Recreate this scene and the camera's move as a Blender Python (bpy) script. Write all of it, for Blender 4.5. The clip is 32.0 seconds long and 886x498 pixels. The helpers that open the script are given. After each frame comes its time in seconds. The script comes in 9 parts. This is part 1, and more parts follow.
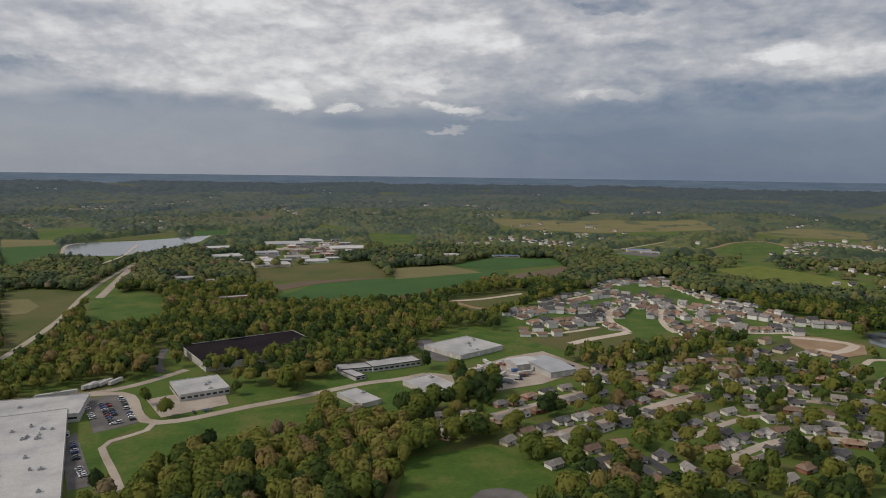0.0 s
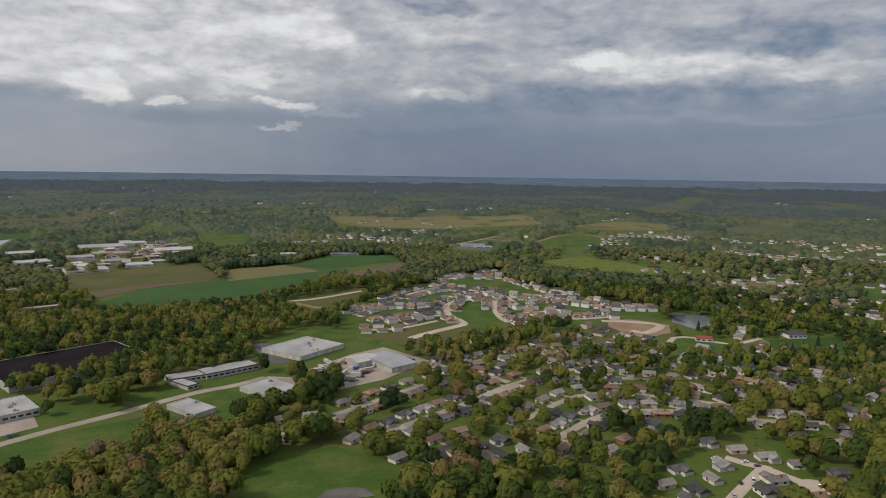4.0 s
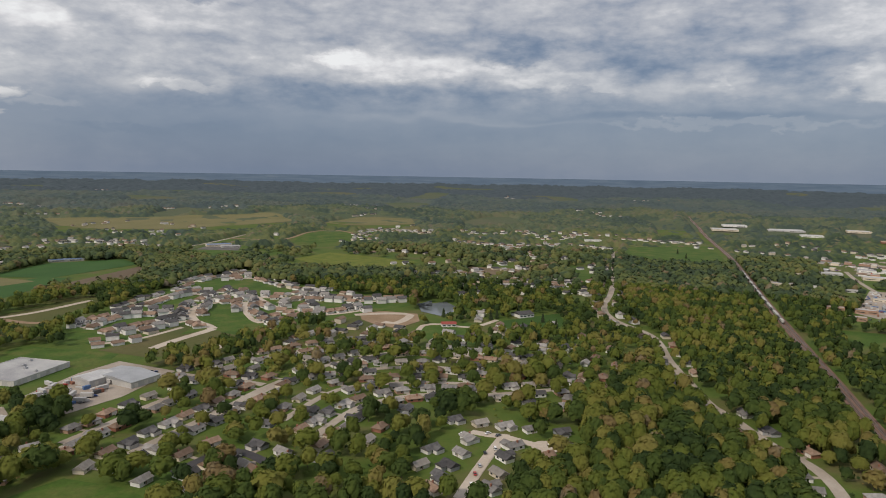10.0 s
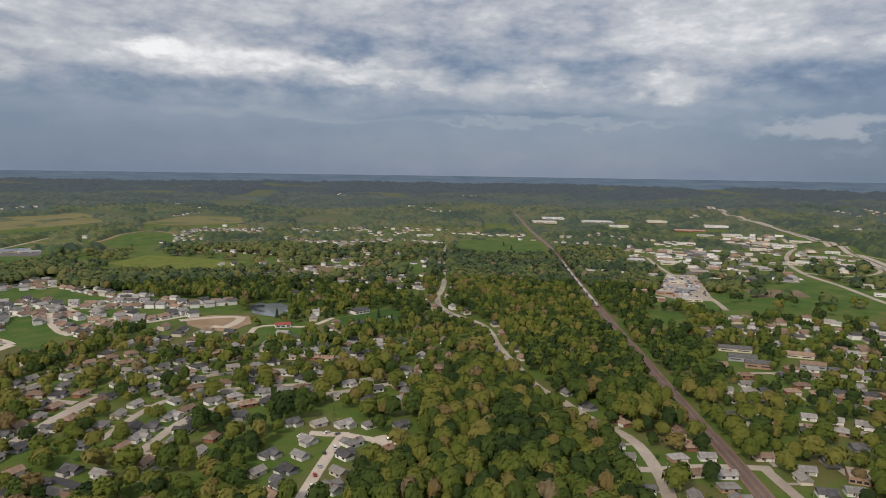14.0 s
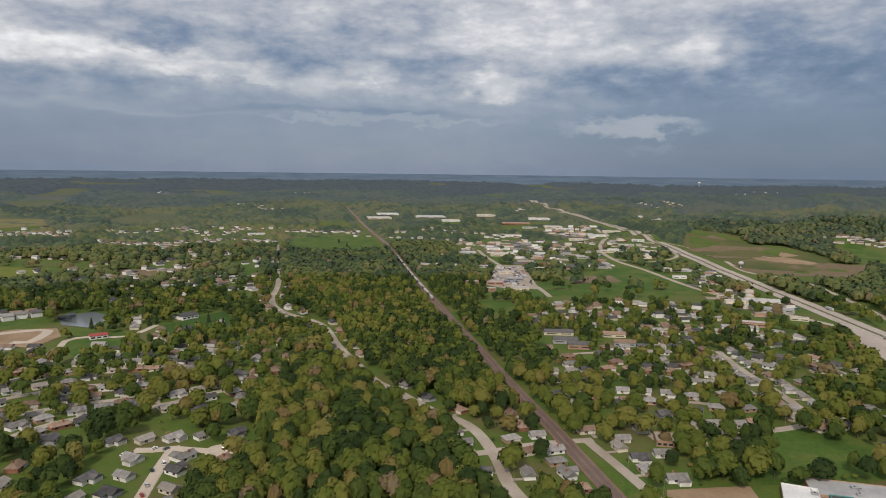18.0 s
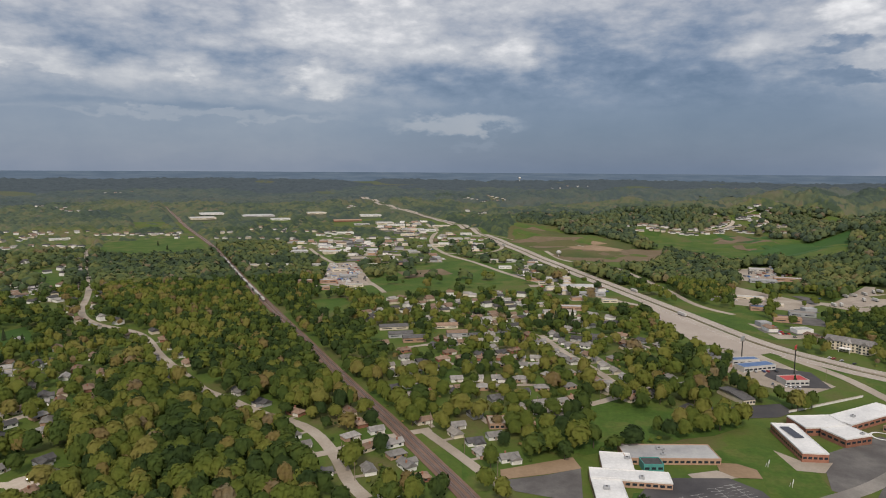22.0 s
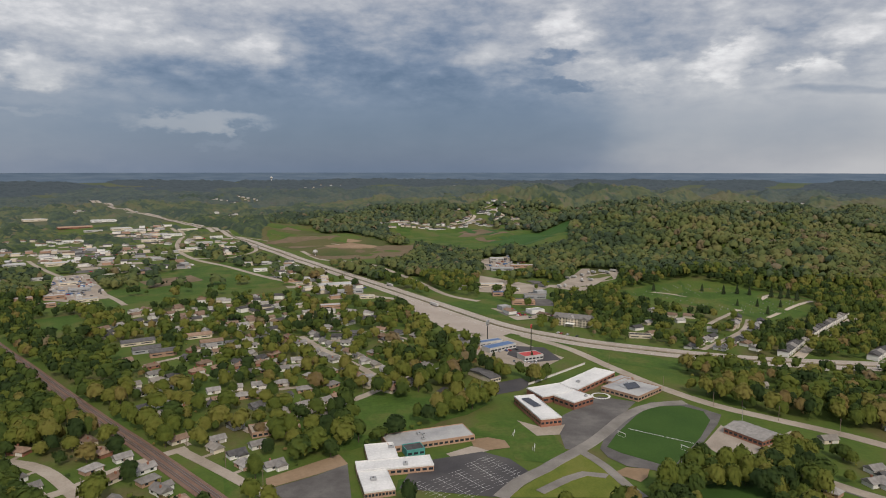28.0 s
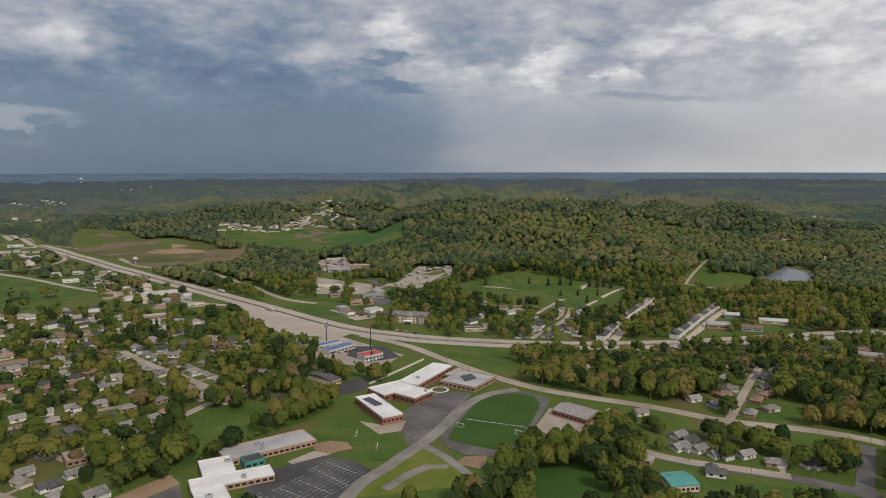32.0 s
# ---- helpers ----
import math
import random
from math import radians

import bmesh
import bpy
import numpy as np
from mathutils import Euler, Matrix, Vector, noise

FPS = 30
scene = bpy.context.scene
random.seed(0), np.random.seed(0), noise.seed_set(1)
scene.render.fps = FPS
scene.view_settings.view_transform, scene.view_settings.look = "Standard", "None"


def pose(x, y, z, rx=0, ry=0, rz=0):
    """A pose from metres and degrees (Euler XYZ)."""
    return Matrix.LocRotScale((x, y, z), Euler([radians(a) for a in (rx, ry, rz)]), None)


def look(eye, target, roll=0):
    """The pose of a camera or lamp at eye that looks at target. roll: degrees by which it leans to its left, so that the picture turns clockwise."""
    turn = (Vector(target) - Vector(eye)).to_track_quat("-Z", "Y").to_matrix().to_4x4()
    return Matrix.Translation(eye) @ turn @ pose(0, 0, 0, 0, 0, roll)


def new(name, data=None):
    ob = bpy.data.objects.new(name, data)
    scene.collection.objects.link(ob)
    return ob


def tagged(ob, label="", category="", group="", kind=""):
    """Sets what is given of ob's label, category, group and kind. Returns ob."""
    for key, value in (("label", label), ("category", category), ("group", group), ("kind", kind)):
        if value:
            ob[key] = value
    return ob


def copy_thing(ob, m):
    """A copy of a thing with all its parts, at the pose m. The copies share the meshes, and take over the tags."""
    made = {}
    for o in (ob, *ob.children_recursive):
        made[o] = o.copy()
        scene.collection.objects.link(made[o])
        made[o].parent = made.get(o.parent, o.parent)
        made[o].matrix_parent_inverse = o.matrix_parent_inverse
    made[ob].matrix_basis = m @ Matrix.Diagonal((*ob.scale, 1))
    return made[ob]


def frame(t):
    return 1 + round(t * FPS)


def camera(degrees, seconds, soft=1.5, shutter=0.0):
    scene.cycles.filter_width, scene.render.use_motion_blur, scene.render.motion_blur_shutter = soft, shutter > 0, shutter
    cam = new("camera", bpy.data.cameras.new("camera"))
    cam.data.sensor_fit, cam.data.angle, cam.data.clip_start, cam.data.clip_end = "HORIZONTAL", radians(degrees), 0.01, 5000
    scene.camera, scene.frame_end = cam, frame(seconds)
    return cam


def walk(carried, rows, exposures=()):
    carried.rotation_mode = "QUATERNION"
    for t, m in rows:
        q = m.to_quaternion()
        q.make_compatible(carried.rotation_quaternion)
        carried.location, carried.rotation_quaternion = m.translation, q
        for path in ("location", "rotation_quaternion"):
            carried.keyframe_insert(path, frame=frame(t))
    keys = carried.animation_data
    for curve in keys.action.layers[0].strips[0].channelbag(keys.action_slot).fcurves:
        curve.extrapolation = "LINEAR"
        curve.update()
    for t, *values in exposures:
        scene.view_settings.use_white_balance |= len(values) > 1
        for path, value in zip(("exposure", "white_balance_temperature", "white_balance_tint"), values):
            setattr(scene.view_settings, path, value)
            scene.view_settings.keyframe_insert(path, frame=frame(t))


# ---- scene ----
# camera: hovers at one spot and turns to its right
EYE = (0.0, 0.0, 170.0)
cam = camera(66.48, 32.0, soft=1.0)


def turned(yaw, pitch, roll):
    return pose(*EYE, 0, 0, -yaw) @ pose(0, 0, 0, 90 + pitch) @ pose(0, 0, 0, 0, 0, roll)


# seconds, yaw to the right, pitch, roll
PATH = (
    (0, 0.708, -6.359, 0.739),
    (0.5, 2.374, -6.385, 0.792),
    (1, 4.055, -6.389, 0.807),
    (1.5, 5.723, -6.409, 0.803),
    (2, 7.731, -6.401, 0.783),
    (2.5, 9.399, -6.387, 0.798),
    (3, 11.075, -6.392, 0.817),
    (3.5, 12.762, -6.399, 0.820),
    (5.5, 19.744, -6.405, 0.878),
    (6, 21.712, -6.400, 0.897),
    (6.5, 23.375, -6.414, 0.922),
    (7, 25.046, -6.409, 0.951),
    (7.5, 26.729, -6.410, 0.970),
    (8, 28.730, -6.392, 0.970),
    (8.5, 30.397, -6.389, 0.987),
    (9, 32.054, -6.385, 1.004),
    (9.5, 33.710, -6.377, 1.001),
    (10, 35.402, -6.378, 0.979),
    (10.5, 37.072, -6.401, 0.975),
    (11, 39.082, -6.394, 0.986),
    (11.5, 40.759, -6.405, 0.985),
    (12, 42.436, -6.420, 0.966),
    (12.5, 44.120, -6.425, 0.933),
    (13, 46.141, -6.446, 0.901),
    (13.5, 47.828, -6.462, 0.880),
    (14, 49.502, -6.463, 0.855),
    (14.5, 51.160, -6.483, 0.858),
    (16.5, 58.127, -6.529, 0.804),
    (17, 60.116, -6.553, 0.777),
    (17.5, 61.798, -6.575, 0.748),
    (18, 63.449, -6.593, 0.708),
    (18.5, 65.131, -6.610, 0.663),
    (19, 67.142, -6.637, 0.618),
    (19.5, 68.813, -6.657, 0.566),
    (20, 70.494, -6.674, 0.516),
    (20.5, 72.171, -6.698, 0.485),
    (21, 74.189, -6.722, 0.451),
    (21.5, 75.944, -6.728, 0.405),
    (22, 77.644, -6.740, 0.367),
    (22.5, 79.332, -6.744, 0.322),
    (23, 81.260, -6.748, 0.298),
    (23.5, 82.842, -6.764, 0.271),
    (24, 84.446, -6.765, 0.247),
    (24.5, 86.045, -6.773, 0.229),
    (25, 87.968, -6.770, 0.192),
    (25.5, 89.578, -6.755, 0.158),
    (27.5, 96.545, -6.739, 0.056),
    (28, 98.219, -6.738, 0.043),
    (28.5, 99.917, -6.731, -0.010),
    (29, 101.920, -6.734, -0.035),
    (29.5, 103.589, -6.734, -0.053),
    (30, 105.249, -6.736, -0.067),
    (30.5, 106.892, -6.744, -0.080),
    (31, 108.871, -6.744, -0.079),
    (31.5, 110.477, -6.748, -0.078),
    (32, 112.091, -6.745, -0.085),
)
walk(cam, [(t, turned(a, b, c)) for t, a, b, c in PATH], exposures=((0.0, -0.2), (10.0, 0.0), (20.0, 0.12), (27.0, 0.05), (32.0, -0.1)))

# ---- world and light ----
world = bpy.data.worlds.new("stormy_sky")
scene.world = world
world.use_nodes = True
nt = world.node_tree
nt.nodes.clear()


class Graph:
    """Small helper to wire shader nodes."""

    def __init__(self, tree):
        self.t = tree

    def put(self, kind, **kw):
        n = self.t.nodes.new(kind)
        for k, v in kw.items():
            n.inputs[k.replace("_", " ")].default_value = v
        return n

    def link(self, a, b):
        self.t.links.new(a, b)

    def m(self, op, a, b=0.0, c=0.0):
        n = self.t.nodes.new("ShaderNodeMath")
        n.operation = op
        for i, v in enumerate((a, b, c)):
            if isinstance(v, (int, float)):
                n.inputs[i].default_value = v
            else:
                self.link(v, n.inputs[i])
        return n.outputs[0]

    def vec(self, a, b, c=0.0):
        n = self.t.nodes.new("ShaderNodeCombineXYZ")
        for i, v in enumerate((a, b, c)):
            if isinstance(v, (int, float)):
                n.inputs[i].default_value = v
            else:
                self.link(v, n.inputs[i])
        return n.outputs[0]

    def noise(self, vector, scale, detail=4.0, rough=0.5, out="Fac"):
        n = self.put("ShaderNodeTexNoise", Scale=scale, Detail=detail, Roughness=rough)
        if vector is not None:
            self.link(vector, n.inputs["Vector"])
        return n.outputs[out]

    def ramp(self, fac, stops):
        n = self.t.nodes.new("ShaderNodeValToRGB")
        el = n.color_ramp.elements
        while len(el) < len(stops):
            el.new(0.5)
        for e, (p, c) in zip(el, stops):
            e.position, e.color = p, (*c, 1)
        self.link(fac, n.inputs[0])
        return n.outputs[0]

    def mix(self, fac, a, b, blend="MIX"):
        n = self.t.nodes.new("ShaderNodeMix")
        n.data_type, n.blend_type = "RGBA", blend
        for s, v in ((n.inputs[0], fac), (n.inputs[6], a), (n.inputs[7], b)):
            if isinstance(v, (int, float)):
                s.default_value = v
            elif isinstance(v, tuple):
                s.default_value = (*v, 1)
            else:
                self.link(v, s)
        return n.outputs[2]


g = Graph(nt)
coord = g.put("ShaderNodeTexCoord").outputs["Generated"]
split = g.put("ShaderNodeSeparateXYZ")
g.link(coord, split.inputs[0])
dx, dy, dz = split.outputs
azim = g.m("MULTIPLY", g.m("ARCTAN2", dx, dy), 57.2958)
elev = g.m("MULTIPLY", g.m("ARCSINE", dz), 57.2958)


def sky_noise(across, up, seed, detail, rough, out="Fac"):
    """Noise over the sky, in cells per degree."""
    return g.noise(g.vec(g.m("MULTIPLY", azim, across), g.m("MULTIPLY", elev, up), seed), 1.0, detail, rough, out)


def vmath(op, *vals):
    n = nt.nodes.new("ShaderNodeVectorMath")
    n.operation = op
    for i, v in enumerate(vals):
        if isinstance(v, tuple):
            n.inputs[i].default_value = v
        else:
            g.link(v, n.inputs[i])
    return n


def bent(across, up, seed, detail, rough, by):
    """The sky's own grid in degrees, bent by noise, for uneven outlines."""
    push = vmath("SUBTRACT", sky_noise(across, up, seed, detail, rough, "Color"), (0.5, 0.5, 0.5)).outputs[0]
    return vmath("MULTIPLY_ADD", push, (by[0], by[1], 0.0), g.vec(azim, elev)).outputs[0]


SOFT_GRID = bent(0.11, 0.26, 5.0, 3.0, 0.5, (9.0, 3.0))
CRISP_GRID = bent(0.30, 0.62, 11.0, 5.0, 0.58, (7.5, 3.4))
fall = nt.nodes.new("ShaderNodeMapRange")
fall.interpolation_type = "SMOOTHSTEP"
g.link(elev, fall.inputs["Value"])
for socket, v in (("From Min", 3.6), ("From Max", 7.0), ("To Min", 0.55), ("To Max", 0.66)):
    fall.inputs[socket].default_value = v
tone = fall.outputs[0]


def cloud_bank(az, el, wide, high, light, crisp=False):
    """A bank of cloud: draws the sky's tone towards its own lightness, with a soft or a heaped edge."""
    global tone
    near = vmath("LENGTH", vmath("MULTIPLY_ADD", CRISP_GRID if crisp else SOFT_GRID, (1 / wide, 1 / high, 0.0), (-az / wide, -el / high, 0.0)).outputs[0]).outputs["Value"]
    edge = nt.nodes.new("ShaderNodeMapRange")
    edge.interpolation_type = "SMOOTHSTEP"
    g.link(near, edge.inputs["Value"])
    for socket, v in (("From Min", 1.45 if crisp else 1.6), ("From Max", 0.6 if crisp else 0.3), ("To Min", 0.0), ("To Max", 0.97)):
        edge.inputs[socket].default_value = v
    blend = nt.nodes.new("ShaderNodeMix")
    g.link(edge.outputs[0], blend.inputs[0])
    g.link(tone, blend.inputs[2])
    blend.inputs[3].default_value = light
    tone = blend.outputs[0]


# the rain curtain under the cloud base: pale in the north, dark in the east, pale again in the south
cloud_bank(-32, 1, 34, 4.5, 0.59)
cloud_bank(30, 1.5, 30, 4.2, 0.46)
cloud_bank(62, 1.5, 30, 4.2, 0.50)
cloud_bank(95, 1.5, 22, 5, 0.42)
cloud_bank(140, 2, 24, 5.5, 0.76)
# cloud masses: azimuth, elevation, half widths in degrees, lightness
cloud_bank(-14.7, 10.94, 23, 4.55, 0.81)
cloud_bank(-26.7, 10.99, 6.2, 0.67, 0.68)
cloud_bank(-30.4, 6.99, 4.3, 0.67, 0.60, crisp=True)
cloud_bank(-30.1, 5.85, 6.2, 0.77, 0.70)
cloud_bank(-23.9, 5.2, 8.1, 0.77, 0.57)
cloud_bank(-16, 7.45, 11, 1.44, 0.79, crisp=True)
cloud_bank(-12.5, 6.08, 1.8, 1.15, 0.87, crisp=True)
cloud_bank(-16.5, 5.38, 3.8, 0.57, 0.57)
cloud_bank(-8.2, 5.13, 0.9, 0.43, 0.81, crisp=True)
cloud_bank(-1.5, 7.46, 2.6, 0.67, 0.83, crisp=True)
cloud_bank(-3.9, 5.97, 2.9, 0.48, 0.74, crisp=True)
cloud_bank(1.9, 5.51, 2, 0.43, 0.80, crisp=True)
cloud_bank(3.5, 11.33, 3.4, 1.63, 0.86)
cloud_bank(7.4, 12.17, 1.7, 2.39, 0.66)
cloud_bank(14, 11.81, 5.3, 1.72, 0.76)
cloud_bank(14.8, 12.98, 2.9, 0.48, 0.61, crisp=True)
cloud_bank(18.8, 8.97, 4.3, 0.96, 0.60)
cloud_bank(10.6, 7.77, 7.2, 1.05, 0.70)
cloud_bank(14.4, 6.4, 2.9, 0.38, 0.74, crisp=True)
cloud_bank(23.4, 7.36, 4.3, 0.77, 0.56)
cloud_bank(27.1, 10.86, 2.4, 1.72, 0.63)
cloud_bank(29, 8.68, 6.7, 1.63, 0.77, crisp=True)
cloud_bank(31.5, 11.23, 2.9, 1.25, 0.70)
cloud_bank(28.5, 5.93, 10.5, 1.72, 0.50)
cloud_bank(-2.4, 4.39, 9.1, 0.57, 0.52)
cloud_bank(0.5, 3.73, 1.4, 0.24, 0.66, crisp=True)
cloud_bank(5.1, 4.71, 2, 0.38, 0.61, crisp=True)
cloud_bank(21.6, 4.36, 15.3, 1.05, 0.50)
cloud_bank(13, 3.17, 5.3, 0.38, 0.47, crisp=True)
cloud_bank(81, 10.1, 4, 1.44, 0.67, crisp=True)
cloud_bank(84.5, 8.8, 2.4, 1.53, 0.66, crisp=True)
cloud_bank(88.7, 9.99, 4.8, 1.92, 0.54)
cloud_bank(97.8, 10.53, 5.3, 2.2, 0.55)
cloud_bank(107.8, 11.11, 2.2, 1.82, 0.76, crisp=True)
cloud_bank(104.1, 9.18, 3, 1.34, 0.64, crisp=True)
cloud_bank(103.1, 7.75, 3.6, 0.77, 0.58, crisp=True)
cloud_bank(107.3, 8.88, 3, 0.48, 0.53, crisp=True)
cloud_bank(114.3, 10.82, 3, 1.92, 0.57)
cloud_bank(115.8, 7.54, 4.4, 0.96, 0.75, crisp=True)
cloud_bank(120.7, 7.73, 1.9, 1.15, 0.80, crisp=True)
cloud_bank(122.4, 9.27, 2, 0.67, 0.82, crisp=True)
cloud_bank(118.9, 11.78, 4.8, 1.34, 0.66)
cloud_bank(125, 9.14, 2.9, 1.82, 0.60)
cloud_bank(131, 9.82, 4.4, 1.25, 0.77, crisp=True)
cloud_bank(138.2, 11.04, 5.7, 1.44, 0.82, crisp=True)
cloud_bank(127, 7.11, 1.7, 1.05, 0.82, crisp=True)
cloud_bank(133.4, 6.34, 9.6, 0.77, 0.68)
cloud_bank(135.3, 7.99, 5.3, 0.86, 0.73)
cloud_bank(128.8, 5.7, 4.8, 0.29, 0.59)
cloud_bank(143.9, 7, 3.4, 9.58, 0.81)
cloud_bank(139.1, 2.45, 12.5, 2.87, 0.71)
cloud_bank(124.5, 2.48, 10.1, 2.39, 0.59)
cloud_bank(91.7, 6.1, 12.9, 2.68, 0.41)
cloud_bank(95.5, 5.79, 1.1, 0.34, 0.49, crisp=True)
cloud_bank(107.5, 6.73, 3, 0.38, 0.46, crisp=True)
cloud_bank(94.1, 2.68, 16.3, 2.87, 0.41)
cloud_bank(81.5, 7.1, 7.2, 0.77, 0.46)
cloud_bank(80.3, 3.52, 2.5, 0.34, 0.50, crisp=True)
cloud_bank(79.8, 2.01, 2, 0.34, 0.46, crisp=True)
cloud_bank(31, 8.61, 11.5, 1.53, 0.73)
cloud_bank(33.8, 8.57, 7.7, 0.96, 0.80, crisp=True)
cloud_bank(26.7, 8.99, 2, 0.67, 0.86, crisp=True)
cloud_bank(43.8, 7.61, 5.3, 0.67, 0.74, crisp=True)
cloud_bank(47.6, 7.06, 2.5, 0.38, 0.72, crisp=True)
cloud_bank(37.3, 10.77, 6.2, 1.25, 0.60)
cloud_bank(41.6, 9.97, 2.9, 0.96, 0.54, crisp=True)
cloud_bank(38.5, 12.05, 5.3, 0.57, 0.67)
cloud_bank(31.2, 5.42, 15.3, 1.25, 0.52)
cloud_bank(36.3, 4.65, 12.5, 0.34, 0.55)
cloud_bank(46.9, 11.3, 2.9, 1.34, 0.63, crisp=True)
cloud_bank(51.7, 9.24, 5.7, 1.34, 0.54)
cloud_bank(56.3, 11.02, 2.9, 1.34, 0.59)
cloud_bank(58.7, 7.42, 2.3, 1.05, 0.67, crisp=True)
cloud_bank(57, 7.58, 0.7, 0.48, 0.72, crisp=True)
cloud_bank(62.2, 8.08, 2.7, 1.72, 0.54)
cloud_bank(67.9, 7.17, 2.4, 1.15, 0.76, crisp=True)
cloud_bank(64.2, 10.64, 2.6, 1.15, 0.73)
cloud_bank(68.2, 12.38, 4.3, 1.25, 0.73)
cloud_bank(73.4, 11.16, 8.6, 2.01, 0.76, crisp=True)
cloud_bank(80.6, 11.4, 3.8, 1.92, 0.67)
cloud_bank(83.5, 9.46, 2, 1.92, 0.76, crisp=True)
cloud_bank(87.3, 10.88, 4.3, 1.63, 0.55)
cloud_bank(75.9, 7.04, 6.2, 1.34, 0.52)
cloud_bank(84.8, 6.01, 10.5, 2.11, 0.47)
cloud_bank(78.5, 3.88, 4.8, 0.67, 0.57, crisp=True)
cloud_bank(78.7, 1.87, 1.1, 0.24, 0.46, crisp=True)
cloud_bank(81.6, 2.13, 0.9, 0.77, 0.47, crisp=True)
cloud_bank(54, 4.75, 12.5, 0.29, 0.48)
cloud_bank(58.7, 4.27, 9.6, 0.29, 0.55, crisp=True)
# relief of the cloud: soft heaps, fine tufts, and faint streaks of rain below the base
high = g.m("MINIMUM", g.m("MAXIMUM", g.m("MULTIPLY", g.m("SUBTRACT", elev, 4.0), 0.30), 0.10), 1.0)
puffs = g.m("SUBTRACT", sky_noise(0.22, 0.50, 9.0, 8.0, 0.55), 0.5)
tufts = g.m("SUBTRACT", sky_noise(0.85, 1.6, 3.0, 5.0, 0.55), 0.5)
creases = g.m("SUBTRACT", g.m("MINIMUM", g.m("ABSOLUTE", g.m("SUBTRACT", sky_noise(0.16, 0.40, 4.0, 5.0, 0.55), 0.5)), 0.16), 0.075)
relief = g.m("ADD", g.m("MULTIPLY", puffs, 0.34), g.m("ADD", g.m("MULTIPLY", tufts, 0.14), g.m("MULTIPLY", creases, 0.60)))
tone = g.m("MULTIPLY_ADD", relief, high, tone)
tone = g.m("MULTIPLY_ADD", g.m("SUBTRACT", sky_noise(0.25, 0.05, 7.0, 4.0, 0.5), 0.5), 0.035, tone)
SKY_TONES = [(0.38, (0.090, 0.134, 0.216)), (0.47, (0.146, 0.190, 0.276)), (0.55, (0.238, 0.270, 0.338)), (0.63, (0.350, 0.364, 0.408)),
             (0.72, (0.478, 0.480, 0.502)), (0.80, (0.655, 0.642, 0.648)), (0.88, (0.80, 0.795, 0.79))]
cloud = g.ramp(tone, SKY_TONES)
sky = nt.nodes.new("ShaderNodeTexSky")
sky.sky_type, sky.sun_disc = "NISHITA", False
sky.sun_elevation, sky.sun_rotation = radians(43), radians(260)
# the cloud is thinner and lighter overhead than near the horizon
over = g.m("MINIMUM", g.m("MAXIMUM", g.m("MULTIPLY", g.m("SUBTRACT", elev, 17.0), 0.035), 0.0), 1.0)
cloud = g.mix(1.0, cloud, g.ramp(over, [(0.0, (1.0, 1.0, 1.0)), (1.0, (1.5, 1.47, 1.43))]), "MULTIPLY")
both = g.mix(1.0, cloud, g.mix(1.0, sky.outputs[0], (0.012, 0.012, 0.012), "MULTIPLY"), "ADD")
back = g.put("ShaderNodeBackground", Strength=1.0)
g.link(both, back.inputs[0])
g.link(back.outputs[0], g.put("ShaderNodeOutputWorld").inputs[0])

# the sun stands high behind the camera, veiled by cloud
sun = new("sun", bpy.data.lights.new("sun", "SUN"))
sun.data.energy, sun.data.angle, sun.data.color = 2.4, radians(10), (1.0, 0.88, 0.74)
sun.matrix_basis = look((-720, -127, 680), (0, 0, 0))


# ---- materials ----
def material(name, cols, scale=0.3, rough=0.85, bump=0.25, fine=4.0, metal=0.0, spread=0.0, world_space=False, spec=0.25, grainy=0.25):
    """A matt surface: two or three tones in large drifts, a fine grain, relief, and a spread from piece to piece."""
    mt = bpy.data.materials.new(name)
    mt.use_nodes = True
    q = Graph(mt.node_tree)
    bsdf = mt.node_tree.nodes["Principled BSDF"]
    if world_space:
        co = q.put("ShaderNodeNewGeometry").outputs["Position"]
    else:
        co = q.put("ShaderNodeTexCoord").outputs["Object"]
    broad = q.noise(co, scale, 5.0, 0.6)
    stops = [(0.34 + 0.32 * i / max(1, len(cols) - 1), c) for i, c in enumerate(cols)]
    col = q.ramp(broad, stops)
    small = q.noise(co, fine, 6.0, 0.65)
    col = q.mix(grainy, col, q.ramp(small, [(0.3, (0.25, 0.25, 0.25)), (0.7, (1.0, 1.0, 1.0))]), "MULTIPLY")
    if spread:
        info = q.put("ShaderNodeObjectInfo").outputs["Random"]
        hsv = q.put("ShaderNodeHueSaturation")
        q.link(q.m("ADD", 1 - spread, q.m("MULTIPLY", info, 2 * spread)), hsv.inputs["Value"])
        q.link(q.m("ADD", 0.985, q.m("MULTIPLY", q.m("FRACT", q.m("MULTIPLY", info, 7.3)), 0.03)), hsv.inputs["Saturation"])
        q.link(col, hsv.inputs["Color"])
        col = hsv.outputs[0]
    q.link(col, bsdf.inputs["Base Color"])
    bsdf.inputs["Roughness"].default_value, bsdf.inputs["Metallic"].default_value = rough, metal
    bsdf.inputs["Specular IOR Level"].default_value = spec
    if bump:
        bp = q.put("ShaderNodeBump", Strength=bump, Distance=0.3)
        q.link(small, bp.inputs["Height"])
        q.link(bp.outputs[0], bsdf.inputs["Normal"])
    return mt


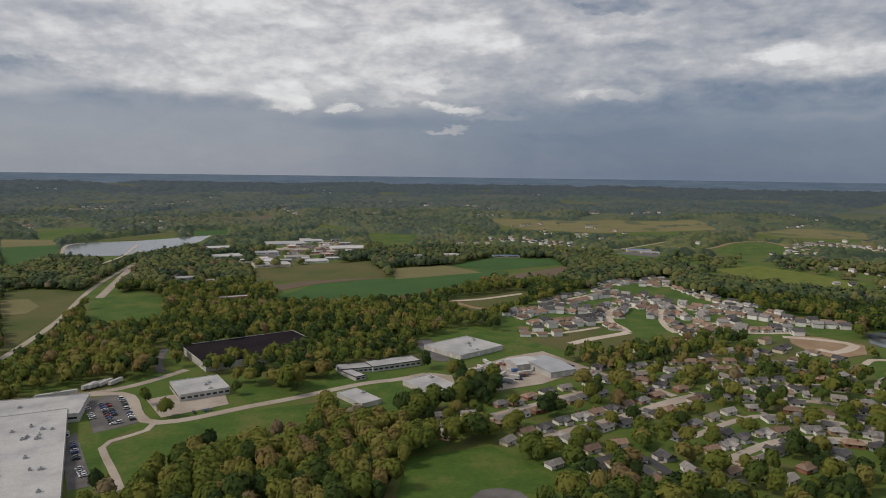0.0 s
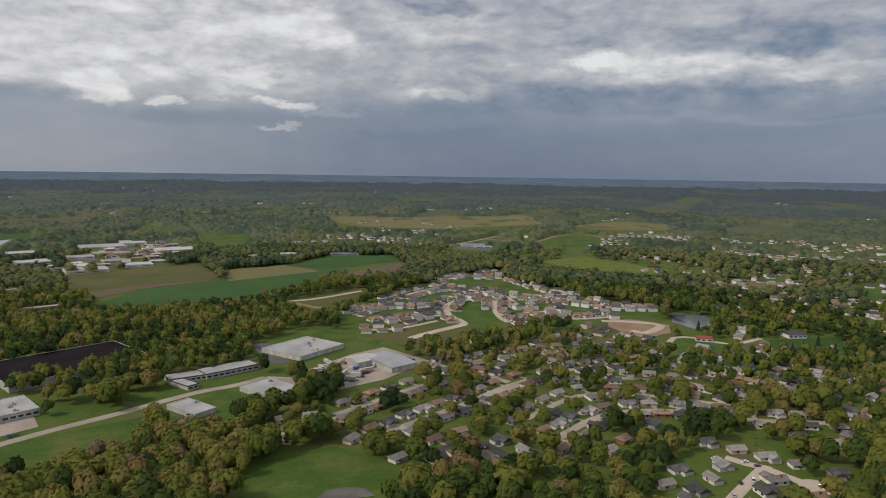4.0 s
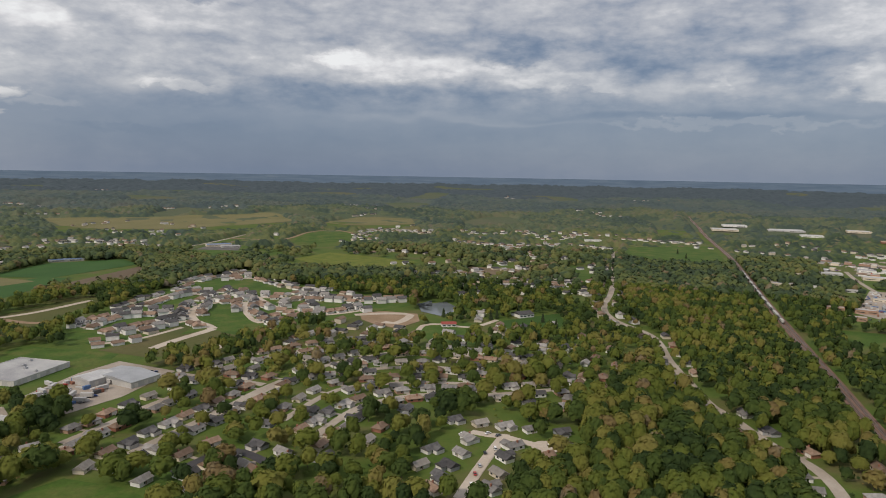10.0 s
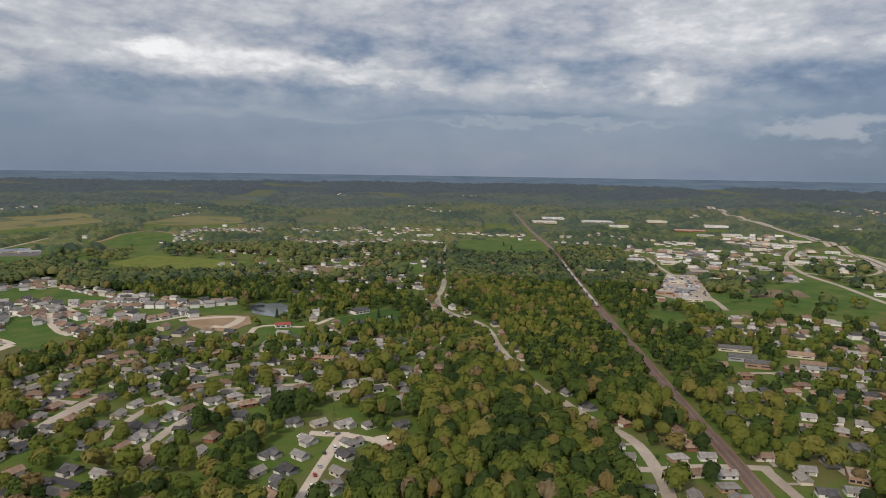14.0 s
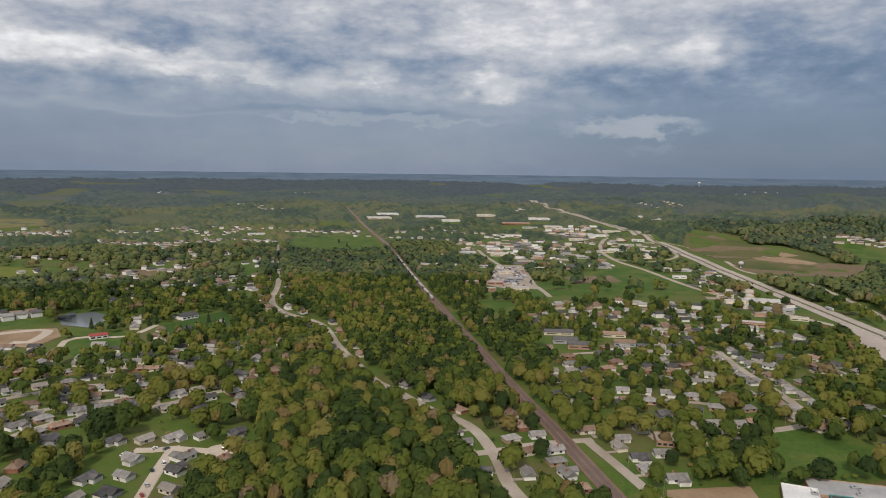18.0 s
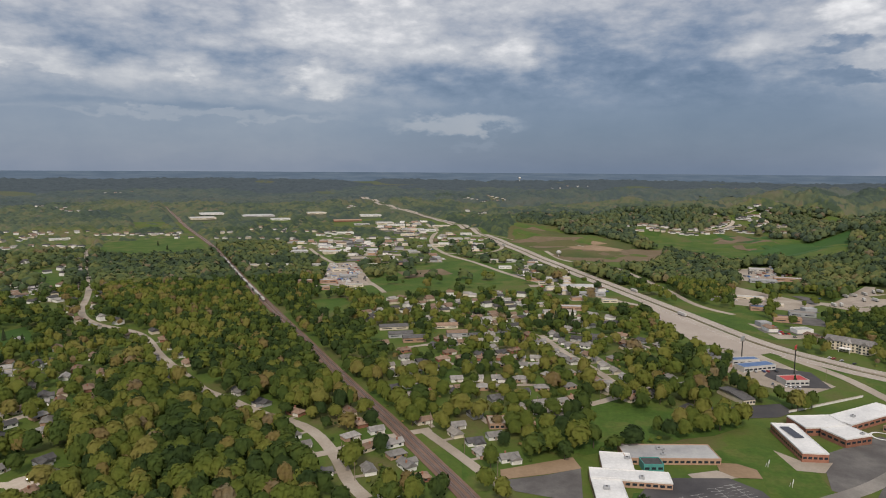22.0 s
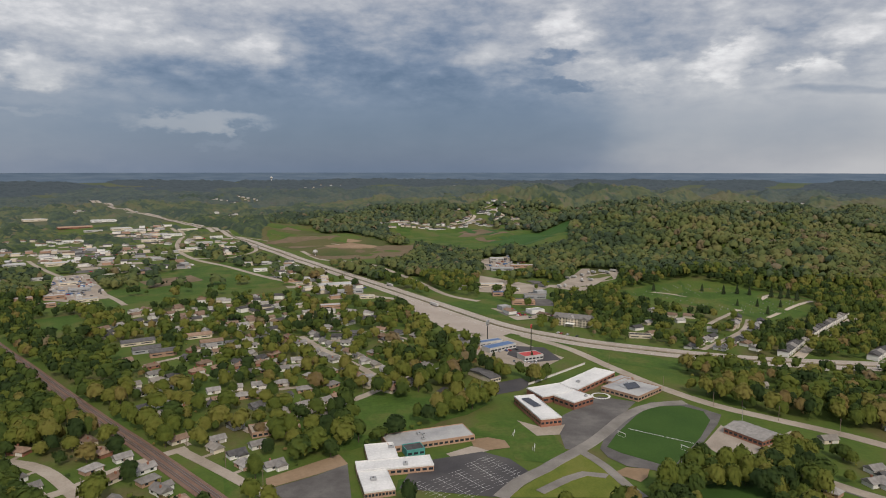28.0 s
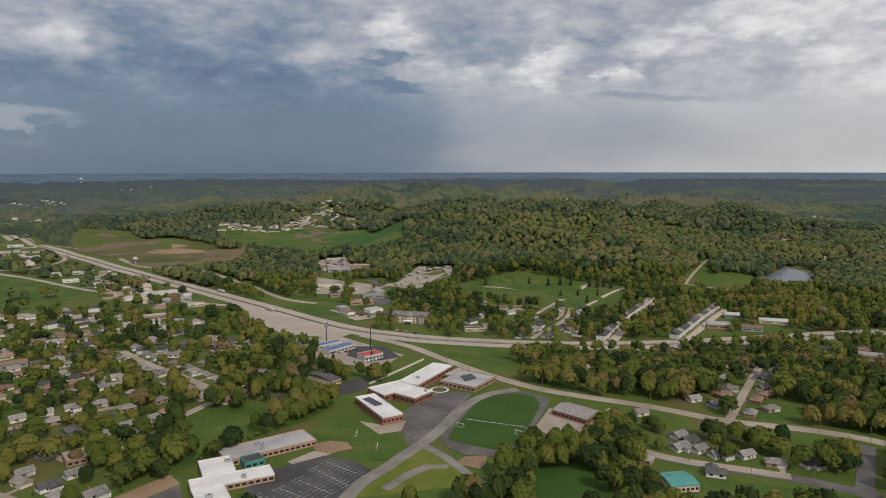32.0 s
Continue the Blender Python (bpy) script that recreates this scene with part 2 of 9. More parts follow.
LEAF = [(0.0, (0.026, 0.045, 0.015)), (0.18, (0.054, 0.082, 0.020)), (0.36, (0.100, 0.124, 0.024)), (0.54, (0.146, 0.150, 0.034)),
        (0.68, (0.170, 0.155, 0.046)), (0.80, (0.164, 0.130, 0.046)), (0.90, (0.168, 0.124, 0.060)), (1.0, (0.184, 0.158, 0.104))]


def foliage(name, from_object, dim=1.0, haze=0.0, rough=0.8, thin_leaf=0.42):
    """Spring leaves: the tone differs from tree to tree, and distance haze is mixed into it."""
    mt = bpy.data.materials.new(name)
    mt.use_nodes = True
    q = Graph(mt.node_tree)
    bsdf = mt.node_tree.nodes["Principled BSDF"]
    if from_object:
        pick = q.m("MULTIPLY_ADD", q.put("ShaderNodeObjectInfo").outputs["Random"], 0.74, 0.04)
        co = q.put("ShaderNodeNewGeometry").outputs["Position"]
    else:
        at = q.t.nodes.new("ShaderNodeAttribute")
        at.attribute_name = "tint"
        pick = at.outputs["Fac"]
        co = q.put("ShaderNodeNewGeometry").outputs["Position"]
    small = q.noise(co, 0.9, 5.0, 0.7)
    # sprays of younger and older leaves within one crown
    pick = q.m("ADD", pick, q.m("MULTIPLY", q.m("SUBTRACT", q.noise(co, 0.20, 2.0, 0.5), 0.5), 0.26))
    col = q.ramp(pick, [(p, tuple(dim * (v * (1 - haze) + haze * w) for v, w in zip(c, (0.054, 0.072, 0.084)))) for p, c in LEAF])
    col = q.mix(rough, col, q.ramp(small, [(0.32, (0.82, 0.83, 0.80)), (0.5, (1.0, 1.0, 0.98)), (0.68, (1.18, 1.16, 1.08))]), "MULTIPLY")
    q.link(col, bsdf.inputs["Base Color"])
    bsdf.inputs["Roughness"].default_value = 0.8
    bsdf.inputs["Specular IOR Level"].default_value = 0.15
    bp = q.put("ShaderNodeBump", Strength=0.35, Distance=0.6)
    q.link(small, bp.inputs["Height"])
    q.link(bp.outputs[0], bsdf.inputs["Normal"])
    # light passes through the leaves
    thin = q.put("ShaderNodeBsdfTranslucent")
    q.link(col, thin.inputs["Color"])
    both_sides = q.put("ShaderNodeMixShader", Fac=thin_leaf)
    q.link(bsdf.outputs[0], both_sides.inputs[1])
    q.link(thin.outputs[0], both_sides.inputs[2])
    q.link(both_sides.outputs[0], q.t.nodes["Material Output"].inputs["Surface"])
    return mt


def plain(name, col, rough=0.6, metal=0.0, spec=0.4):
    mt = bpy.data.materials.new(name)
    mt.use_nodes = True
    b = mt.node_tree.nodes["Principled BSDF"]
    b.inputs["Base Color"].default_value = (*col, 1)
    b.inputs["Roughness"].default_value, b.inputs["Metallic"].default_value = rough, metal
    b.inputs["Specular IOR Level"].default_value = spec
    return mt


WS = dict(world_space=True)
M = {
    "earth": material("meadow_and_leaf_litter", [(0.058, 0.104, 0.016), (0.084, 0.122, 0.020), (0.116, 0.106, 0.040)], 0.02, 0.95, 0.4, 0.35, **WS),
    "hazed_meadow": material("haze_pale_grass", [(0.068, 0.094, 0.048), (0.088, 0.104, 0.056), (0.108, 0.108, 0.062)], 0.004, 0.95, 0.2, 0.1, **WS),
    "lawn": material("mown_grass", [(0.046, 0.092, 0.013), (0.064, 0.118, 0.016), (0.116, 0.132, 0.032)], 0.03, 0.95, 0.3, 0.3, grainy=0.4, **WS),
    "drive": material("worn_grey_drive", [(0.17, 0.155, 0.14), (0.215, 0.20, 0.18), (0.27, 0.25, 0.225)], 0.05, 0.9, 0.1, 1.2, **WS),
    "verge": material("yellow_green_verge", [(0.085, 0.120, 0.016), (0.125, 0.150, 0.022), (0.155, 0.165, 0.034)], 0.05, 0.95, 0.3, 0.8, **WS),
    "turf": material("sports_turf", [(0.032, 0.076, 0.011), (0.046, 0.096, 0.015)], 0.03, 0.95, 0.2, 0.8, **WS),
    "crop": material("young_crop", [(0.033, 0.086, 0.018), (0.048, 0.108, 0.024)], 0.01, 0.95, 0.2, 0.3, **WS),
    "olive": material("weedy_field", [(0.060, 0.084, 0.020), (0.095, 0.098, 0.030), (0.12, 0.105, 0.045)], 0.008, 0.95, 0.3, 0.2, **WS),
    "straw": material("dry_straw_field", [(0.145, 0.138, 0.058), (0.185, 0.165, 0.075)], 0.01, 0.95, 0.2, 0.25, **WS),
    "soil": material("bare_field_soil", [(0.115, 0.085, 0.055), (0.15, 0.115, 0.078)], 0.01, 0.95, 0.3, 0.3, **WS),
    "dirt": material("graded_dirt", [(0.24, 0.165, 0.10), (0.32, 0.23, 0.15)], 0.03, 0.95, 0.3, 0.4, **WS),
    "scrub": material("brown_brush", [(0.180, 0.126, 0.082), (0.150, 0.116, 0.066), (0.210, 0.150, 0.105)], 0.018, 0.95, 0.4, 0.2, **WS),
    "asphalt": material("worn_asphalt", [(0.095, 0.088, 0.085), (0.125, 0.118, 0.113), (0.165, 0.155, 0.145)], 0.06, 0.9, 0.15, 1.2, **WS),
    "blacktop": material("fresh_blacktop", [(0.052, 0.050, 0.054), (0.070, 0.067, 0.070), (0.095, 0.090, 0.090)], 0.03, 0.85, 0.1, 1.2, **WS),
    "concrete": material("pale_concrete", [(0.29, 0.245, 0.195), (0.36, 0.31, 0.255), (0.42, 0.37, 0.31)], 0.03, 0.9, 0.1, 0.8, **WS),
    "newconcrete": material("new_concrete", [(0.42, 0.355, 0.28), (0.49, 0.42, 0.345), (0.54, 0.475, 0.40)], 0.03, 0.9, 0.1, 0.8, **WS),
    "highway": material("highway_concrete", [(0.36, 0.31, 0.265), (0.44, 0.385, 0.335)], 0.02, 0.9, 0.1, 0.6, **WS),
    "gravel": material("crushed_gravel", [(0.30, 0.255, 0.21), (0.41, 0.355, 0.30)], 0.05, 0.95, 0.4, 1.6, **WS),
    "ballast": material("rusty_ballast", [(0.158, 0.098, 0.074), (0.220, 0.142, 0.108)], 0.05, 0.95, 0.5, 1.5, **WS),
    "paint": material("road_paint", [(0.62, 0.62, 0.60), (0.75, 0.75, 0.72)], 0.2, 0.8, 0.0, 2.0, **WS),
    "leaves": foliage("tree_leaves", True, 1.42),
    "woods": foliage("woodland_leaves", False, 1.42),
    # woods beyond the town: haze blended into the leaf colour, more with distance
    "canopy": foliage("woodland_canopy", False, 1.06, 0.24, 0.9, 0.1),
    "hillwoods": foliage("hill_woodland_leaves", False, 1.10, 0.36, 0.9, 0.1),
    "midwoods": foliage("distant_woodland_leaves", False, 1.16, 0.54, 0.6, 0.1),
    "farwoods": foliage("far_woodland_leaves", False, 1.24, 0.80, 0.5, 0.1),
    "hazedwoods": foliage("haze_blue_leaves", False, 1.12, 1.0, 0.4, 0.08),
    "needles": material("dark_conifer_needles", [(0.020, 0.034, 0.014), (0.034, 0.052, 0.020), (0.050, 0.066, 0.026)], 0.8, 0.9, 0.4, 3.0, spread=0.2),
    "headstone": material("grey_headstone", [(0.30, 0.30, 0.29), (0.48, 0.47, 0.45)], 1.0, 0.8, 0.1, 4.0),
    "bark": material("grey_bark", [(0.085, 0.065, 0.048), (0.13, 0.105, 0.08)], 1.5, 0.95, 0.6, 6.0),
    "white_wall": material("white_siding", [(0.70, 0.69, 0.66), (0.82, 0.81, 0.78)], 0.3, 0.7, 0.1, 3.0, spread=0.1),
    "cream_wall": material("cream_siding", [(0.60, 0.53, 0.42), (0.70, 0.63, 0.52)], 0.3, 0.75, 0.1, 3.0, spread=0.12),
    "grey_wall": material("grey_siding", [(0.30, 0.31, 0.32), (0.38, 0.39, 0.40)], 0.3, 0.75, 0.1, 3.0, spread=0.15),
    "brick": material("red_brick", [(0.26, 0.115, 0.075), (0.33, 0.16, 0.11)], 0.4, 0.9, 0.3, 5.0, spread=0.15),
    "tan_brick": material("tan_brick", [(0.36, 0.23, 0.16), (0.43, 0.29, 0.21)], 0.4, 0.9, 0.3, 5.0, spread=0.1),
    "shingle_grey": material("grey_shingle", [(0.20, 0.19, 0.18), (0.30, 0.285, 0.27)], 0.35, 0.9, 0.3, 3.0, spread=0.3),
    "shingle_dark": material("charcoal_shingle", [(0.070, 0.068, 0.070), (0.115, 0.112, 0.112)], 0.35, 0.9, 0.3, 3.0, spread=0.3),
    "shingle_brown": material("brown_shingle", [(0.20, 0.135, 0.095), (0.28, 0.20, 0.15)], 0.35, 0.9, 0.3, 3.0, spread=0.3),
    "shingle_pale": material("bleached_shingle", [(0.235, 0.215, 0.19), (0.315, 0.29, 0.26)], 0.35, 0.9, 0.3, 3.0, spread=0.2),
    "membrane": material("white_roof_membrane", [(0.40, 0.40, 0.405), (0.50, 0.50, 0.50), (0.58, 0.58, 0.57)], 0.06, 0.6, 0.1, 0.7),
    "roof_grey": material("grey_roof_gravel", [(0.30, 0.30, 0.31), (0.38, 0.38, 0.38), (0.45, 0.45, 0.44)], 0.05, 0.85, 0.2, 0.9),
    "roof_black": material("black_roof_membrane", [(0.014, 0.011, 0.014), (0.024, 0.020, 0.023)], 0.03, 0.95, 0.1, 0.5, spec=0.05),
    "bright_roof": material("bright_white_roof", [(0.60, 0.60, 0.60), (0.70, 0.70, 0.69), (0.78, 0.77, 0.76)], 0.05, 0.6, 0.1, 0.7),
    "roof_pale": material("weathered_pale_roof", [(0.33, 0.33, 0.335), (0.41, 0.41, 0.41), (0.47, 0.47, 0.46)], 0.05, 0.8, 0.1, 0.7),
    "metal_white": material("white_metal_panel", [(0.44, 0.435, 0.42), (0.56, 0.55, 0.53)], 0.1, 0.5, 0.05, 1.5, spread=0.08),
    "metal_grey": material("galvanised_panel", [(0.36, 0.37, 0.38), (0.46, 0.47, 0.48)], 0.1, 0.45, 0.05, 1.5, metal=0.3),
    "metal_blue": material("blue_metal_roof", [(0.07, 0.14, 0.30), (0.11, 0.19, 0.36)], 0.1, 0.45, 0.05, 1.5),
    "teal": material("teal_metal_roof", [(0.07, 0.26, 0.24), (0.10, 0.33, 0.30)], 0.2, 0.5, 0.05, 2.0),
    "barn_red": material("faded_barn_red", [(0.26, 0.055, 0.045), (0.33, 0.09, 0.07)], 0.4, 0.7, 0.05, 2.0),
    "red": material("red_paint", [(0.42, 0.045, 0.045), (0.50, 0.07, 0.06)], 0.3, 0.5, 0.05, 2.0),
    "glass": plain("dark_window_glass", (0.025, 0.032, 0.042), 0.12, 0.0, 0.6),
    "panel": plain("solar_panel", (0.03, 0.035, 0.05), 0.25, 0.0, 0.5),
    "door": material("painted_door", [(0.50, 0.48, 0.44), (0.62, 0.60, 0.56)], 0.5, 0.6, 0.05, 3.0, spread=0.25),
    "tyre": plain("tyre_rubber", (0.02, 0.02, 0.02), 0.9),
    "steel": plain("steel_rail", (0.22, 0.18, 0.16), 0.4, 0.8),
    "wood": material("weathered_wood", [(0.20, 0.15, 0.11), (0.28, 0.22, 0.17)], 0.8, 0.9, 0.3, 4.0),
}
CAR_PAINTS = [plain("car_" + n, c, 0.3, 0.0, 0.5) for n, c in (("white", (0.72, 0.72, 0.72)), ("silver", (0.42, 0.43, 0.45)), ("black", (0.015, 0.015, 0.018)),
              ("red", (0.35, 0.02, 0.02)), ("blue", (0.03, 0.07, 0.22)), ("grey", (0.12, 0.125, 0.13)))]
mw = bpy.data.materials.new("lake_water")
mw.use_nodes = True
bw = mw.node_tree.nodes["Principled BSDF"]
bw.inputs["Base Color"].default_value, bw.inputs["Roughness"].default_value, bw.inputs["IOR"].default_value = (0.15, 0.17, 0.185, 1), 0.15, 1.33
qw = Graph(mw.node_tree)
bmp = qw.put("ShaderNodeBump", Strength=0.04, Distance=0.3)
qw.link(qw.noise(qw.put("ShaderNodeNewGeometry").outputs["Position"], 0.25, 5.0), bmp.inputs["Height"])
qw.link(bmp.outputs[0], bw.inputs["Normal"])
M["water"] = mw
# backdrop: the last hills along the horizon; their blue colour and glow are painted haze
mh = bpy.data.materials.new("haze_blue_distance")
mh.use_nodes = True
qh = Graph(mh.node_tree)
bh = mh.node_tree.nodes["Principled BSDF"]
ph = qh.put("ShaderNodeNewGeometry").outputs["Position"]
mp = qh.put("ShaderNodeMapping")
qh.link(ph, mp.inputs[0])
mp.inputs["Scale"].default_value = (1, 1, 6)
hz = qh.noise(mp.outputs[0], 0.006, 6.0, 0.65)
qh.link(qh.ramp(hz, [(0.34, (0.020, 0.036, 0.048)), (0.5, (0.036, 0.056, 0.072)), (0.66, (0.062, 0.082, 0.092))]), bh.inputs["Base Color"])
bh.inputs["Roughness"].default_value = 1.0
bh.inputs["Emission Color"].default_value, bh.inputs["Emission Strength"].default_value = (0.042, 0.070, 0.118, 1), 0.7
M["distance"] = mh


# ---- terrain ----
HILLS = [(1119, -662, 165, 52), (2123, -336, 300, 42), (1743, 152, 190, 24), (1340, -1125, 230, 54), (1007, -1243, 220, 24), (2161, -787, 220, 50), (2290, -1431, 330, 40), (2898, -101, 330, 36), (1870, -1806, 320, 34), (2608, 699, 330, 30), (860, -760, 130, 16), (1500, -560, 130, 36), (1650, -820, 150, 44), (2700, -900, 300, 34), (1250, -420, 110, 14), (3200, -800, 350, 30), (2100, 1500, 300, 18), (1100, 2300, 300, 14), (-300, 2500, 320, 14), (400, 2900, 350, 16)]


def ground_z(x, y):
    """Flat town floor, wooded hills to the east, and land that climbs slowly to the horizon."""
    x, y = np.asarray(x, float), np.asarray(y, float)
    r = np.hypot(x, y)
    z = 144.0 * np.clip((r - 1500) / 3450, 0, None) ** 2
    rise = 0.0
    for hx, hy, s, a in HILLS:
        rise = rise + a * np.exp(-((x - hx) ** 2 + (y - hy) ** 2) / (2 * s * s)) * np.clip((4900 - r) / 800, 0, 1)
    z = z + rise * (1 + 0.42 * np.sin(x / 47 + 1.4 * np.sin(y / 61)) * np.cos(y / 53 + 1.2 * np.sin(x / 70)))
    z = z + np.clip((r - 1600) / 1400, 0, 1) * np.clip((4950 - r) / 700, 0, 1) * 7 * (
        np.sin(x / 210 + 1.3 * np.sin(y / 330)) * np.cos(y / 260 + 0.9 * np.sin(x / 290)))
    return z


def gz(x, y):
    return float(ground_z(x, y))


# what may grow where, on a 5 m raster: 0 open, 1 gardens, 2 woodland, 3 thin hedgerow woods; and what is built on
CELL, SPAN = 5.0, 5000
GRID = int(2 * SPAN / CELL)
grow = np.full((GRID, GRID), 2, np.uint8)
built = np.zeros((GRID, GRID), bool)


def inside(poly, xs, ys):
    res = np.zeros(xs.shape, bool)
    for (x0, y0), (x1, y1) in zip(poly, poly[1:] + poly[:1]):
        if y0 != y1:
            res ^= ((y0 > ys) != (y1 > ys)) & (xs < (x1 - x0) * (ys - y0) / (y1 - y0) + x0)
    return res


def cells(x0, x1, y0, y1):
    i0, i1 = max(0, int((x0 + SPAN) / CELL)), min(GRID, int((x1 + SPAN) / CELL) + 2)
    j0, j1 = max(0, int((y0 + SPAN) / CELL)), min(GRID, int((y1 + SPAN) / CELL) + 2)
    xs, ys = np.meshgrid((np.arange(i0, i1) + 0.5) * CELL - SPAN, (np.arange(j0, j1) + 0.5) * CELL - SPAN, indexing="ij")
    return (slice(i0, i1), slice(j0, j1)), xs, ys


def zone(poly, value, block=False):
    px, py = [p[0] for p in poly], [p[1] for p in poly]
    sl, xs, ys = cells(min(px), max(px), min(py), max(py))
    k = inside(poly, xs, ys)
    grow[sl][k] = value
    if block:
        built[sl][k] = True


def unbuilt(poly, value):
    """What grows between the roads and buildings that already stand there."""
    px, py = [p[0] for p in poly], [p[1] for p in poly]
    sl, xs, ys = cells(min(px), max(px), min(py), max(py))
    grow[sl][inside(poly, xs, ys) & ~built[sl]] = value


def along(pts, step):
    """Points at even steps on a rounded line through pts, with their direction."""
    p = [Vector((x, y, 0)) for x, y in pts]
    fine = []
    for i in range(len(p) - 1):
        a, b, c, d = p[max(0, i - 1)], p[i], p[i + 1], p[min(len(p) - 1, i + 2)]
        for k in range(12):
            t = k / 12
            fine.append(0.5 * ((2 * b) + (c - a) * t + (2 * a - 5 * b + 4 * c - d) * t * t + (3 * b - a - 3 * c + d) * t ** 3))
    fine.append(p[-1])
    out, carry = [(fine[0], (fine[1] - fine[0]).normalized())], 0.0
    for a, b in zip(fine, fine[1:]):
        d = (b - a).length
        while carry + d >= step and d > 0:
            a = a + (b - a) * ((step - carry) / d)
            d, carry = (b - a).length, 0.0
            out.append((a.copy(), (b - a).normalized() if d > 1e-6 else out[-1][1]))
        carry += d
    out.append((fine[-1], (fine[-1] - fine[-2]).normalized()))
    return out


def mark_line(pts, half, value=0, block=True):
    for p, _ in along(pts, CELL):
        sl, xs, ys = cells(p.x - half, p.x + half, p.y - half, p.y + half)
        k = np.hypot(xs - p.x, ys - p.y) < half + 1.5
        grow[sl][k] = value
        if block:
            built[sl][k] = True


def mark_spot(x, y, rad, value=0, block=True):
    sl, xs, ys = cells(x - rad, x + rad, y - rad, y + rad)
    k = np.hypot(xs - x, ys - y) < rad
    grow[sl][k] = value
    if block:
        built[sl][k] = True


def free(x, y, rad):
    sl, xs, ys = cells(x - rad, x + rad, y - rad, y + rad)
    return not built[sl][np.hypot(xs - x, ys - y) < rad].any()


# ---- mesh helpers ----
def part(name, bm, mat, parent=None, label="", smooth=False):
    me = bpy.data.meshes.new(name)
    bm.to_mesh(me)
    bm.free()
    me.materials.append(mat)
    if smooth:
        me.polygons.foreach_set("use_smooth", [True] * len(me.polygons))
    ob = new(name, me)
    ob.parent = parent
    if label:
        tagged(ob, label)
    return ob


def thing(name, m, label, category, group="", kind=""):
    ob = new(name)
    ob.empty_display_size = 0.5
    ob.matrix_basis = m
    return tagged(ob, label, category, group, kind)


def box(bm, x0, x1, y0, y1, z0, z1, bevel=0.0):
    vs = [bm.verts.new(p) for p in ((x0, y0, z0), (x1, y0, z0), (x1, y1, z0), (x0, y1, z0), (x0, y0, z1), (x1, y0, z1), (x1, y1, z1), (x0, y1, z1))]
    fs = [bm.faces.new([vs[i] for i in q]) for q in ((3, 2, 1, 0), (4, 5, 6, 7), (0, 1, 5, 4), (1, 2, 6, 5), (2, 3, 7, 6), (3, 0, 4, 7))]
    if bevel:
        bmesh.ops.bevel(bm, geom=list({e for f in fs for e in f.edges}), offset=bevel, segments=1, affect="EDGES")
    return bm


def boxed(*a, **k):
    return box(bmesh.new(), *a, **k)


def tube(bm, x, y, z0, z1, r0, r1, n=8):
    lo = [bm.verts.new((x + r0 * math.cos(2 * math.pi * i / n), y + r0 * math.sin(2 * math.pi * i / n), z0)) for i in range(n)]
    hi = [bm.verts.new((x + r1 * math.cos(2 * math.pi * i / n), y + r1 * math.sin(2 * math.pi * i / n), z1)) for i in range(n)]
    for i in range(n):
        bm.faces.new((lo[i], lo[(i + 1) % n], hi[(i + 1) % n], hi[i]))
    bm.faces.new(hi)
    return bm


def gable(bm, x0, x1, y0, y1, z, rise, over=0.5, thick=0.25, hip=0.0):
    """A roof with its ridge along x; hip: how far the ridge ends draw in."""
    ym = (y0 + y1) / 2
    a, b, c, d = x0 - over, x1 + over, y0 - over, y1 + over
    drop = over * rise / ((y1 - y0) / 2)
    ring = [(a, c, z - drop), (b, c, z - drop), (b, d, z - drop), (a, d, z - drop)]
    ridge = [(a + hip, ym, z + rise), (b - hip, ym, z + rise)]
    top = [bm.verts.new((x, y, w + thick)) for x, y, w in ring + ridge]
    bot = [bm.verts.new((x, y, w)) for x, y, w in ring]
    for q in ((0, 1, 5, 4), (2, 3, 4, 5), (1, 2, 5), (3, 0, 4)):
        bm.faces.new([top[i] for i in q])
    for i in range(4):
        j = (i + 1) % 4
        bm.faces.new((bot[i], bot[j], top[j], top[i]))
    bm.faces.new(bot[::-1])
    return bm


def gable_wall(bm, x0, x1, y0, y1, z, rise):
    """House walls up to the eaves with the gable triangles on top."""
    ym = (y0 + y1) / 2
    v = [bm.verts.new(p) for p in ((x0, y0, 0), (x1, y0, 0), (x1, y1, 0), (x0, y1, 0), (x0, y0, z), (x1, y0, z), (x1, y1, z), (x0, y1, z), (x0, ym, z + rise), (x1, ym, z + rise))]
    for q in ((0, 1, 5, 4), (2, 3, 7, 6), (1, 2, 6, 9, 5), (3, 0, 4, 8, 7), (3, 2, 1, 0)):
        bm.faces.new([v[i] for i in q])
    return bm


LOW_STEPS = (0.985, 0.97, 0.955, 0.94)


def patch(name, poly, mat, lift, label, value=0, category="ground", cell=70.0, block=False):
    """A piece of ground that follows the terrain; tall trees keep clear of it."""
    bm = bmesh.new()
    bm.faces.new([bm.verts.new((x, y, 0)) for x, y in poly])
    far = max(math.hypot(x, y) for x, y in poly) > 800
    if far:
        for ax in (0, 1):
            lo, hi = min(p[ax] for p in poly), max(p[ax] for p in poly)
            for k in range(1, int((hi - lo) / cell) + 1):
                co, no = [0, 0, 0], [0, 0, 0]
                co[ax], no[ax] = lo + k * cell, 1
                bmesh.ops.bisect_plane(bm, geom=bm.verts[:] + bm.edges[:] + bm.faces[:], plane_co=co, plane_no=no)
    bmesh.ops.triangulate(bm, faces=bm.faces[:])
    for v in bm.verts:
        v.co.z = gz(v.co.x, v.co.y) + lift
    for f in bm.faces:
        if f.normal.z < 0:
            f.normal_flip()
    ob = part(name, bm, mat)
    for k in LOW_STEPS:
        zone([(x * k, y * k) for x, y in poly], value)
    zone(poly, value, block)
    return tagged(ob, label, category, kind="structure")


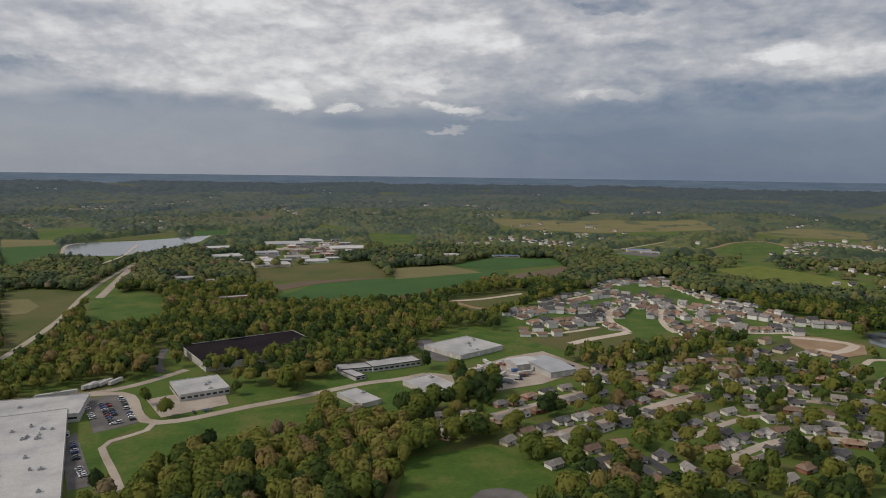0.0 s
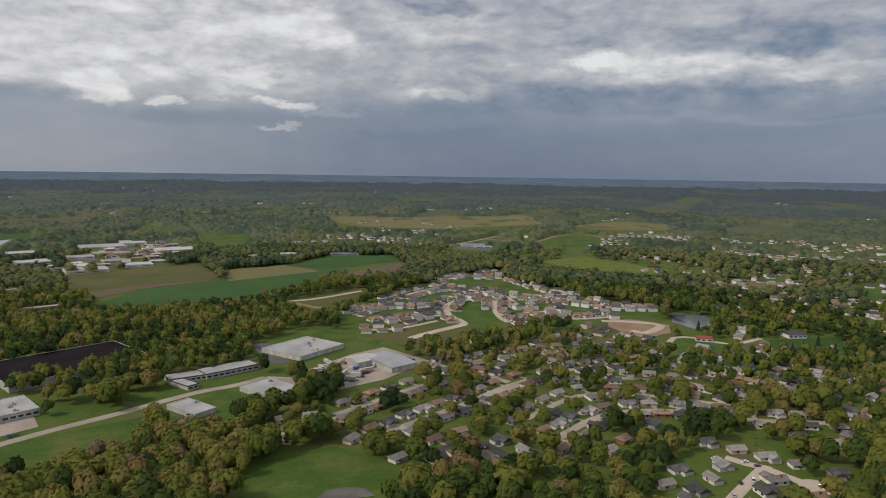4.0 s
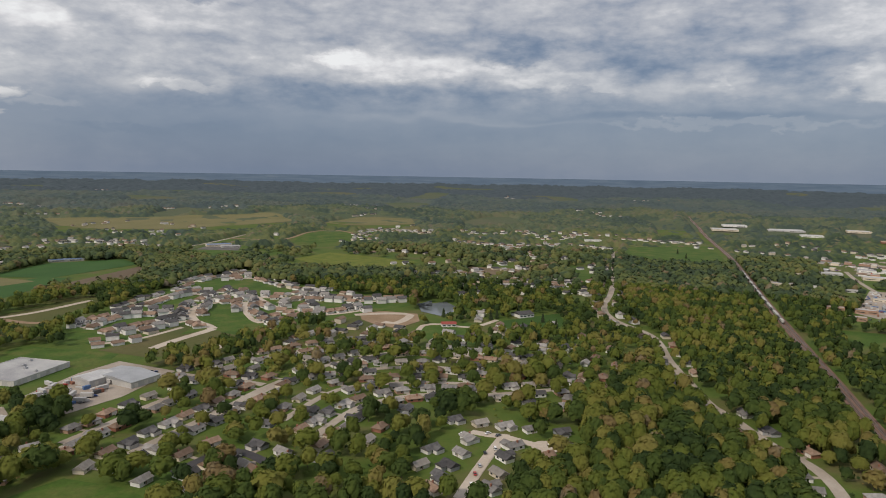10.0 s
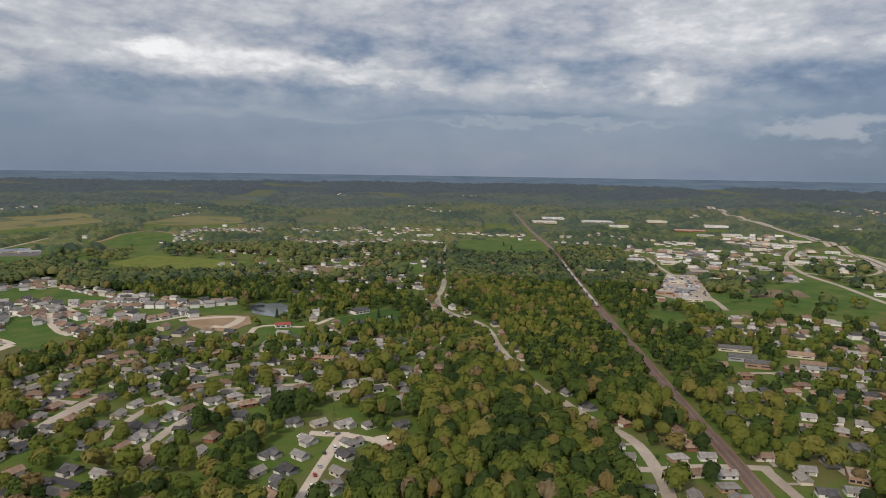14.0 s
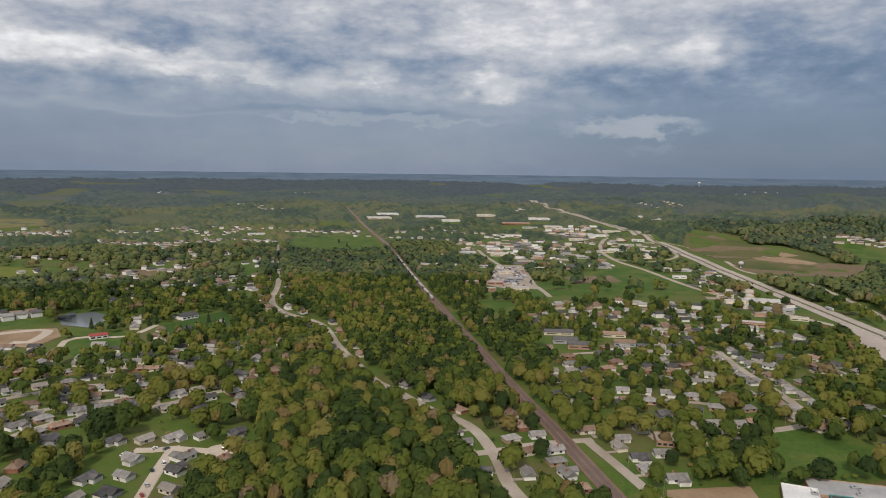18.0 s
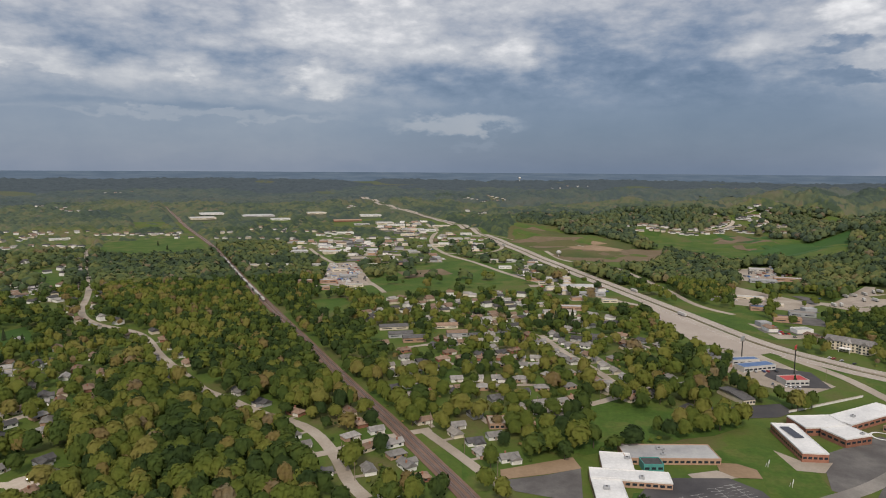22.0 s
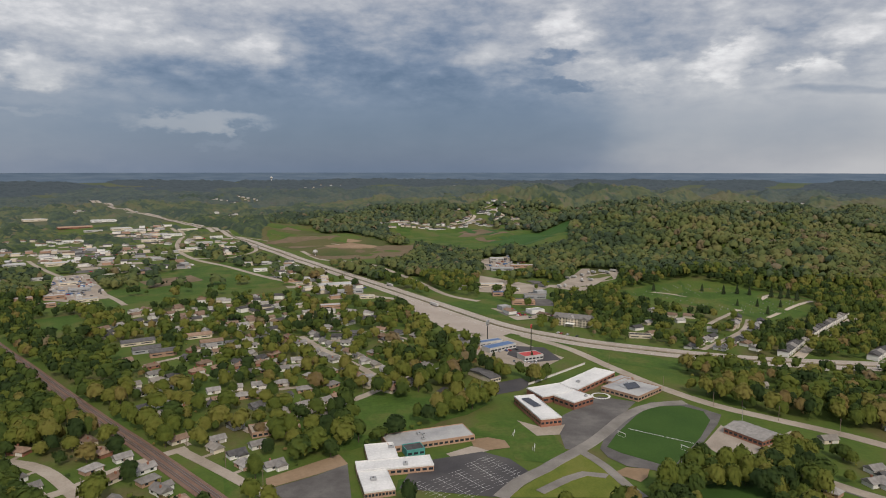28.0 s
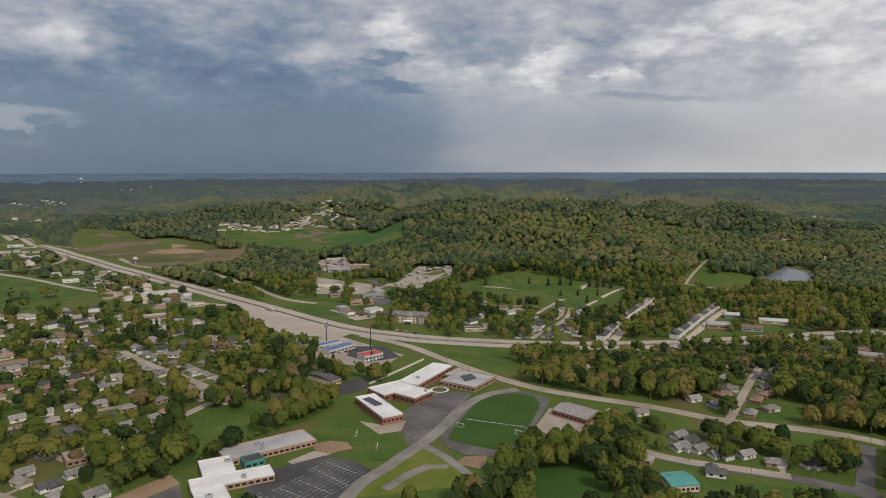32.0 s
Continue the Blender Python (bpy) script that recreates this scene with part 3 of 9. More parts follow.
def ribbon(name, pts, width, mat, lift, label, clear=2.0, category="road", step=12.0, shift=0.0, mark=True, low=True):
    bm = bmesh.new()
    prev = None
    for p, d in along(pts, step):
        n = Vector((-d.y, d.x, 0))
        q = p + n * shift
        row = [bm.verts.new((e.x, e.y, gz(p.x, p.y) + lift - s)) for e, s in ((q + n * (width / 2 + 0.3), 0.25), (q + n * width / 2, 0), (q - n * width / 2, 0), (q - n * (width / 2 + 0.3), 0.25))]
        if prev:
            for i in range(3):
                bm.faces.new((prev[i + 1], prev[i], row[i], row[i + 1]))
        prev = row
    if mark:
        mark_line(pts, width / 2 + clear + abs(shift))
        if low:
            for k in (LOW_STEPS if low is True else low):
                mark_line([(x * k, y * k) for x, y in pts], width / 2 + abs(shift), block=False)
    for f in bm.faces:
        f.normal_update()
        if f.normal.z < 0:
            f.normal_flip()
    return tagged(part(name, bm, mat), label, category, kind="structure")


# the ground: one sheet to the horizon
def ground_sheet(r0, r1, rings, spokes, name, mat, label):
    rs = np.concatenate([[r0], r0 + (r1 - r0) * (np.arange(1, rings + 1) / rings) ** 1.5])
    th = np.linspace(0, 2 * np.pi, spokes, endpoint=False)
    xs, ys = np.outer(rs, np.sin(th)), np.outer(rs, np.cos(th))
    vs = np.stack([xs, ys, ground_z(xs, ys)], -1).reshape(-1, 3)
    i, j = np.meshgrid(np.arange(rings), np.arange(spokes), indexing="ij")
    k = (j + 1) % spokes
    fs = np.stack([i * spokes + j, i * spokes + k, (i + 1) * spokes + k, (i + 1) * spokes + j], -1).reshape(-1, 4)[:, ::-1]
    me = bpy.data.meshes.new(name)
    me.from_pydata(vs.tolist(), [], fs.tolist())
    me.polygons.foreach_set("use_smooth", [True] * len(me.polygons))
    me.materials.append(mat)
    return tagged(new(name, me), label, "ground" if name == "ground" else "distance", kind="structure")


land = ground_sheet(0.01, 4300.0, 170, 420, "ground", M["earth"], "spring meadow and woodland floor spreading to the horizon")
# beyond the town the meadow colour is paled and blued to stand for haze
land.data.materials.append(M["hazed_meadow"])
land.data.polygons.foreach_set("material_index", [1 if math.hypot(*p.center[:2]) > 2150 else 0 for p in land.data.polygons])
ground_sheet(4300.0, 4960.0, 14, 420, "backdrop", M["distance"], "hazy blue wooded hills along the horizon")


# ---- kinds of things ----
def at(x, y, ang=0.0, z=None):
    return pose(x, y, gz(x, y) if z is None else z, 0, 0, ang)


def joined(bm, other):
    """Moves the faces of another bmesh into bm."""
    me = bpy.data.meshes.new("joined")
    other.to_mesh(me)
    other.free()
    bm.from_mesh(me)
    bpy.data.meshes.remove(me)


def ranch(name, label, wall, roof, length=14.0, depth=8.5, eaves=2.8, rise=1.9, wing=0, hip=0.0, chimney=True, garage=True, storeys=1):
    """A family house, front towards -y: walls, roof, doors, windows, and if it has one a front wing and a chimney."""
    ob = thing(name, pose(0, 0, -500), label, "house", "houses of the town")
    top = eaves + (2.7 if storeys == 2 else 0)
    x, y = length / 2, depth / 2
    walls = gable_wall(bmesh.new(), -x, x, -y, y, top, rise if not hip else 0.01)
    roofs = gable(bmesh.new(), -x, x, -y, y, top, rise, 0.55, 0.22, hip)
    front = -y
    if wing:
        w0, w1 = (-x, -x + 6.4) if wing < 0 else (x - 6.4, x)
        bm = bmesh.new()
        gable_wall(bm, -y * 0.4, 3.6, -3.2, 3.2, eaves, 1.6)
        bm.transform(Matrix.Translation(((w0 + w1) / 2, -y, 0)) @ Matrix.Rotation(radians(-90), 4, "Z"))
        joined(walls, bm)
        bm = gable(bmesh.new(), -y * 0.5, 3.6, -3.2, 3.2, eaves + 0.03, 1.6, 0.45, 0.2)
        bm.transform(Matrix.Translation(((w0 + w1) / 2, -y, 0)) @ Matrix.Rotation(radians(-90), 4, "Z"))
        joined(roofs, bm)
        front = -y - 3.6
    part("wall", walls, wall, ob)
    part("roof", roofs, roof, ob)
    gx = (x - 3.2) * (1 if wing >= 0 else -1)
    if garage:
        part("garage_door", boxed(gx - 2.4, gx + 2.4, front - 0.06, front + 0.02, 0.05, 2.25), M["door"], ob, "panelled garage door")
    part("door", boxed(-gx * 0.15 - 0.5, -gx * 0.15 + 0.5, -y - 0.07, -y + 0.02, 0.15, 2.2), M["wood"], ob, "wooden front door")
    pane = boxed(-0.9, 0.9, -0.06, 0.06, -0.6, 0.6)
    me = bpy.data.meshes.new("window")
    pane.to_mesh(me)
    pane.free()
    me.materials.append(M["glass"])
    spots = [(-gx * 0.6, -y, 1.6), (-x * 0.5, y, 1.6), (x * 0.5, y, 1.6)]
    if storeys == 2:
        spots = spots[:1] + [(-x * 0.5, -y, 4.3)]
    elif depth > 8.2:
        spots = spots[:2]
    for wx, wy, wz in spots:
        w = new("window", me)
        w.parent = ob
        w.matrix_basis = pose(wx, wy, wz)
    if chimney:
        part("chimney", boxed(-x * 0.3 - 0.45, -x * 0.3 + 0.45, y * 0.2, y * 0.2 + 0.9, top + 0.5, top + rise + 0.9), M["brick"], ob, "brick chimney")
    return ob


RANCHES = [
    ranch("house", "white ranch house with grey shingle roof beside a street", M["white_wall"], M["shingle_grey"], 11.2, 7.0, wing=1),
    ranch("house", "cream ranch house with brown shingle roof among trees", M["cream_wall"], M["shingle_brown"], 10.8, 6.8),
    ranch("house", "red brick ranch house with brown shingle roof and lawn", M["brick"], M["shingle_brown"], 12.0, 7.2, hip=3.4),
    ranch("house", "grey sided house with charcoal shingle roof on its lawn", M["grey_wall"], M["shingle_dark"], 9.9, 6.8, wing=-1, chimney=False),
    ranch("house", "white sided house with charcoal roof and garage wing", M["white_wall"], M["shingle_dark"], 10.3, 6.8, wing=1, chimney=False),
    ranch("house", "cream house with bleached shingle roof beside a driveway", M["cream_wall"], M["shingle_pale"], 9.9, 6.7, chimney=False),
    ranch("house", "white house with pale grey roof in a treed garden", M["white_wall"], M["shingle_grey"], 9.5, 6.7, chimney=False),
    ranch("house", "tan brick bungalow with grey hipped shingle roof", M["tan_brick"], M["shingle_grey"], 10.8, 7.2, hip=3.6, chimney=False),
]
TALLS = [
    ranch("new_house", "white two-storey new house with charcoal shingle roof", M["white_wall"], M["shingle_dark"], 11, 8.6, 2.9, 2.6, wing=1, storeys=2, chimney=False),
    ranch("new_house", "white new house with brown shingle roof and garage", M["white_wall"], M["shingle_brown"], 11.5, 8.6, 2.9, 2.6, wing=-1, chimney=False),
    ranch("new_house", "white two-storey new house with grey shingle roof", M["white_wall"], M["shingle_grey"], 11, 8.6, 2.9, 2.6, wing=1, storeys=2, chimney=False),
    ranch("new_house", "white single-storey new house with brown shingle roof", M["white_wall"], M["shingle_brown"], 13, 9.5, 3.0, 2.6, wing=-1, chimney=False),
]


TOWNS = [
    ranch("townhouse", "white two-storey townhouse with charcoal roof beside a lane", M["white_wall"], M["shingle_dark"], 9.6, 9.5, 2.6, 2.0, storeys=2, chimney=False),
    ranch("townhouse", "white two-storey townhouse with grey roof beside a lane", M["white_wall"], M["shingle_grey"], 9.6, 9.5, 2.6, 2.0, storeys=2, chimney=False),
]


def cabin_car(paint, label, van=False):
    """A parked car, nose towards +x: body, glasshouse and four wheels."""
    bm = boxed(-2.25, 2.25, -0.88, 0.88, 0.32, 0.95, bevel=0.16)
    x0, x1, h = (-2.1, 1.3, 1.9) if van else (-1.6, 0.95, 1.45)
    box(bm, x0 + 0.3, x1 - 0.25, -0.7, 0.7, h - 0.02, h + 0.06)
    ob = part("van" if van else "car", bm, paint)
    tagged(ob, label, "van" if van else "car", "parked cars")
    bm = bmesh.new()
    lo = [bm.verts.new(p) for p in ((x0, -0.82, 0.93), (x1 + 0.35, -0.82, 0.93), (x1 + 0.35, 0.82, 0.93), (x0, 0.82, 0.93))]
    hi = [bm.verts.new(p) for p in ((x0 + 0.35, -0.68, h), (x1 - 0.3, -0.68, h), (x1 - 0.3, 0.68, h), (x0 + 0.35, 0.68, h))]
    for i in range(4):
        bm.faces.new((lo[i], lo[(i + 1) % 4], hi[(i + 1) % 4], hi[i]))
    part("window", bm, M["glass"], ob, "dark car glass")
    bm = tube(bmesh.new(), 0, 0, -0.1, 0.1, 0.33, 0.33, 8)
    me = bpy.data.meshes.new("wheel")
    bm.transform(Matrix.Rotation(radians(90), 4, "X"))
    bm.to_mesh(me)
    bm.free()
    me.materials.append(M["tyre"])
    for wx in (-1.4, 1.4):
        for wy in (-0.8, 0.8):
            w = new("wheel", me)
            w.parent = ob
            w.matrix_basis = pose(wx, wy, 0.33)
    return ob


CAR_WORDS = ("white", "silver", "black", "red", "blue", "grey")
CARS = [cabin_car(p, w + " car parked on pavement") for p, w in zip(CAR_PAINTS, CAR_WORDS)] + [cabin_car(CAR_PAINTS[0], "white van parked on pavement", True)]
car_count = 0
rng = random.Random(7)


def park(x, y, ang, which=None):
    global car_count
    if car_count >= 130:
        return
    car_count += 1
    c = CARS[which if which is not None else rng.choice((0, 0, 1, 1, 2, 2, 3, 4, 5, 5, 6))]
    return copy_thing(c, pose(x, y, gz(x, y) + 0.32, 0, 0, ang))


def parked_row(a, b, n, turn=90.0, fill=0.75):
    """Cars side by side between two ends of a row of bays."""
    ang = math.degrees(math.atan2(b[1] - a[1], b[0] - a[0]))
    for i in range(n):
        if rng.random() < fill:
            t = (i + 0.5) / n
            park(a[0] + (b[0] - a[0]) * t, a[1] + (b[1] - a[1]) * t, ang + turn + rng.choice((0, 180)) + rng.uniform(-2, 2))


def hall(name, label, place, h, wall, roof, category="building", windows=0, docks=0, units=0, parapet=0.5, pitched=0.0, sides=("front",), band=None, win_h=1.4, base=0.0):
    """A hall or block with a flat or low-pitched roof: walls, parapet, roof, windows, dock doors, rooftop units."""
    cx, cy, ang, length, width = place
    ob = thing(name, at(cx, cy, ang, gz(cx, cy) + base), label, category)
    x, y = length / 2, width / 2
    r = random.Random(int(abs(cx) * 10 + abs(cy)))
    if pitched:
        part("wall", gable_wall(bmesh.new(), -x, x, -y, y, h, pitched), wall, ob)
        part("roof", gable(bmesh.new(), -x, x, -y, y, h, pitched, 0.4, 0.25), roof, ob)
    else:
        part("wall", boxed(-x, x, -y, y, -0.5, h), wall, ob)
        part("roof", boxed(-x + 0.3, x - 0.3, -y + 0.3, y - 0.3, h - 0.3, h + 0.06), roof, ob)
        bm = bmesh.new()
        for q in ((-x - 0.05, x + 0.05, -y - 0.05, -y + 0.3), (-x - 0.05, x + 0.05, y - 0.3, y + 0.05), (-x - 0.05, -x + 0.3, -y + 0.3, y - 0.3), (x - 0.3, x + 0.05, -y + 0.3, y - 0.3)):
            box(bm, *q, h - 0.4, h + parapet)
        part("parapet", bm, band or wall, ob)
    faces = {"front": (-y, length, 0), "back": (y, length, 180), "left": (-x, width, 270), "right": (x, width, 90)}
    for side in sides:
        d, run, turn = faces[side]
        off = abs(d)
        n = max(1, round(windows * run / length)) if windows else 0
        if n:
            wm = bpy.data.meshes.new("window")
            bm = boxed(-run / n * 0.34, run / n * 0.34, -0.07, 0.05, -win_h / 2, win_h / 2)
            bm.to_mesh(wm)
            bm.free()
            wm.materials.append(M["glass"])
            for i in range(n):
                w = new("window", wm)
                w.parent = ob
                m4 = pose(0, 0, 0, 0, 0, turn) @ pose(-run / 2 + run * (i + 0.5) / n, -off, h * 0.5)
                w.matrix_basis = m4
        for i in range(docks):
            dm = boxed(-1.6, 1.6, -0.08, 0.05, 0.2, 3.6)
            w = part("dock_door", dm, M["door"], ob, "pale roller dock door")
            w.matrix_basis = pose(0, 0, 0, 0, 0, turn) @ pose(-run / 2 + run * (i + 0.5) / docks, -off, 0)
    for i in range(units):
        ux, uy = r.uniform(-x * 0.8, x * 0.8), r.uniform(-y * 0.8, y * 0.8)
        sx, sy = r.uniform(0.8, 1.8), r.uniform(0.8, 1.5)
        hi = h + r.uniform(1.0, 1.7)
        unit = part("roof_unit", boxed(ux - sx, ux + sx, uy - sy, uy + sy, h, hi, bevel=0.08), M["metal_grey"], ob, "grey rooftop air unit")
        part("fan_cowl", tube(bmesh.new(), ux, uy, hi - 0.05, hi + 0.25, 0.6, 0.5, 10), M["shingle_dark"], unit, "dark round fan cowl")
    c, s = math.cos(radians(ang)), math.sin(radians(ang))
    poly = [(cx + c * a - s * b, cy + s * a + c * b) for a, b in ((-x - 2, -y - 2), (x + 2, -y - 2), (x + 2, y + 2), (-x - 2, y + 2))]
    for k in LOW_STEPS:
        zone([(a * k, b * k) for a, b in poly], 0)
    zone(poly, 0, True)
    return ob


def hotel(cx, cy, ang):
    """A three-storey hotel under a shingle roof: front gables, rows of windows, a porch on posts."""
    ob = thing("hotel", at(cx, cy, ang), "cream three-storey hotel with grey gabled roofs", "hotel")
    x, y, h = 20.0, 8.0, 8.8
    part("wall", gable_wall(bmesh.new(), -x, x, -y, y, h, 3.2), M["cream_wall"], ob)
    part("roof", gable(bmesh.new(), -x, x, -y, y, h, 3.2, 0.7, 0.3), M["shingle_grey"], ob)
    for gx in (-15.0, 0.0, 15.0):
        turn = Matrix.Translation((gx, -y, 0)) @ Matrix.Rotation(radians(-90), 4, "Z")
        bm = gable_wall(bmesh.new(), -1.0, 2.2, -3.6, 3.6, h, 2.7)
        bm.transform(turn)
        bay = part("front_bay", bm, M["cream_wall"], ob)
        bm = gable(bmesh.new(), -y, 2.2, -3.6, 3.6, h + 0.03, 2.7, 0.5, 0.25)
        bm.transform(turn)
        part("gable_roof", bm, M["shingle_grey"], bay, "grey gable roof over the bay")
    me = bpy.data.meshes.new("window")
    bm = boxed(-0.8, 0.8, -0.08, 0.06, -0.75, 0.75)
    bm.to_mesh(me)
    bm.free()
    me.materials.append(M["glass"])
    for floor in range(3):
        for k in range(12):
            wx = -x + 1.8 + k * 3.3
            deep = any(abs(wx - gx) < 3.6 for gx in (-15.0, 0.0, 15.0))
            w = new("window", me)
            w.parent = ob
            w.matrix_basis = pose(wx, -y - (2.2 if deep else 0.0), 1.7 + floor * 2.8)
        for wy in (-3.5, 3.5):
            w = new("window", me)
            w.parent = ob
            w.matrix_basis = pose(-x, wy, 1.7 + floor * 2.8, 0, 0, 90)
    porch = part("porch_roof", boxed(-5.0, 5.0, -y - 8.2, -y - 2.2, 3.6, 4.2, bevel=0.1), M["white_wall"], ob, "flat white porch roof")
    for px, py in ((-4.6, -15.8), (4.6, -15.8)):
        part("post", tube(bmesh.new(), px, py, 0, 3.6, 0.25, 0.25, 8), M["white_wall"], porch)
    mark_spot(cx, cy, 24)
    for k in (0.98, 0.96, 0.94):
        mark_spot(cx * k, cy * k, 18, block=False)
    return ob


def trailer(x, y, ang, length=14.0):
    """A white box trailer on its wheels."""
    ob = thing("trailer", at(x, y, ang), "white box trailer parked on the yard", "trailer", "parked trailers")
    part("box", boxed(-length / 2, length / 2, -1.3, 1.3, 1.2, 4.0, bevel=0.06), M["metal_white"], ob)
    part("frame", boxed(-length / 2 + 0.5, length / 2 - 0.5, -0.6, 0.6, 0.9, 1.2), M["tyre"], ob)
    for wx in (-length / 2 + 1.5, -length / 2 + 2.8):
        for wy in (-1.0, 1.0):
            part("wheel", boxed(wx - 0.5, wx + 0.5, wy - 0.25, wy + 0.25, 0.0, 1.0, bevel=0.2), M["tyre"], ob)
    return ob


house_rng = random.Random(11)
house_count = [0, 0]


def houses_on(street, pts, width, spacing=16.8, setback=8.5, kinds=None, start=8.0, cars=0.35, limit=999, sides=(1, -1), skip=0.06):
    """Houses face the street on both sides, each with a driveway."""
    tall = kinds is TALLS or kinds is TOWNS
    drive = bmesh.new()
    for p, d in along(pts, spacing)[(0 if start < spacing else 1):]:
        n = Vector((-d.y, d.x, 0))
        for side in sides:
            if house_rng.random() < skip:
                continue
            many = house_count[tall] >= (165 if tall else 300)
            loose = 0.1 if kinds is TOWNS else 1.0
            jig = house_rng.uniform(-2, 2) * loose
            off = width / 2 + setback + house_rng.uniform(-1.5, 2.0) * loose
            q = p + d * jig + n * side * off
            if not free(q.x, q.y, 3.5 if kinds is TOWNS else 5.0 if tall else 6.5):
                continue
            # the front (-y) looks at the street
            ang = math.degrees(math.atan2(d.y, d.x)) + (0 if side > 0 else 180) + house_rng.uniform(-4, 4) * (0.3 if kinds is TOWNS else 4 if tall else 1)
            if many or (not tall and q.length > 720):
                FAR_HOMES.append((q.x, q.y, ang))
                mark_spot(q.x, q.y, 6.5)
                mark_spot(q.x * 0.975, q.y * 0.975, 6.0, block=False)
                continue
            src = house_rng.choice(kinds or RANCHES)
            copy_thing(src, at(q.x, q.y, ang) @ Matrix.Translation((0, 0, -0.05)))
            house_count[tall] += 1
            mark_spot(q.x, q.y, 4.0 if kinds is TOWNS else 6.0)
            for k in ((0.985, 0.968, 0.95) if tall or street == "the court" else (0.978,) if house_rng.random() < 0.7 else ()):
                mark_spot(q.x * k, q.y * k, 5.0, block=False)
            ux = Vector((math.cos(radians(ang)), math.sin(radians(ang)), 0))
            gx = src["garage_x"] if "garage_x" in src else 3.0
            a = q + ux * gx
            e = a - n * side * (off - width / 2 + 0.5)
            z = gz(q.x, q.y) + 0.16
            f = drive.faces.new([drive.verts.new((v.x, v.y, z)) for v in (a - ux * 1.5, a + ux * 1.5, e + ux * 1.5, e - ux * 1.5)])
            f.normal_update()
            if f.normal.z < 0:
                f.normal_flip()
            if house_rng.random() < cars:
                c = a - n * side * (off - width / 2) * 0.68
                park(c.x, c.y, math.degrees(math.atan2(n.y, n.x)) + house_rng.choice((0, 180)))
    if len(drive.faces):
        tagged(part("driveway", drive, M["concrete"]), "pale concrete driveways from " + street + " to the houses", "driveway", kind="structure")
    else:
        drive.free()


STREET_LIFT = [0.24]


def street(name, pts, width=7.0, mat="concrete", label="pale concrete residential street", homes=True, **kw):
    STREET_LIFT[0] += 0.006
    ribbon("road", pts, width, M[mat], STREET_LIFT[0], label, clear=0.0, low=True if kw.get("kinds") is TALLS or kw.get("kinds") is TOWNS or not homes else (0.988, 0.976, 0.964) if name in ("the hill road", "the diagonal street", "the crossing street", "the north street", "the railway street") else (0.982,))
    if homes:
        PENDING.append((name, pts, width, kw))



PENDING = []
FAR_ROWS = []
FAR_HOMES = []


def far_row(pts, gap, spread):
    FAR_ROWS.append((pts, gap, spread))


def far_homes():
    """Homes too far to pick apart: walls in one mesh, roofs in another."""
    r = random.Random(3)
    walls = {"white_wall": bmesh.new(), "cream_wall": bmesh.new()}
    roofs = {"shingle_grey": bmesh.new(), "shingle_dark": bmesh.new(), "shingle_brown": bmesh.new()}
    for pts, gap, spread in FAR_ROWS:
        for p, d in along(pts, gap):
            x, y = p.x + r.uniform(-spread, spread), p.y + r.uniform(-spread, spread)
            if free(x, y, 5.0):
                FAR_HOMES.append((x, y, math.degrees(math.atan2(d.y, d.x)) + r.choice((0, 0, 90)) + r.uniform(-10, 10)))
                mark_spot(x, y, 6.0)
                for k in range(1, 7 if math.hypot(x, y) > 1200 else 4):
                    s = 1 - k * 13.0 / math.hypot(x, y)
                    mark_spot(x * s, y * s, 8.0, block=False)
    # hamlets scattered over the far country
    for _ in range(46):
        a, d = radians(r.uniform(-38, 150)), r.uniform(1650, 4000)
        hx, hy, run = d * math.sin(a), d * math.cos(a), r.uniform(0, 3.14)
        for k in range(r.randint(2, 9)):
            s = r.uniform(-110, 110)
            x, y = hx + s * math.cos(run) + r.uniform(-18, 18), hy + s * math.sin(run) + r.uniform(-18, 18)
            if free(x, y, 6.0):
                FAR_HOMES.append((x, y, r.uniform(0, 180)))
                for j in range(0, 8):
                    f = 1 - j * 13.0 / d
                    mark_spot(x * f, y * f, 9.0, block=j == 0)
    for x, y, ang in FAR_HOMES:
        sx, sy, h = r.uniform(4.6, 6.6), r.uniform(3.8, 4.6), r.choice((2.8, 3.0, 3.2, 5.2))
        m = at(x, y, ang)
        a = gable_wall(bmesh.new(), -sx, sx, -sy, sy, h, 2.0)
        a.transform(m)
        joined(walls[r.choice(("white_wall", "white_wall", "cream_wall"))], a)
        b = gable(bmesh.new(), -sx, sx, -sy, sy, h, 2.0, 0.4, 0.2)
        b.transform(m)
        joined(roofs[r.choice(list(roofs))], b)
    for k, bm in walls.items():
        tagged(part("far_houses", bm, M[k]), "pale walls of homes far off among trees", "houses", kind="stuff")
    for k, bm in roofs.items():
        tagged(part("far_roofs", bm, M[k]), "shingle roofs of homes far off among trees", "houses", kind="stuff")


def solar_field(a, b, c, z, label):
    """Rows of dark panels on a flat roof between three corners."""
    a, b, c = Vector((*a, 0)), Vector((*b, 0)), Vector((*c, 0))
    u, w = b - a, c - b
    ob = thing("solar_panels", pose(a.x, a.y, z), label, "solar panels")
    ang = math.degrees(math.atan2(u.y, u.x))
    n = max(2, int(w.length / 2.2))
    for i in range(n):
        q = part("panel", boxed(0, u.length, 0, w.length / n * 0.8, 0.0, 0.18), M["panel"], ob)
        q.matrix_basis = pose(w.x * i / n, w.y * i / n, 0.3, 8, 0, ang)
    frame_bar = part("frame", boxed(0, u.length, 0, w.length, 0.0, 0.1), M["metal_grey"], ob)
    frame_bar.matrix_basis = pose(0, 0, 0.05, 0, 0, ang)
    return ob


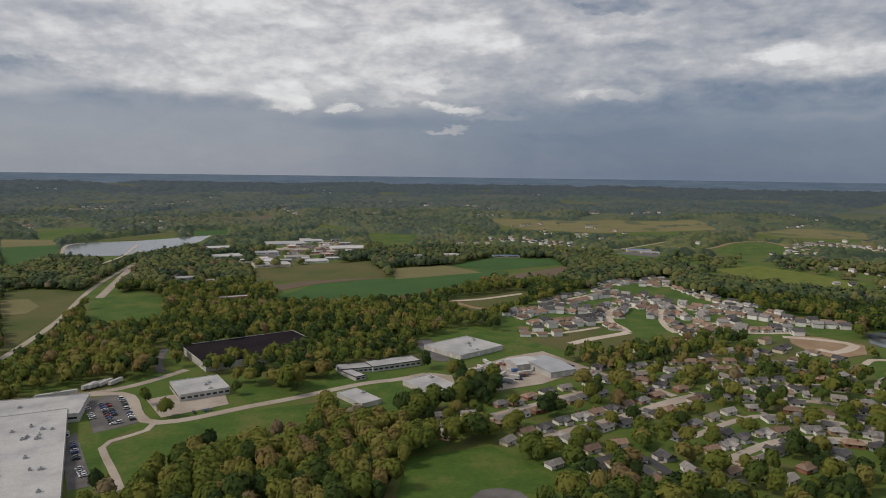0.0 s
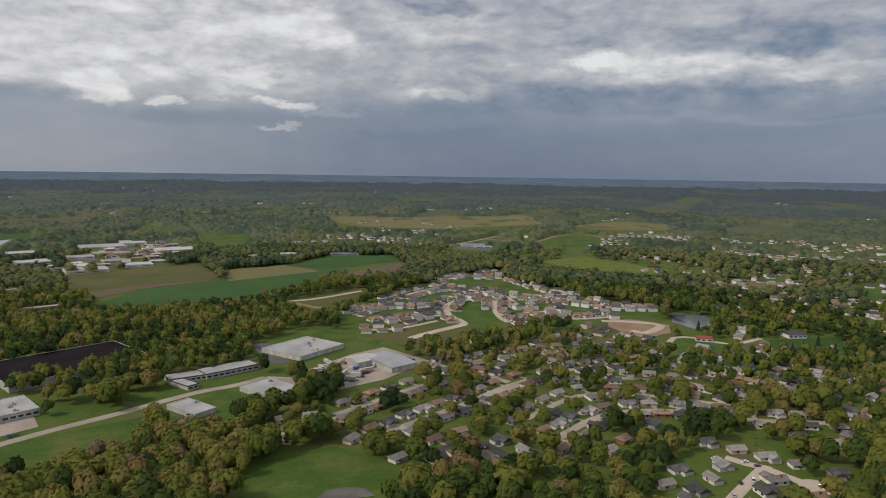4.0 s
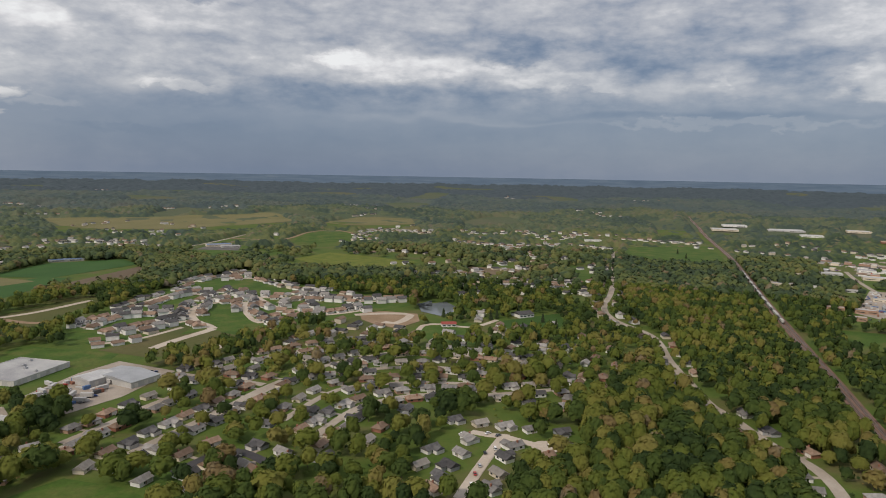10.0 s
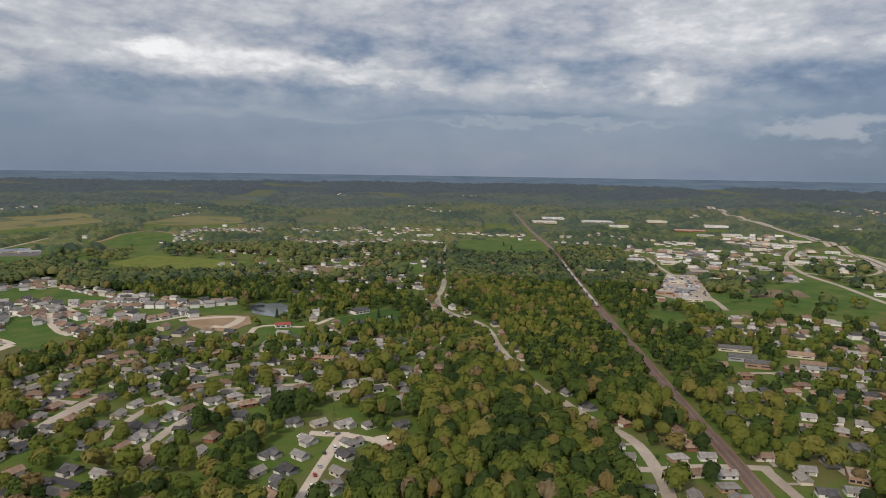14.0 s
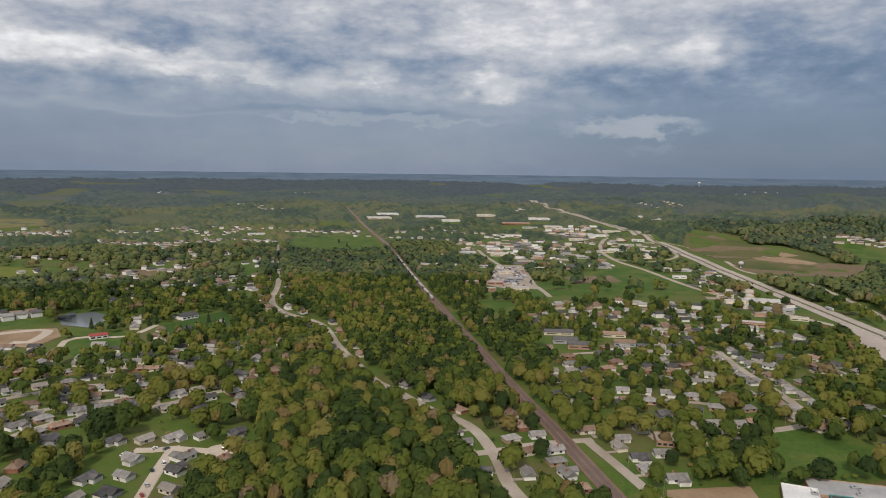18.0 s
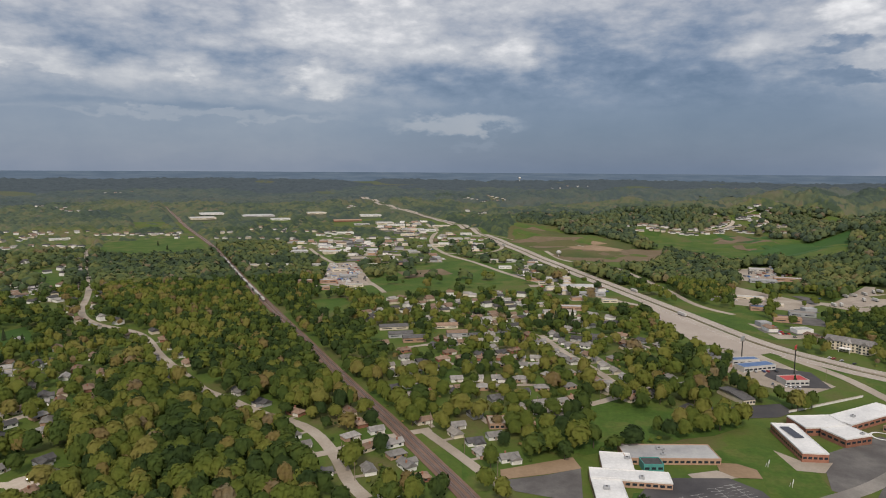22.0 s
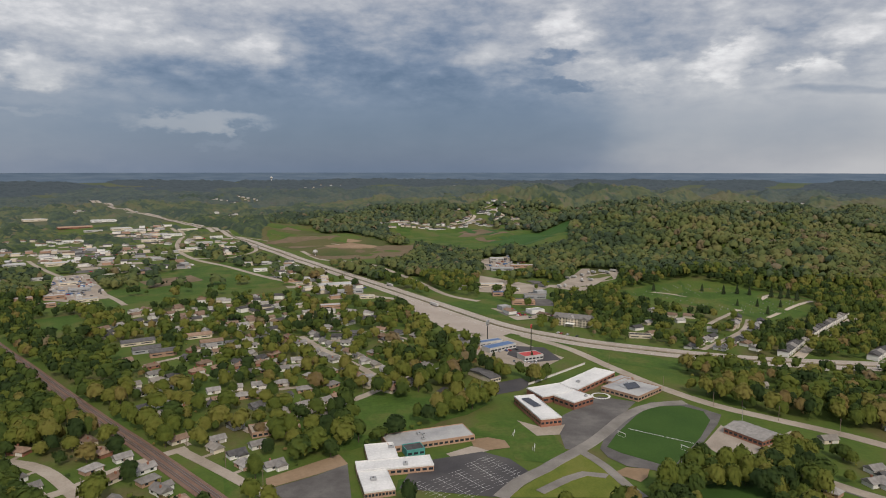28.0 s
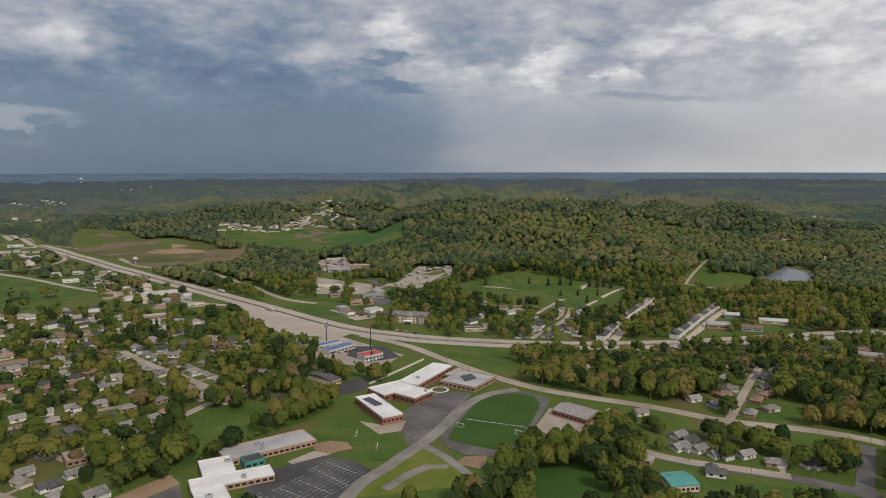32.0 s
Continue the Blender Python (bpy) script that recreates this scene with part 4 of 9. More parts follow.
def ring(name, x, y, rad, width, lift, label):
    bm = bmesh.new()
    rows = []
    for i in range(28):
        a = 2 * math.pi * i / 28
        rows.append([bm.verts.new((x + q * math.cos(a), y + q * math.sin(a), gz(x, y) + lift)) for q in (rad - width / 2, rad + width / 2)])
    for i in range(28):
        a, b = rows[i], rows[(i + 1) % 28]
        bm.faces.new((a[0], a[1], b[1], b[0]))
    return tagged(part(name, bm, M["paint"]), label, "pavement", kind="structure")


def wall_run(name, a, b, h, label):
    dx, dy = b[0] - a[0], b[1] - a[1]
    ln = math.hypot(dx, dy)
    ob = thing(name, at(a[0], a[1], math.degrees(math.atan2(dy, dx))), label, "wall")
    part("wall", boxed(0, ln, -0.25, 0.25, 0, h), M["white_wall"], ob)
    part("coping", boxed(-0.1, ln + 0.1, -0.4, 0.4, h, h + 0.15), M["concrete"], ob)


def goal(x, y, ang):
    ob = thing("goal", at(x, y, ang), "white tubular goal on the grass", "goal", "sports goals")
    part("post", tube(bmesh.new(), -3.0, 0, 0.1, 2.4, 0.15, 0.15, 6), M["paint"], ob)
    part("post", tube(bmesh.new(), 3.0, 0, 0.1, 2.4, 0.15, 0.15, 6), M["paint"], ob)
    part("crossbar", boxed(-3.1, 3.1, -0.13, 0.13, 2.3, 2.56), M["paint"], ob)
    part("net_frame", boxed(-3.0, 3.0, 1.2, 1.3, 0.3, 0.4), M["paint"], ob)


def stripe(bm, a, b, width, z):
    d = Vector((b[0] - a[0], b[1] - a[1], 0))
    n = Vector((-d.y, d.x, 0)).normalized() * width / 2
    f = bm.faces.new([bm.verts.new(v) for v in ((a[0] - n.x, a[1] - n.y, z), (b[0] - n.x, b[1] - n.y, z), (b[0] + n.x, b[1] + n.y, z), (a[0] + n.x, a[1] + n.y, z))])
    f.normal_update()
    if f.normal.z < 0:
        f.normal_flip()


def water_tower(x, y, h, rad, label):
    """A steel spheroid on a flared stem."""
    ob = thing("water_tower", at(x, y), label, "water tower")
    bm = tube(bmesh.new(), 0, 0, -1, h * 0.2, rad * 0.42, rad * 0.2, 14)
    tube(bm, 0, 0, h * 0.2, h - rad * 0.6, rad * 0.2, rad * 0.26, 14)
    part("stem", bm, M["metal_white"], ob, smooth=True)
    bm = bmesh.new()
    bmesh.ops.create_uvsphere(bm, u_segments=20, v_segments=12, radius=rad)
    bm.transform(Matrix.Translation((0, 0, h)) @ Matrix.Diagonal((1, 1, 0.78, 1)))
    part("tank", bm, M["metal_white"], ob, smooth=True)
    part("hatch", tube(bmesh.new(), 0, 0, h + rad * 0.75, h + rad * 0.78 + 0.8, 0.6, 0.5, 8), M["metal_grey"], ob)


def sign_pole(x, y, h, label):
    ob = thing("sign_pole", at(x, y, -25), label, "sign")
    part("pole", tube(bmesh.new(), 0, 0, 0, h, 0.5, 0.35, 8), M["tyre"], ob)
    part("sign", boxed(-3.2, 3.2, -0.4, 0.4, h - 0.2, h + 3.0, bevel=0.1), M["red"], ob, "red sign board")


def billboard(x, y, h, label):
    ob = thing("billboard", at(x, y, -30), label, "billboard")
    part("pole", tube(bmesh.new(), 0, 0, 0, h - 4, 0.5, 0.45, 8), M["tyre"], ob)
    part("board", boxed(-4.5, 4.5, -0.3, 0.3, h - 4.2, h), M["metal_grey"], ob, "grey blank board")
    part("catwalk", boxed(-4.6, 4.6, -1.2, -0.3, h - 4.8, h - 4.6), M["steel"], ob)


def street_lamp(x, y, ang):
    ob = thing("street_lamp", at(x, y, ang), "grey street lamp beside the main street", "street lamp")
    part("pole", tube(bmesh.new(), 0, 0, 0, 10, 0.14, 0.09, 6), M["metal_grey"], ob)
    part("arm", boxed(-2.4, 0, -0.06, 0.06, 9.8, 9.95), M["metal_grey"], ob)
    part("lantern", boxed(-2.9, -2.2, -0.16, 0.16, 9.75, 9.98, bevel=0.04), M["metal_white"], ob)


def utility_pole(x, y, ang):
    ob = thing("utility_pole", at(x, y, ang), "weathered wooden utility pole beside a street", "utility pole", "utility poles")
    part("pole", tube(bmesh.new(), 0, 0, 0, 11, 0.17, 0.12, 6), M["wood"], ob)
    part("crossarm", boxed(-1.3, 1.3, -0.08, 0.08, 10.0, 10.2), M["wood"], ob)


def lane_lines(pts):
    """Dashed lane lines, solid edge lines and the concrete median barrier of the highway."""
    dash = bmesh.new()
    walls = bmesh.new()
    line = along(pts, 12.0)
    for i, ((p, d), (p2, _)) in enumerate(zip(line, line[1:])):
        n = Vector((-d.y, d.x, 0))
        z = gz(p.x, p.y) + 0.53
        for off in (-13.9, -3.3, 3.3, 13.9):
            stripe(dash, (p + n * off)[:2], (p2 + n * off)[:2], 0.25, z)
        for off in (-10.4, -6.8, 6.8, 10.4):
            e = p + (p2 - p) * 0.4
            stripe(dash, (p + n * off)[:2], (e + n * off)[:2], 0.22, z)
        a, b = p, p2
        za, zb = gz(a.x, a.y), gz(b.x, b.y)
        vs = [walls.verts.new((v.x, v.y, h)) for v, h in ((a + n * 0.3, za + 0.3), (b + n * 0.3, zb + 0.3), (b + n * 0.1, zb + 1.4), (a + n * 0.1, za + 1.4), (a - n * 0.1, za + 1.4), (b - n * 0.1, zb + 1.4), (b - n * 0.3, zb + 0.3), (a - n * 0.3, za + 0.3))]
        for q in ((0, 1, 2, 3), (3, 2, 5, 4), (4, 5, 6, 7)):
            walls.faces.new([vs[k] for k in q])
    bmesh.ops.recalc_face_normals(walls, faces=walls.faces[:])
    tagged(part("line_marking", dash, M["paint"]), "white lane lines of the highway", "line marking", kind="structure")
    tagged(part("median_barrier", walls, M["concrete"]), "low concrete barrier along the highway median", "barrier", kind="structure")


def wagons(pts):
    """Covered freight wagons standing on the far track."""
    for i, (p, d) in enumerate(along(pts, 17.5)[:26]):
        n = Vector((-d.y, d.x, 0)) * -2.3
        ob = thing("freight_wagon", at(p.x + n.x, p.y + n.y, math.degrees(math.atan2(d.y, d.x)), gz(p.x, p.y) + 0.9), "pale grey covered freight wagon on the track", "wagon", "freight wagons")
        part("body", boxed(-7.6, 7.6, -1.5, 1.5, 1.1, 4.2, bevel=0.25), M["metal_white"] if i % 3 else M["shingle_dark"], ob)
        part("roof_walk", boxed(-7.2, 7.2, -0.4, 0.4, 4.25, 4.35), M["metal_white"], ob)
        for wx in (-5.6, 5.6):
            part("bogie", boxed(wx - 1.3, wx + 1.3, -1.1, 1.1, 0.0, 0.95, bevel=0.15), M["tyre"], ob)


def traffic(pts):
    """Vehicles on both carriageways."""
    r = random.Random(21)
    for p, d in along(pts, 52.0)[8:]:
        for side in (1, -1):
            if r.random() < 0.45:
                n = Vector((-d.y, d.x, 0)) * side * r.choice((5.0, 8.6, 12.1))
                a = math.degrees(math.atan2(d.y, d.x))
                if r.random() < 0.16:
                    trailer(p.x + n.x, p.y + n.y, a, 16).location.z += 0.5
                else:
                    c = park(p.x + n.x, p.y + n.y, a)
                    if c:
                        c.location.z += 0.2


def conifer(x, y, h):
    """A dark spruce: short trunk and tiers of drooping branches."""
    ob = thing("conifer", at(x, y, (x * 7 + y * 3) % 360), "dark evergreen conifer among paler trees", "tree", "evergreens")
    part("trunk", tube(bmesh.new(), 0, 0, -0.2, h * 0.6, 0.22, 0.1, 6), M["bark"], ob)
    r = random.Random(int(x * 3 + y))
    bm = bmesh.new()
    tiers = 9
    for i in range(tiers):
        z0 = h * (0.10 + 0.82 * i / tiers)
        rad = h * 0.24 * (1 - i / tiers) ** 0.8 + 0.3
        n = 11
        tip = bm.verts.new((r.uniform(-0.1, 0.1), r.uniform(-0.1, 0.1), z0 + h * 0.19))
        rim = []
        for k in range(n * 2):
            a = math.pi * k / n + i
            q = rad * (r.uniform(0.85, 1.2) if k % 2 else r.uniform(0.5, 0.7))
            rim.append(bm.verts.new((q * math.cos(a), q * math.sin(a), z0 - (0.25 * q if k % 2 else 0.0))))
        for k in range(n * 2):
            bm.faces.new((rim[k], rim[(k + 1) % (n * 2)], tip))
    part("crown", bm, M["needles"], ob)
    mark_spot(x, y, 4.0)


def headstones(poly):
    """Small stones in loose rows on the cemetery lawn."""
    r = random.Random(8)
    bm = bmesh.new()
    xs, ys = [p[0] for p in poly], [p[1] for p in poly]
    y = min(ys)
    while y < max(ys):
        x = min(xs)
        while x < max(xs):
            inside = False
            for (ax, ay), (bx, by) in zip(poly, poly[1:] + poly[:1]):
                if (ay > y) != (by > y) and x < (bx - ax) * (y - ay) / (by - ay) + ax:
                    inside = not inside
            if inside and r.random() < 0.55:
                z = gz(x, y)
                w = r.uniform(0.4, 0.8)
                box(bm, x - w, x + w, y - 0.2, y + 0.2, z, z + r.uniform(0.8, 1.5))
            x += 6.0
        y += 9.0
    tagged(part("headstones", bm, M["headstone"]), "rows of small grey headstones on the cemetery lawn", "headstones", kind="stuff")


def within(poly, x, y):
    inside = False
    for (ax, ay), (bx, by) in zip(poly, poly[1:] + poly[:1]):
        if (ay > y) != (by > y) and x < (bx - ax) * (y - ay) / (by - ay) + ax:
            inside = not inside
    return inside


FAR_CARS = {p.name: bmesh.new() for p in CAR_PAINTS}


def far_car(x, y, ang, r):
    """A car in a far lot: body and cabin, joined with the others of its colour."""
    b = boxed(-2.2, 2.2, -0.9, 0.9, 0.35, 0.95)
    box(b, -1.3, 0.9, -0.75, 0.75, 0.95, 1.45)
    b.transform(pose(x, y, gz(x, y) + 0.25, 0, 0, ang))
    joined(FAR_CARS[r.choice(list(FAR_CARS))], b)


def shop_quarter(poly, seed, gap, share, what="roadside shop"):
    """Small shops with paved lots, parked cars, grass strips and trees between them."""
    r = random.Random(seed)
    xs, ys = [p[0] for p in poly], [p[1] for p in poly]
    lots = {"asphalt": bmesh.new(), "concrete": bmesh.new()}
    zone(poly, 3)
    y = min(ys)
    while y < max(ys):
        x = min(xs)
        while x < max(xs):
            q = (x + r.uniform(-0.25, 0.25) * gap, y + r.uniform(-0.25, 0.25) * gap)
            if within(poly, *q) and free(*q, 9.0):
                roll = r.random()
                ang = r.choice((20, 110)) + r.uniform(-8, 8)
                if roll < share:
                    w, d = r.uniform(0.42, 0.75) * gap, r.uniform(0.32, 0.5) * gap
                    roof, word = r.choice((("membrane", "white flat"), ("roof_grey", "grey flat"), ("shingle_brown", "brown pitched"), ("roof_pale", "pale flat"), ("shingle_dark", "dark pitched"), ("bright_roof", "bright white")))
                    wall, tint = r.choice((("white_wall", "white"), ("cream_wall", "cream"), ("tan_brick", "tan brick"), ("grey_wall", "grey")))
                    hall("shop", tint + " " + what + " with " + word + " roof and parking", (*q, ang, w, d), r.uniform(3.6, 5.2), M[wall], M[roof], windows=2, win_h=1.5, pitched=1.8 if "pitched" in word else 0.0)
                if roll < share + 0.28:
                    m = pose(*q, 0, 0, 0, ang)
                    s = gap * r.uniform(0.40, 0.56)
                    bm = lots["concrete" if r.random() < 0.45 else "asphalt"]
                    z = gz(*q) + 0.2 + r.random() * 0.05
                    vs = [m @ Vector(p) for p in ((-s, -s, 0), (s, -s, 0), (s, s, 0), (-s, s, 0))]
                    bm.faces.new([bm.verts.new((v.x, v.y, z)) for v in vs])
                    mark_spot(*q, s * 1.1, block=False)
                    for k in range(r.randint(1, 4)):
                        v = m @ Vector((-s * 0.8 + k * 3.2, -s * 0.72, 0))
                        far_car(v.x, v.y, ang + 90, r)
                elif roll > 0.86:
                    mark_spot(*q, gap * 0.35, value=2, block=False)
            x += gap
        y += gap
    for k, bm in lots.items():
        if len(bm.faces):
            tagged(part("lot", bm, M[k]), "paved lots between the roadside shops", "car park", kind="structure")
        else:
            bm.free()


def yard_clutter(poly, seed, n):
    """Sheds, stacked goods, trucks and cars standing close together in a yard."""
    r = random.Random(seed)
    xs, ys = [p[0] for p in poly], [p[1] for p in poly]
    bms = {k: bmesh.new() for k in ("metal_white", "metal_grey", "brick", "shingle_dark", "metal_blue")}
    made = 0
    for _ in range(n * 6):
        x, y = r.uniform(min(xs), max(xs)), r.uniform(min(ys), max(ys))
        if made >= n or not within(poly, x, y):
            continue
        made += 1
        if r.random() < 0.3:
            far_car(x, y, r.uniform(0, 180), r)
            continue
        w, d, h = r.uniform(1.2, 4.5), r.uniform(0.9, 1.8), r.uniform(1.0, 3.2)
        b = boxed(-w, w, -d, d, 0.0, h, bevel=0.12)
        b.transform(pose(x, y, gz(x, y) + 0.2, 0, 0, r.choice((25, 115)) + r.uniform(-6, 6)))
        joined(bms[r.choice(("metal_white", "metal_white", "metal_grey", "brick", "shingle_dark", "metal_blue"))], b)
    for k, bm in bms.items():
        if len(bm.faces):
            tagged(part("yard_goods", bm, M[k]), "crates, sheds and machines crowded in a yard", "goods", kind="stuff")
        else:
            bm.free()


def far_cars_done():
    for paint in CAR_PAINTS:
        bm = FAR_CARS[paint.name]
        if len(bm.faces):
            tagged(part("far_cars", bm, paint), "small parked cars of one colour far off", "cars", kind="stuff")
        else:
            bm.free()


def disc(name, x, y, rad, lift, label):
    bm = bmesh.new()
    bm.faces.new([bm.verts.new((x + rad * math.cos(math.pi * i / 14), y + rad * math.sin(math.pi * i / 14), gz(x, y) + lift)) for i in range(28)])
    mark_spot(x, y, rad + 2)
    return tagged(part(name, bm, M["newconcrete"]), label, "pavement", kind="structure")


def court_house(x, y, ang, i):
    """A house of the court, with its garden kept open."""
    copy_thing(RANCHES[(4, 5, 0, 6, 3, 4, 1, 0)[i % 8]], at(x, y, ang) @ Matrix.Translation((0, 0, -0.05)))
    mark_spot(x, y, 7.5)
    for k in (0.985, 0.968, 0.95):
        mark_spot(x * k, y * k, 6.0, block=False)


def lot_house(x, y, ang, k):
    copy_thing(RANCHES[k], at(x, y, ang) @ Matrix.Translation((0, 0, -0.05)))
    mark_spot(x, y, 7.0)
    mark_spot(x * 0.98, y * 0.98, 6.0, block=False)
    mark_spot(x * 0.962, y * 0.962, 6.0, block=False)


def bay_rows(bm, a, b, z):
    """A comb of parking bays: one spine line with short lines to both sides."""
    stripe(bm, a, b, 0.14, z)
    d = Vector((b[0] - a[0], b[1] - a[1], 0))
    n = Vector((-d.y, d.x, 0)).normalized() * 4.6
    count = max(4, int(d.length / 3.0))
    for i in range(count + 1):
        p = Vector((*a, 0)) + d * i / count
        stripe(bm, (p - n)[:2], (p + n)[:2], 0.13, z)


# ---- the plan ----

# clearings in the far woods
fx, fy = np.meshgrid((np.arange(GRID) + 0.5) * CELL - SPAN, (np.arange(GRID) + 0.5) * CELL - SPAN, indexing="ij")
fr = np.hypot(fx, fy)
openness = np.sin(fx / 260 + 1.9 * np.sin(fy / 310)) * np.cos(fy / 230 - 1.6 * np.sin(fx / 350 + 0.7)) + 0.45 * np.sin(fx / 75 + 1.5 * np.cos(fy / 90))
grow[(openness > 0.90) & (fr > 1900)] = 0
grow[(openness < -1.12) & (fr > 1500)] = 3
del fx, fy, fr, openness

# what grows where: gardens and open land
zone([(-29.6, 451), (45.3, 506.9), (137.8, 586.8), (318.8, 698), (507, 745.1), (471.5, 642.4), (780.1, 758.7), (902.1, 758.9), (521.3, 380.9), (382.2, 355.1), (323.4, 309.5), (289.8, 258.2), (215.6, 265.5), (104.3, 338.7), (131.9, 343.9), (72.3, 349.5), (23, 408.3), (-26, 398.6)], 1)
zone([(843.9, 367.8), (947.8, 233.9), (979.1, 38.2), (834.9, -80.2), (673.6, -108.8), (529.3, -61.9), (424.1, 65.1), (417.8, 108.8), (550.4, 206.9)], 1)
zone([(424.4, 211.5), (410.4, 114.5), (369.2, 69), (339.8, 51.2), (308.6, 134.4), (359.7, 160.4)], 1)
zone([(411.1, 99.5), (457.7, 32.4), (415.9, 12.1), (379.5, 41.5), (364.2, 61.6)], 1)
zone([(1340.1, 1768.4), (1487.5, 1283.4), (901.1, 769.1), (699.2, 719.9), (642.9, 856.9)], 1)
zone([(1502.8, 1258.7), (1680.9, 1107), (1258.5, 759.5), (1127.3, 932)], 1)
zone([(410.5, -302.8), (273.4, -411.5), (223.2, -339.4), (269.8, -225.7), (329.2, -252.3)], 1)
zone([(468.7, -399.1), (424.9, -505.5), (334.8, -364.3), (371.6, -333.1)], 1)
zone([(771.8, -310.1), (656.5, -418.3), (565.5, -374.1), (617.8, -248.2), (734.5, -238.5)], 1)
zone([(2121.3, 882.9), (1974.3, 491.3), (1539.4, 174.1), (1201.4, 48.6), (1063.6, 83.9), (1110.1, 274.6), (980.2, 427.2), (1307, 649.2)], 1)
zone([(188.7, 283.8), (247.8, 346.4), (285, 358), (332, 304.8), (309.6, 276.5), (274.5, 288.9), (220.2, 257)], 3)
zone([(414.3, 183), (422.8, 171.8), (377.6, 139.8), (386.8, 105), (340, 76.4), (313.4, 126.3)], 3)

zone([(216.2, 593), (332.9, 704.2), (475.4, 539.6), (475.9, 383), (366.3, 325.4), (268.8, 375.8), (211.2, 342.1), (160.2, 335.4), (112.5, 362.7), (123.8, 462.6)], 1)
zone([(523.1, 700.3), (547.5, 498.8), (472.4, 359.1), (379.6, 328.2), (313.1, 425.4)], 1)
zone([(1167.4, 1543.3), (1231.1, 1095.3), (701.1, 609.1), (577, 770.8)], 1)

zone([(0.3, 458.4), (92.5, 483.7), (170.5, 362.1), (154.3, 327.4), (91.7, 338.7), (66.5, 353.5), (54.5, 400.9)], 1)
zone([(402.7, 200.7), (453.7, 131.1), (419.2, 107.2), (394.8, 93.6), (342.7, 63.7), (322.7, 98.6), (359.7, 160.4)], 1)

# fields and lawns
patch("field", [(-604.4, 935.6), (-533.9, 949.2), (-484, 929.4), (-429.2, 760.1), (-394.7, 605.4)], M["olive"], 0.2, "weedy olive field beside the railway road", 0)
patch("field", [(-560.5, 866.3), (-530, 876), (-488.3, 829.2), (-479.5, 785.6), (-500.5, 771.9)], M["straw"], 0.35, "pale dry patch in a field", 0)
patch("field", [(-451.6, 880.5), (-415.9, 952), (-356.2, 886), (-319.2, 780.8), (-380.7, 727.8)], M["lawn"], 0.2, "bright green meadow behind the woods", 0)
patch("field", [(-322.6, 1184.3), (-125, 1302.6), (-73.4, 1103.9), (-277.1, 1015.6)], M["olive"], 0.2, "olive meadow beside the industrial yards", 0)
patch("field", [(-244, 1002.2), (-185.7, 1054.6), (-64.1, 1104.6), (-180, 1022.1), (-224.5, 954.6)], M["soil"], 0.35, "brown ploughed strip between crops", 0)
patch("field", [(-217.9, 893.9), (-180, 1022.1), (-63.4, 1092.4), (92, 1195.9), (134.8, 1171.3), (-30.4, 934.7), (-187.3, 891.6)], M["crop"], 0.3, "dark green young crop field", 0)
patch("field", [(-79.6, 1196.6), (22.2, 1249.9), (81.5, 1160.4), (-62.3, 1074.8)], M["straw"], 0.4, "tan straw field among green crops", 0)
patch("field", [(22.2, 1249.9), (116.4, 1368.8), (238.1, 1370.7), (250.8, 1285), (101, 1182.5)], M["crop"], 0.35, "dark green young crop field by a shed", 0)
patch("field", [(114.6, 1117.6), (251.6, 1261.1), (229.9, 1145.1), (138.7, 1083)], M["soil"], 0.4, "brown ploughed field by the woods", 0)
patch("field", [(198.9, 2372.3), (561.6, 2306.7), (873.2, 2233.5), (850.5, 2010.7), (511.8, 1960.4), (306.1, 2021.6), (216.5, 2147.3)], M["straw"], 0.4, "wide tan field far off", 0)
patch("field", [(912.9, 1932.5), (1091.7, 2054.8), (1258.5, 1959.7), (1179.8, 1810.8), (965.1, 1842.6)], M["straw"], 0.4, "tan field beyond the new houses", 0)
patch("field", [(-1027.7, 1602), (-902.1, 1602.7), (-839.5, 1506.2), (-931.9, 1451.1)], M["straw"], 0.3, "tan field strip by the lake", 0)
patch("field", [(-925.7, 1441.4), (-833.9, 1495.9), (-750.6, 1353.1), (-736.9, 1144.1)], M["crop"], 0.3, "green crop strip by the lake", 0)
patch("field", [(-1043.2, 1777), (-965.8, 1932.6), (-903, 1776.2), (-960.7, 1646.8)], M["lawn"], 0.3, "green meadow behind trees", 0)
patch("field", [(-821.9, 1588.9), (-713.1, 1818.7), (-679.3, 1808.9), (-715.4, 1616.9)], M["olive"], 0.3, "olive bank behind the lake", 0)
patch("field", [(-190.1, 1897.3), (-45.8, 1847.4), (-68.5, 1650.5), (-156.9, 1708.3)], M["lawn"], 0.3, "small green meadow in the woods", 0)
patch("field", [(-787.3, 2249.7), (-564, 2332), (-542.3, 2203.4)], M["soil"], 0.3, "brown field far off", 0)
patch("field", [(-660.7, 1841.3), (-580.4, 1905), (-556.8, 1802.2), (-609.2, 1737)], M["crop"], 0.3, "green field behind the lake", 0)
patch("field", [(634.7, 1514.8), (737.5, 1678), (814.7, 1721.2), (873, 1637.4), (779.7, 1483.8), (658.4, 1466.2)], M["lawn"], 0.3, "green lawn ringed by a dirt road", 0)
patch("field", [(364.3, 1426.3), (427.6, 1523.5), (514.3, 1517.5), (518.1, 1450.8), (460.5, 1360.2), (391.4, 1344.5)], M["lawn"], 0.3, "green grounds of the far school", 0)
patch("car_park", [(398.7, 1470.5), (458.8, 1553.1), (510.7, 1506.8), (469.9, 1410.5)], M["asphalt"], 0.42, "asphalt lot of the far school", 0, category='car park')
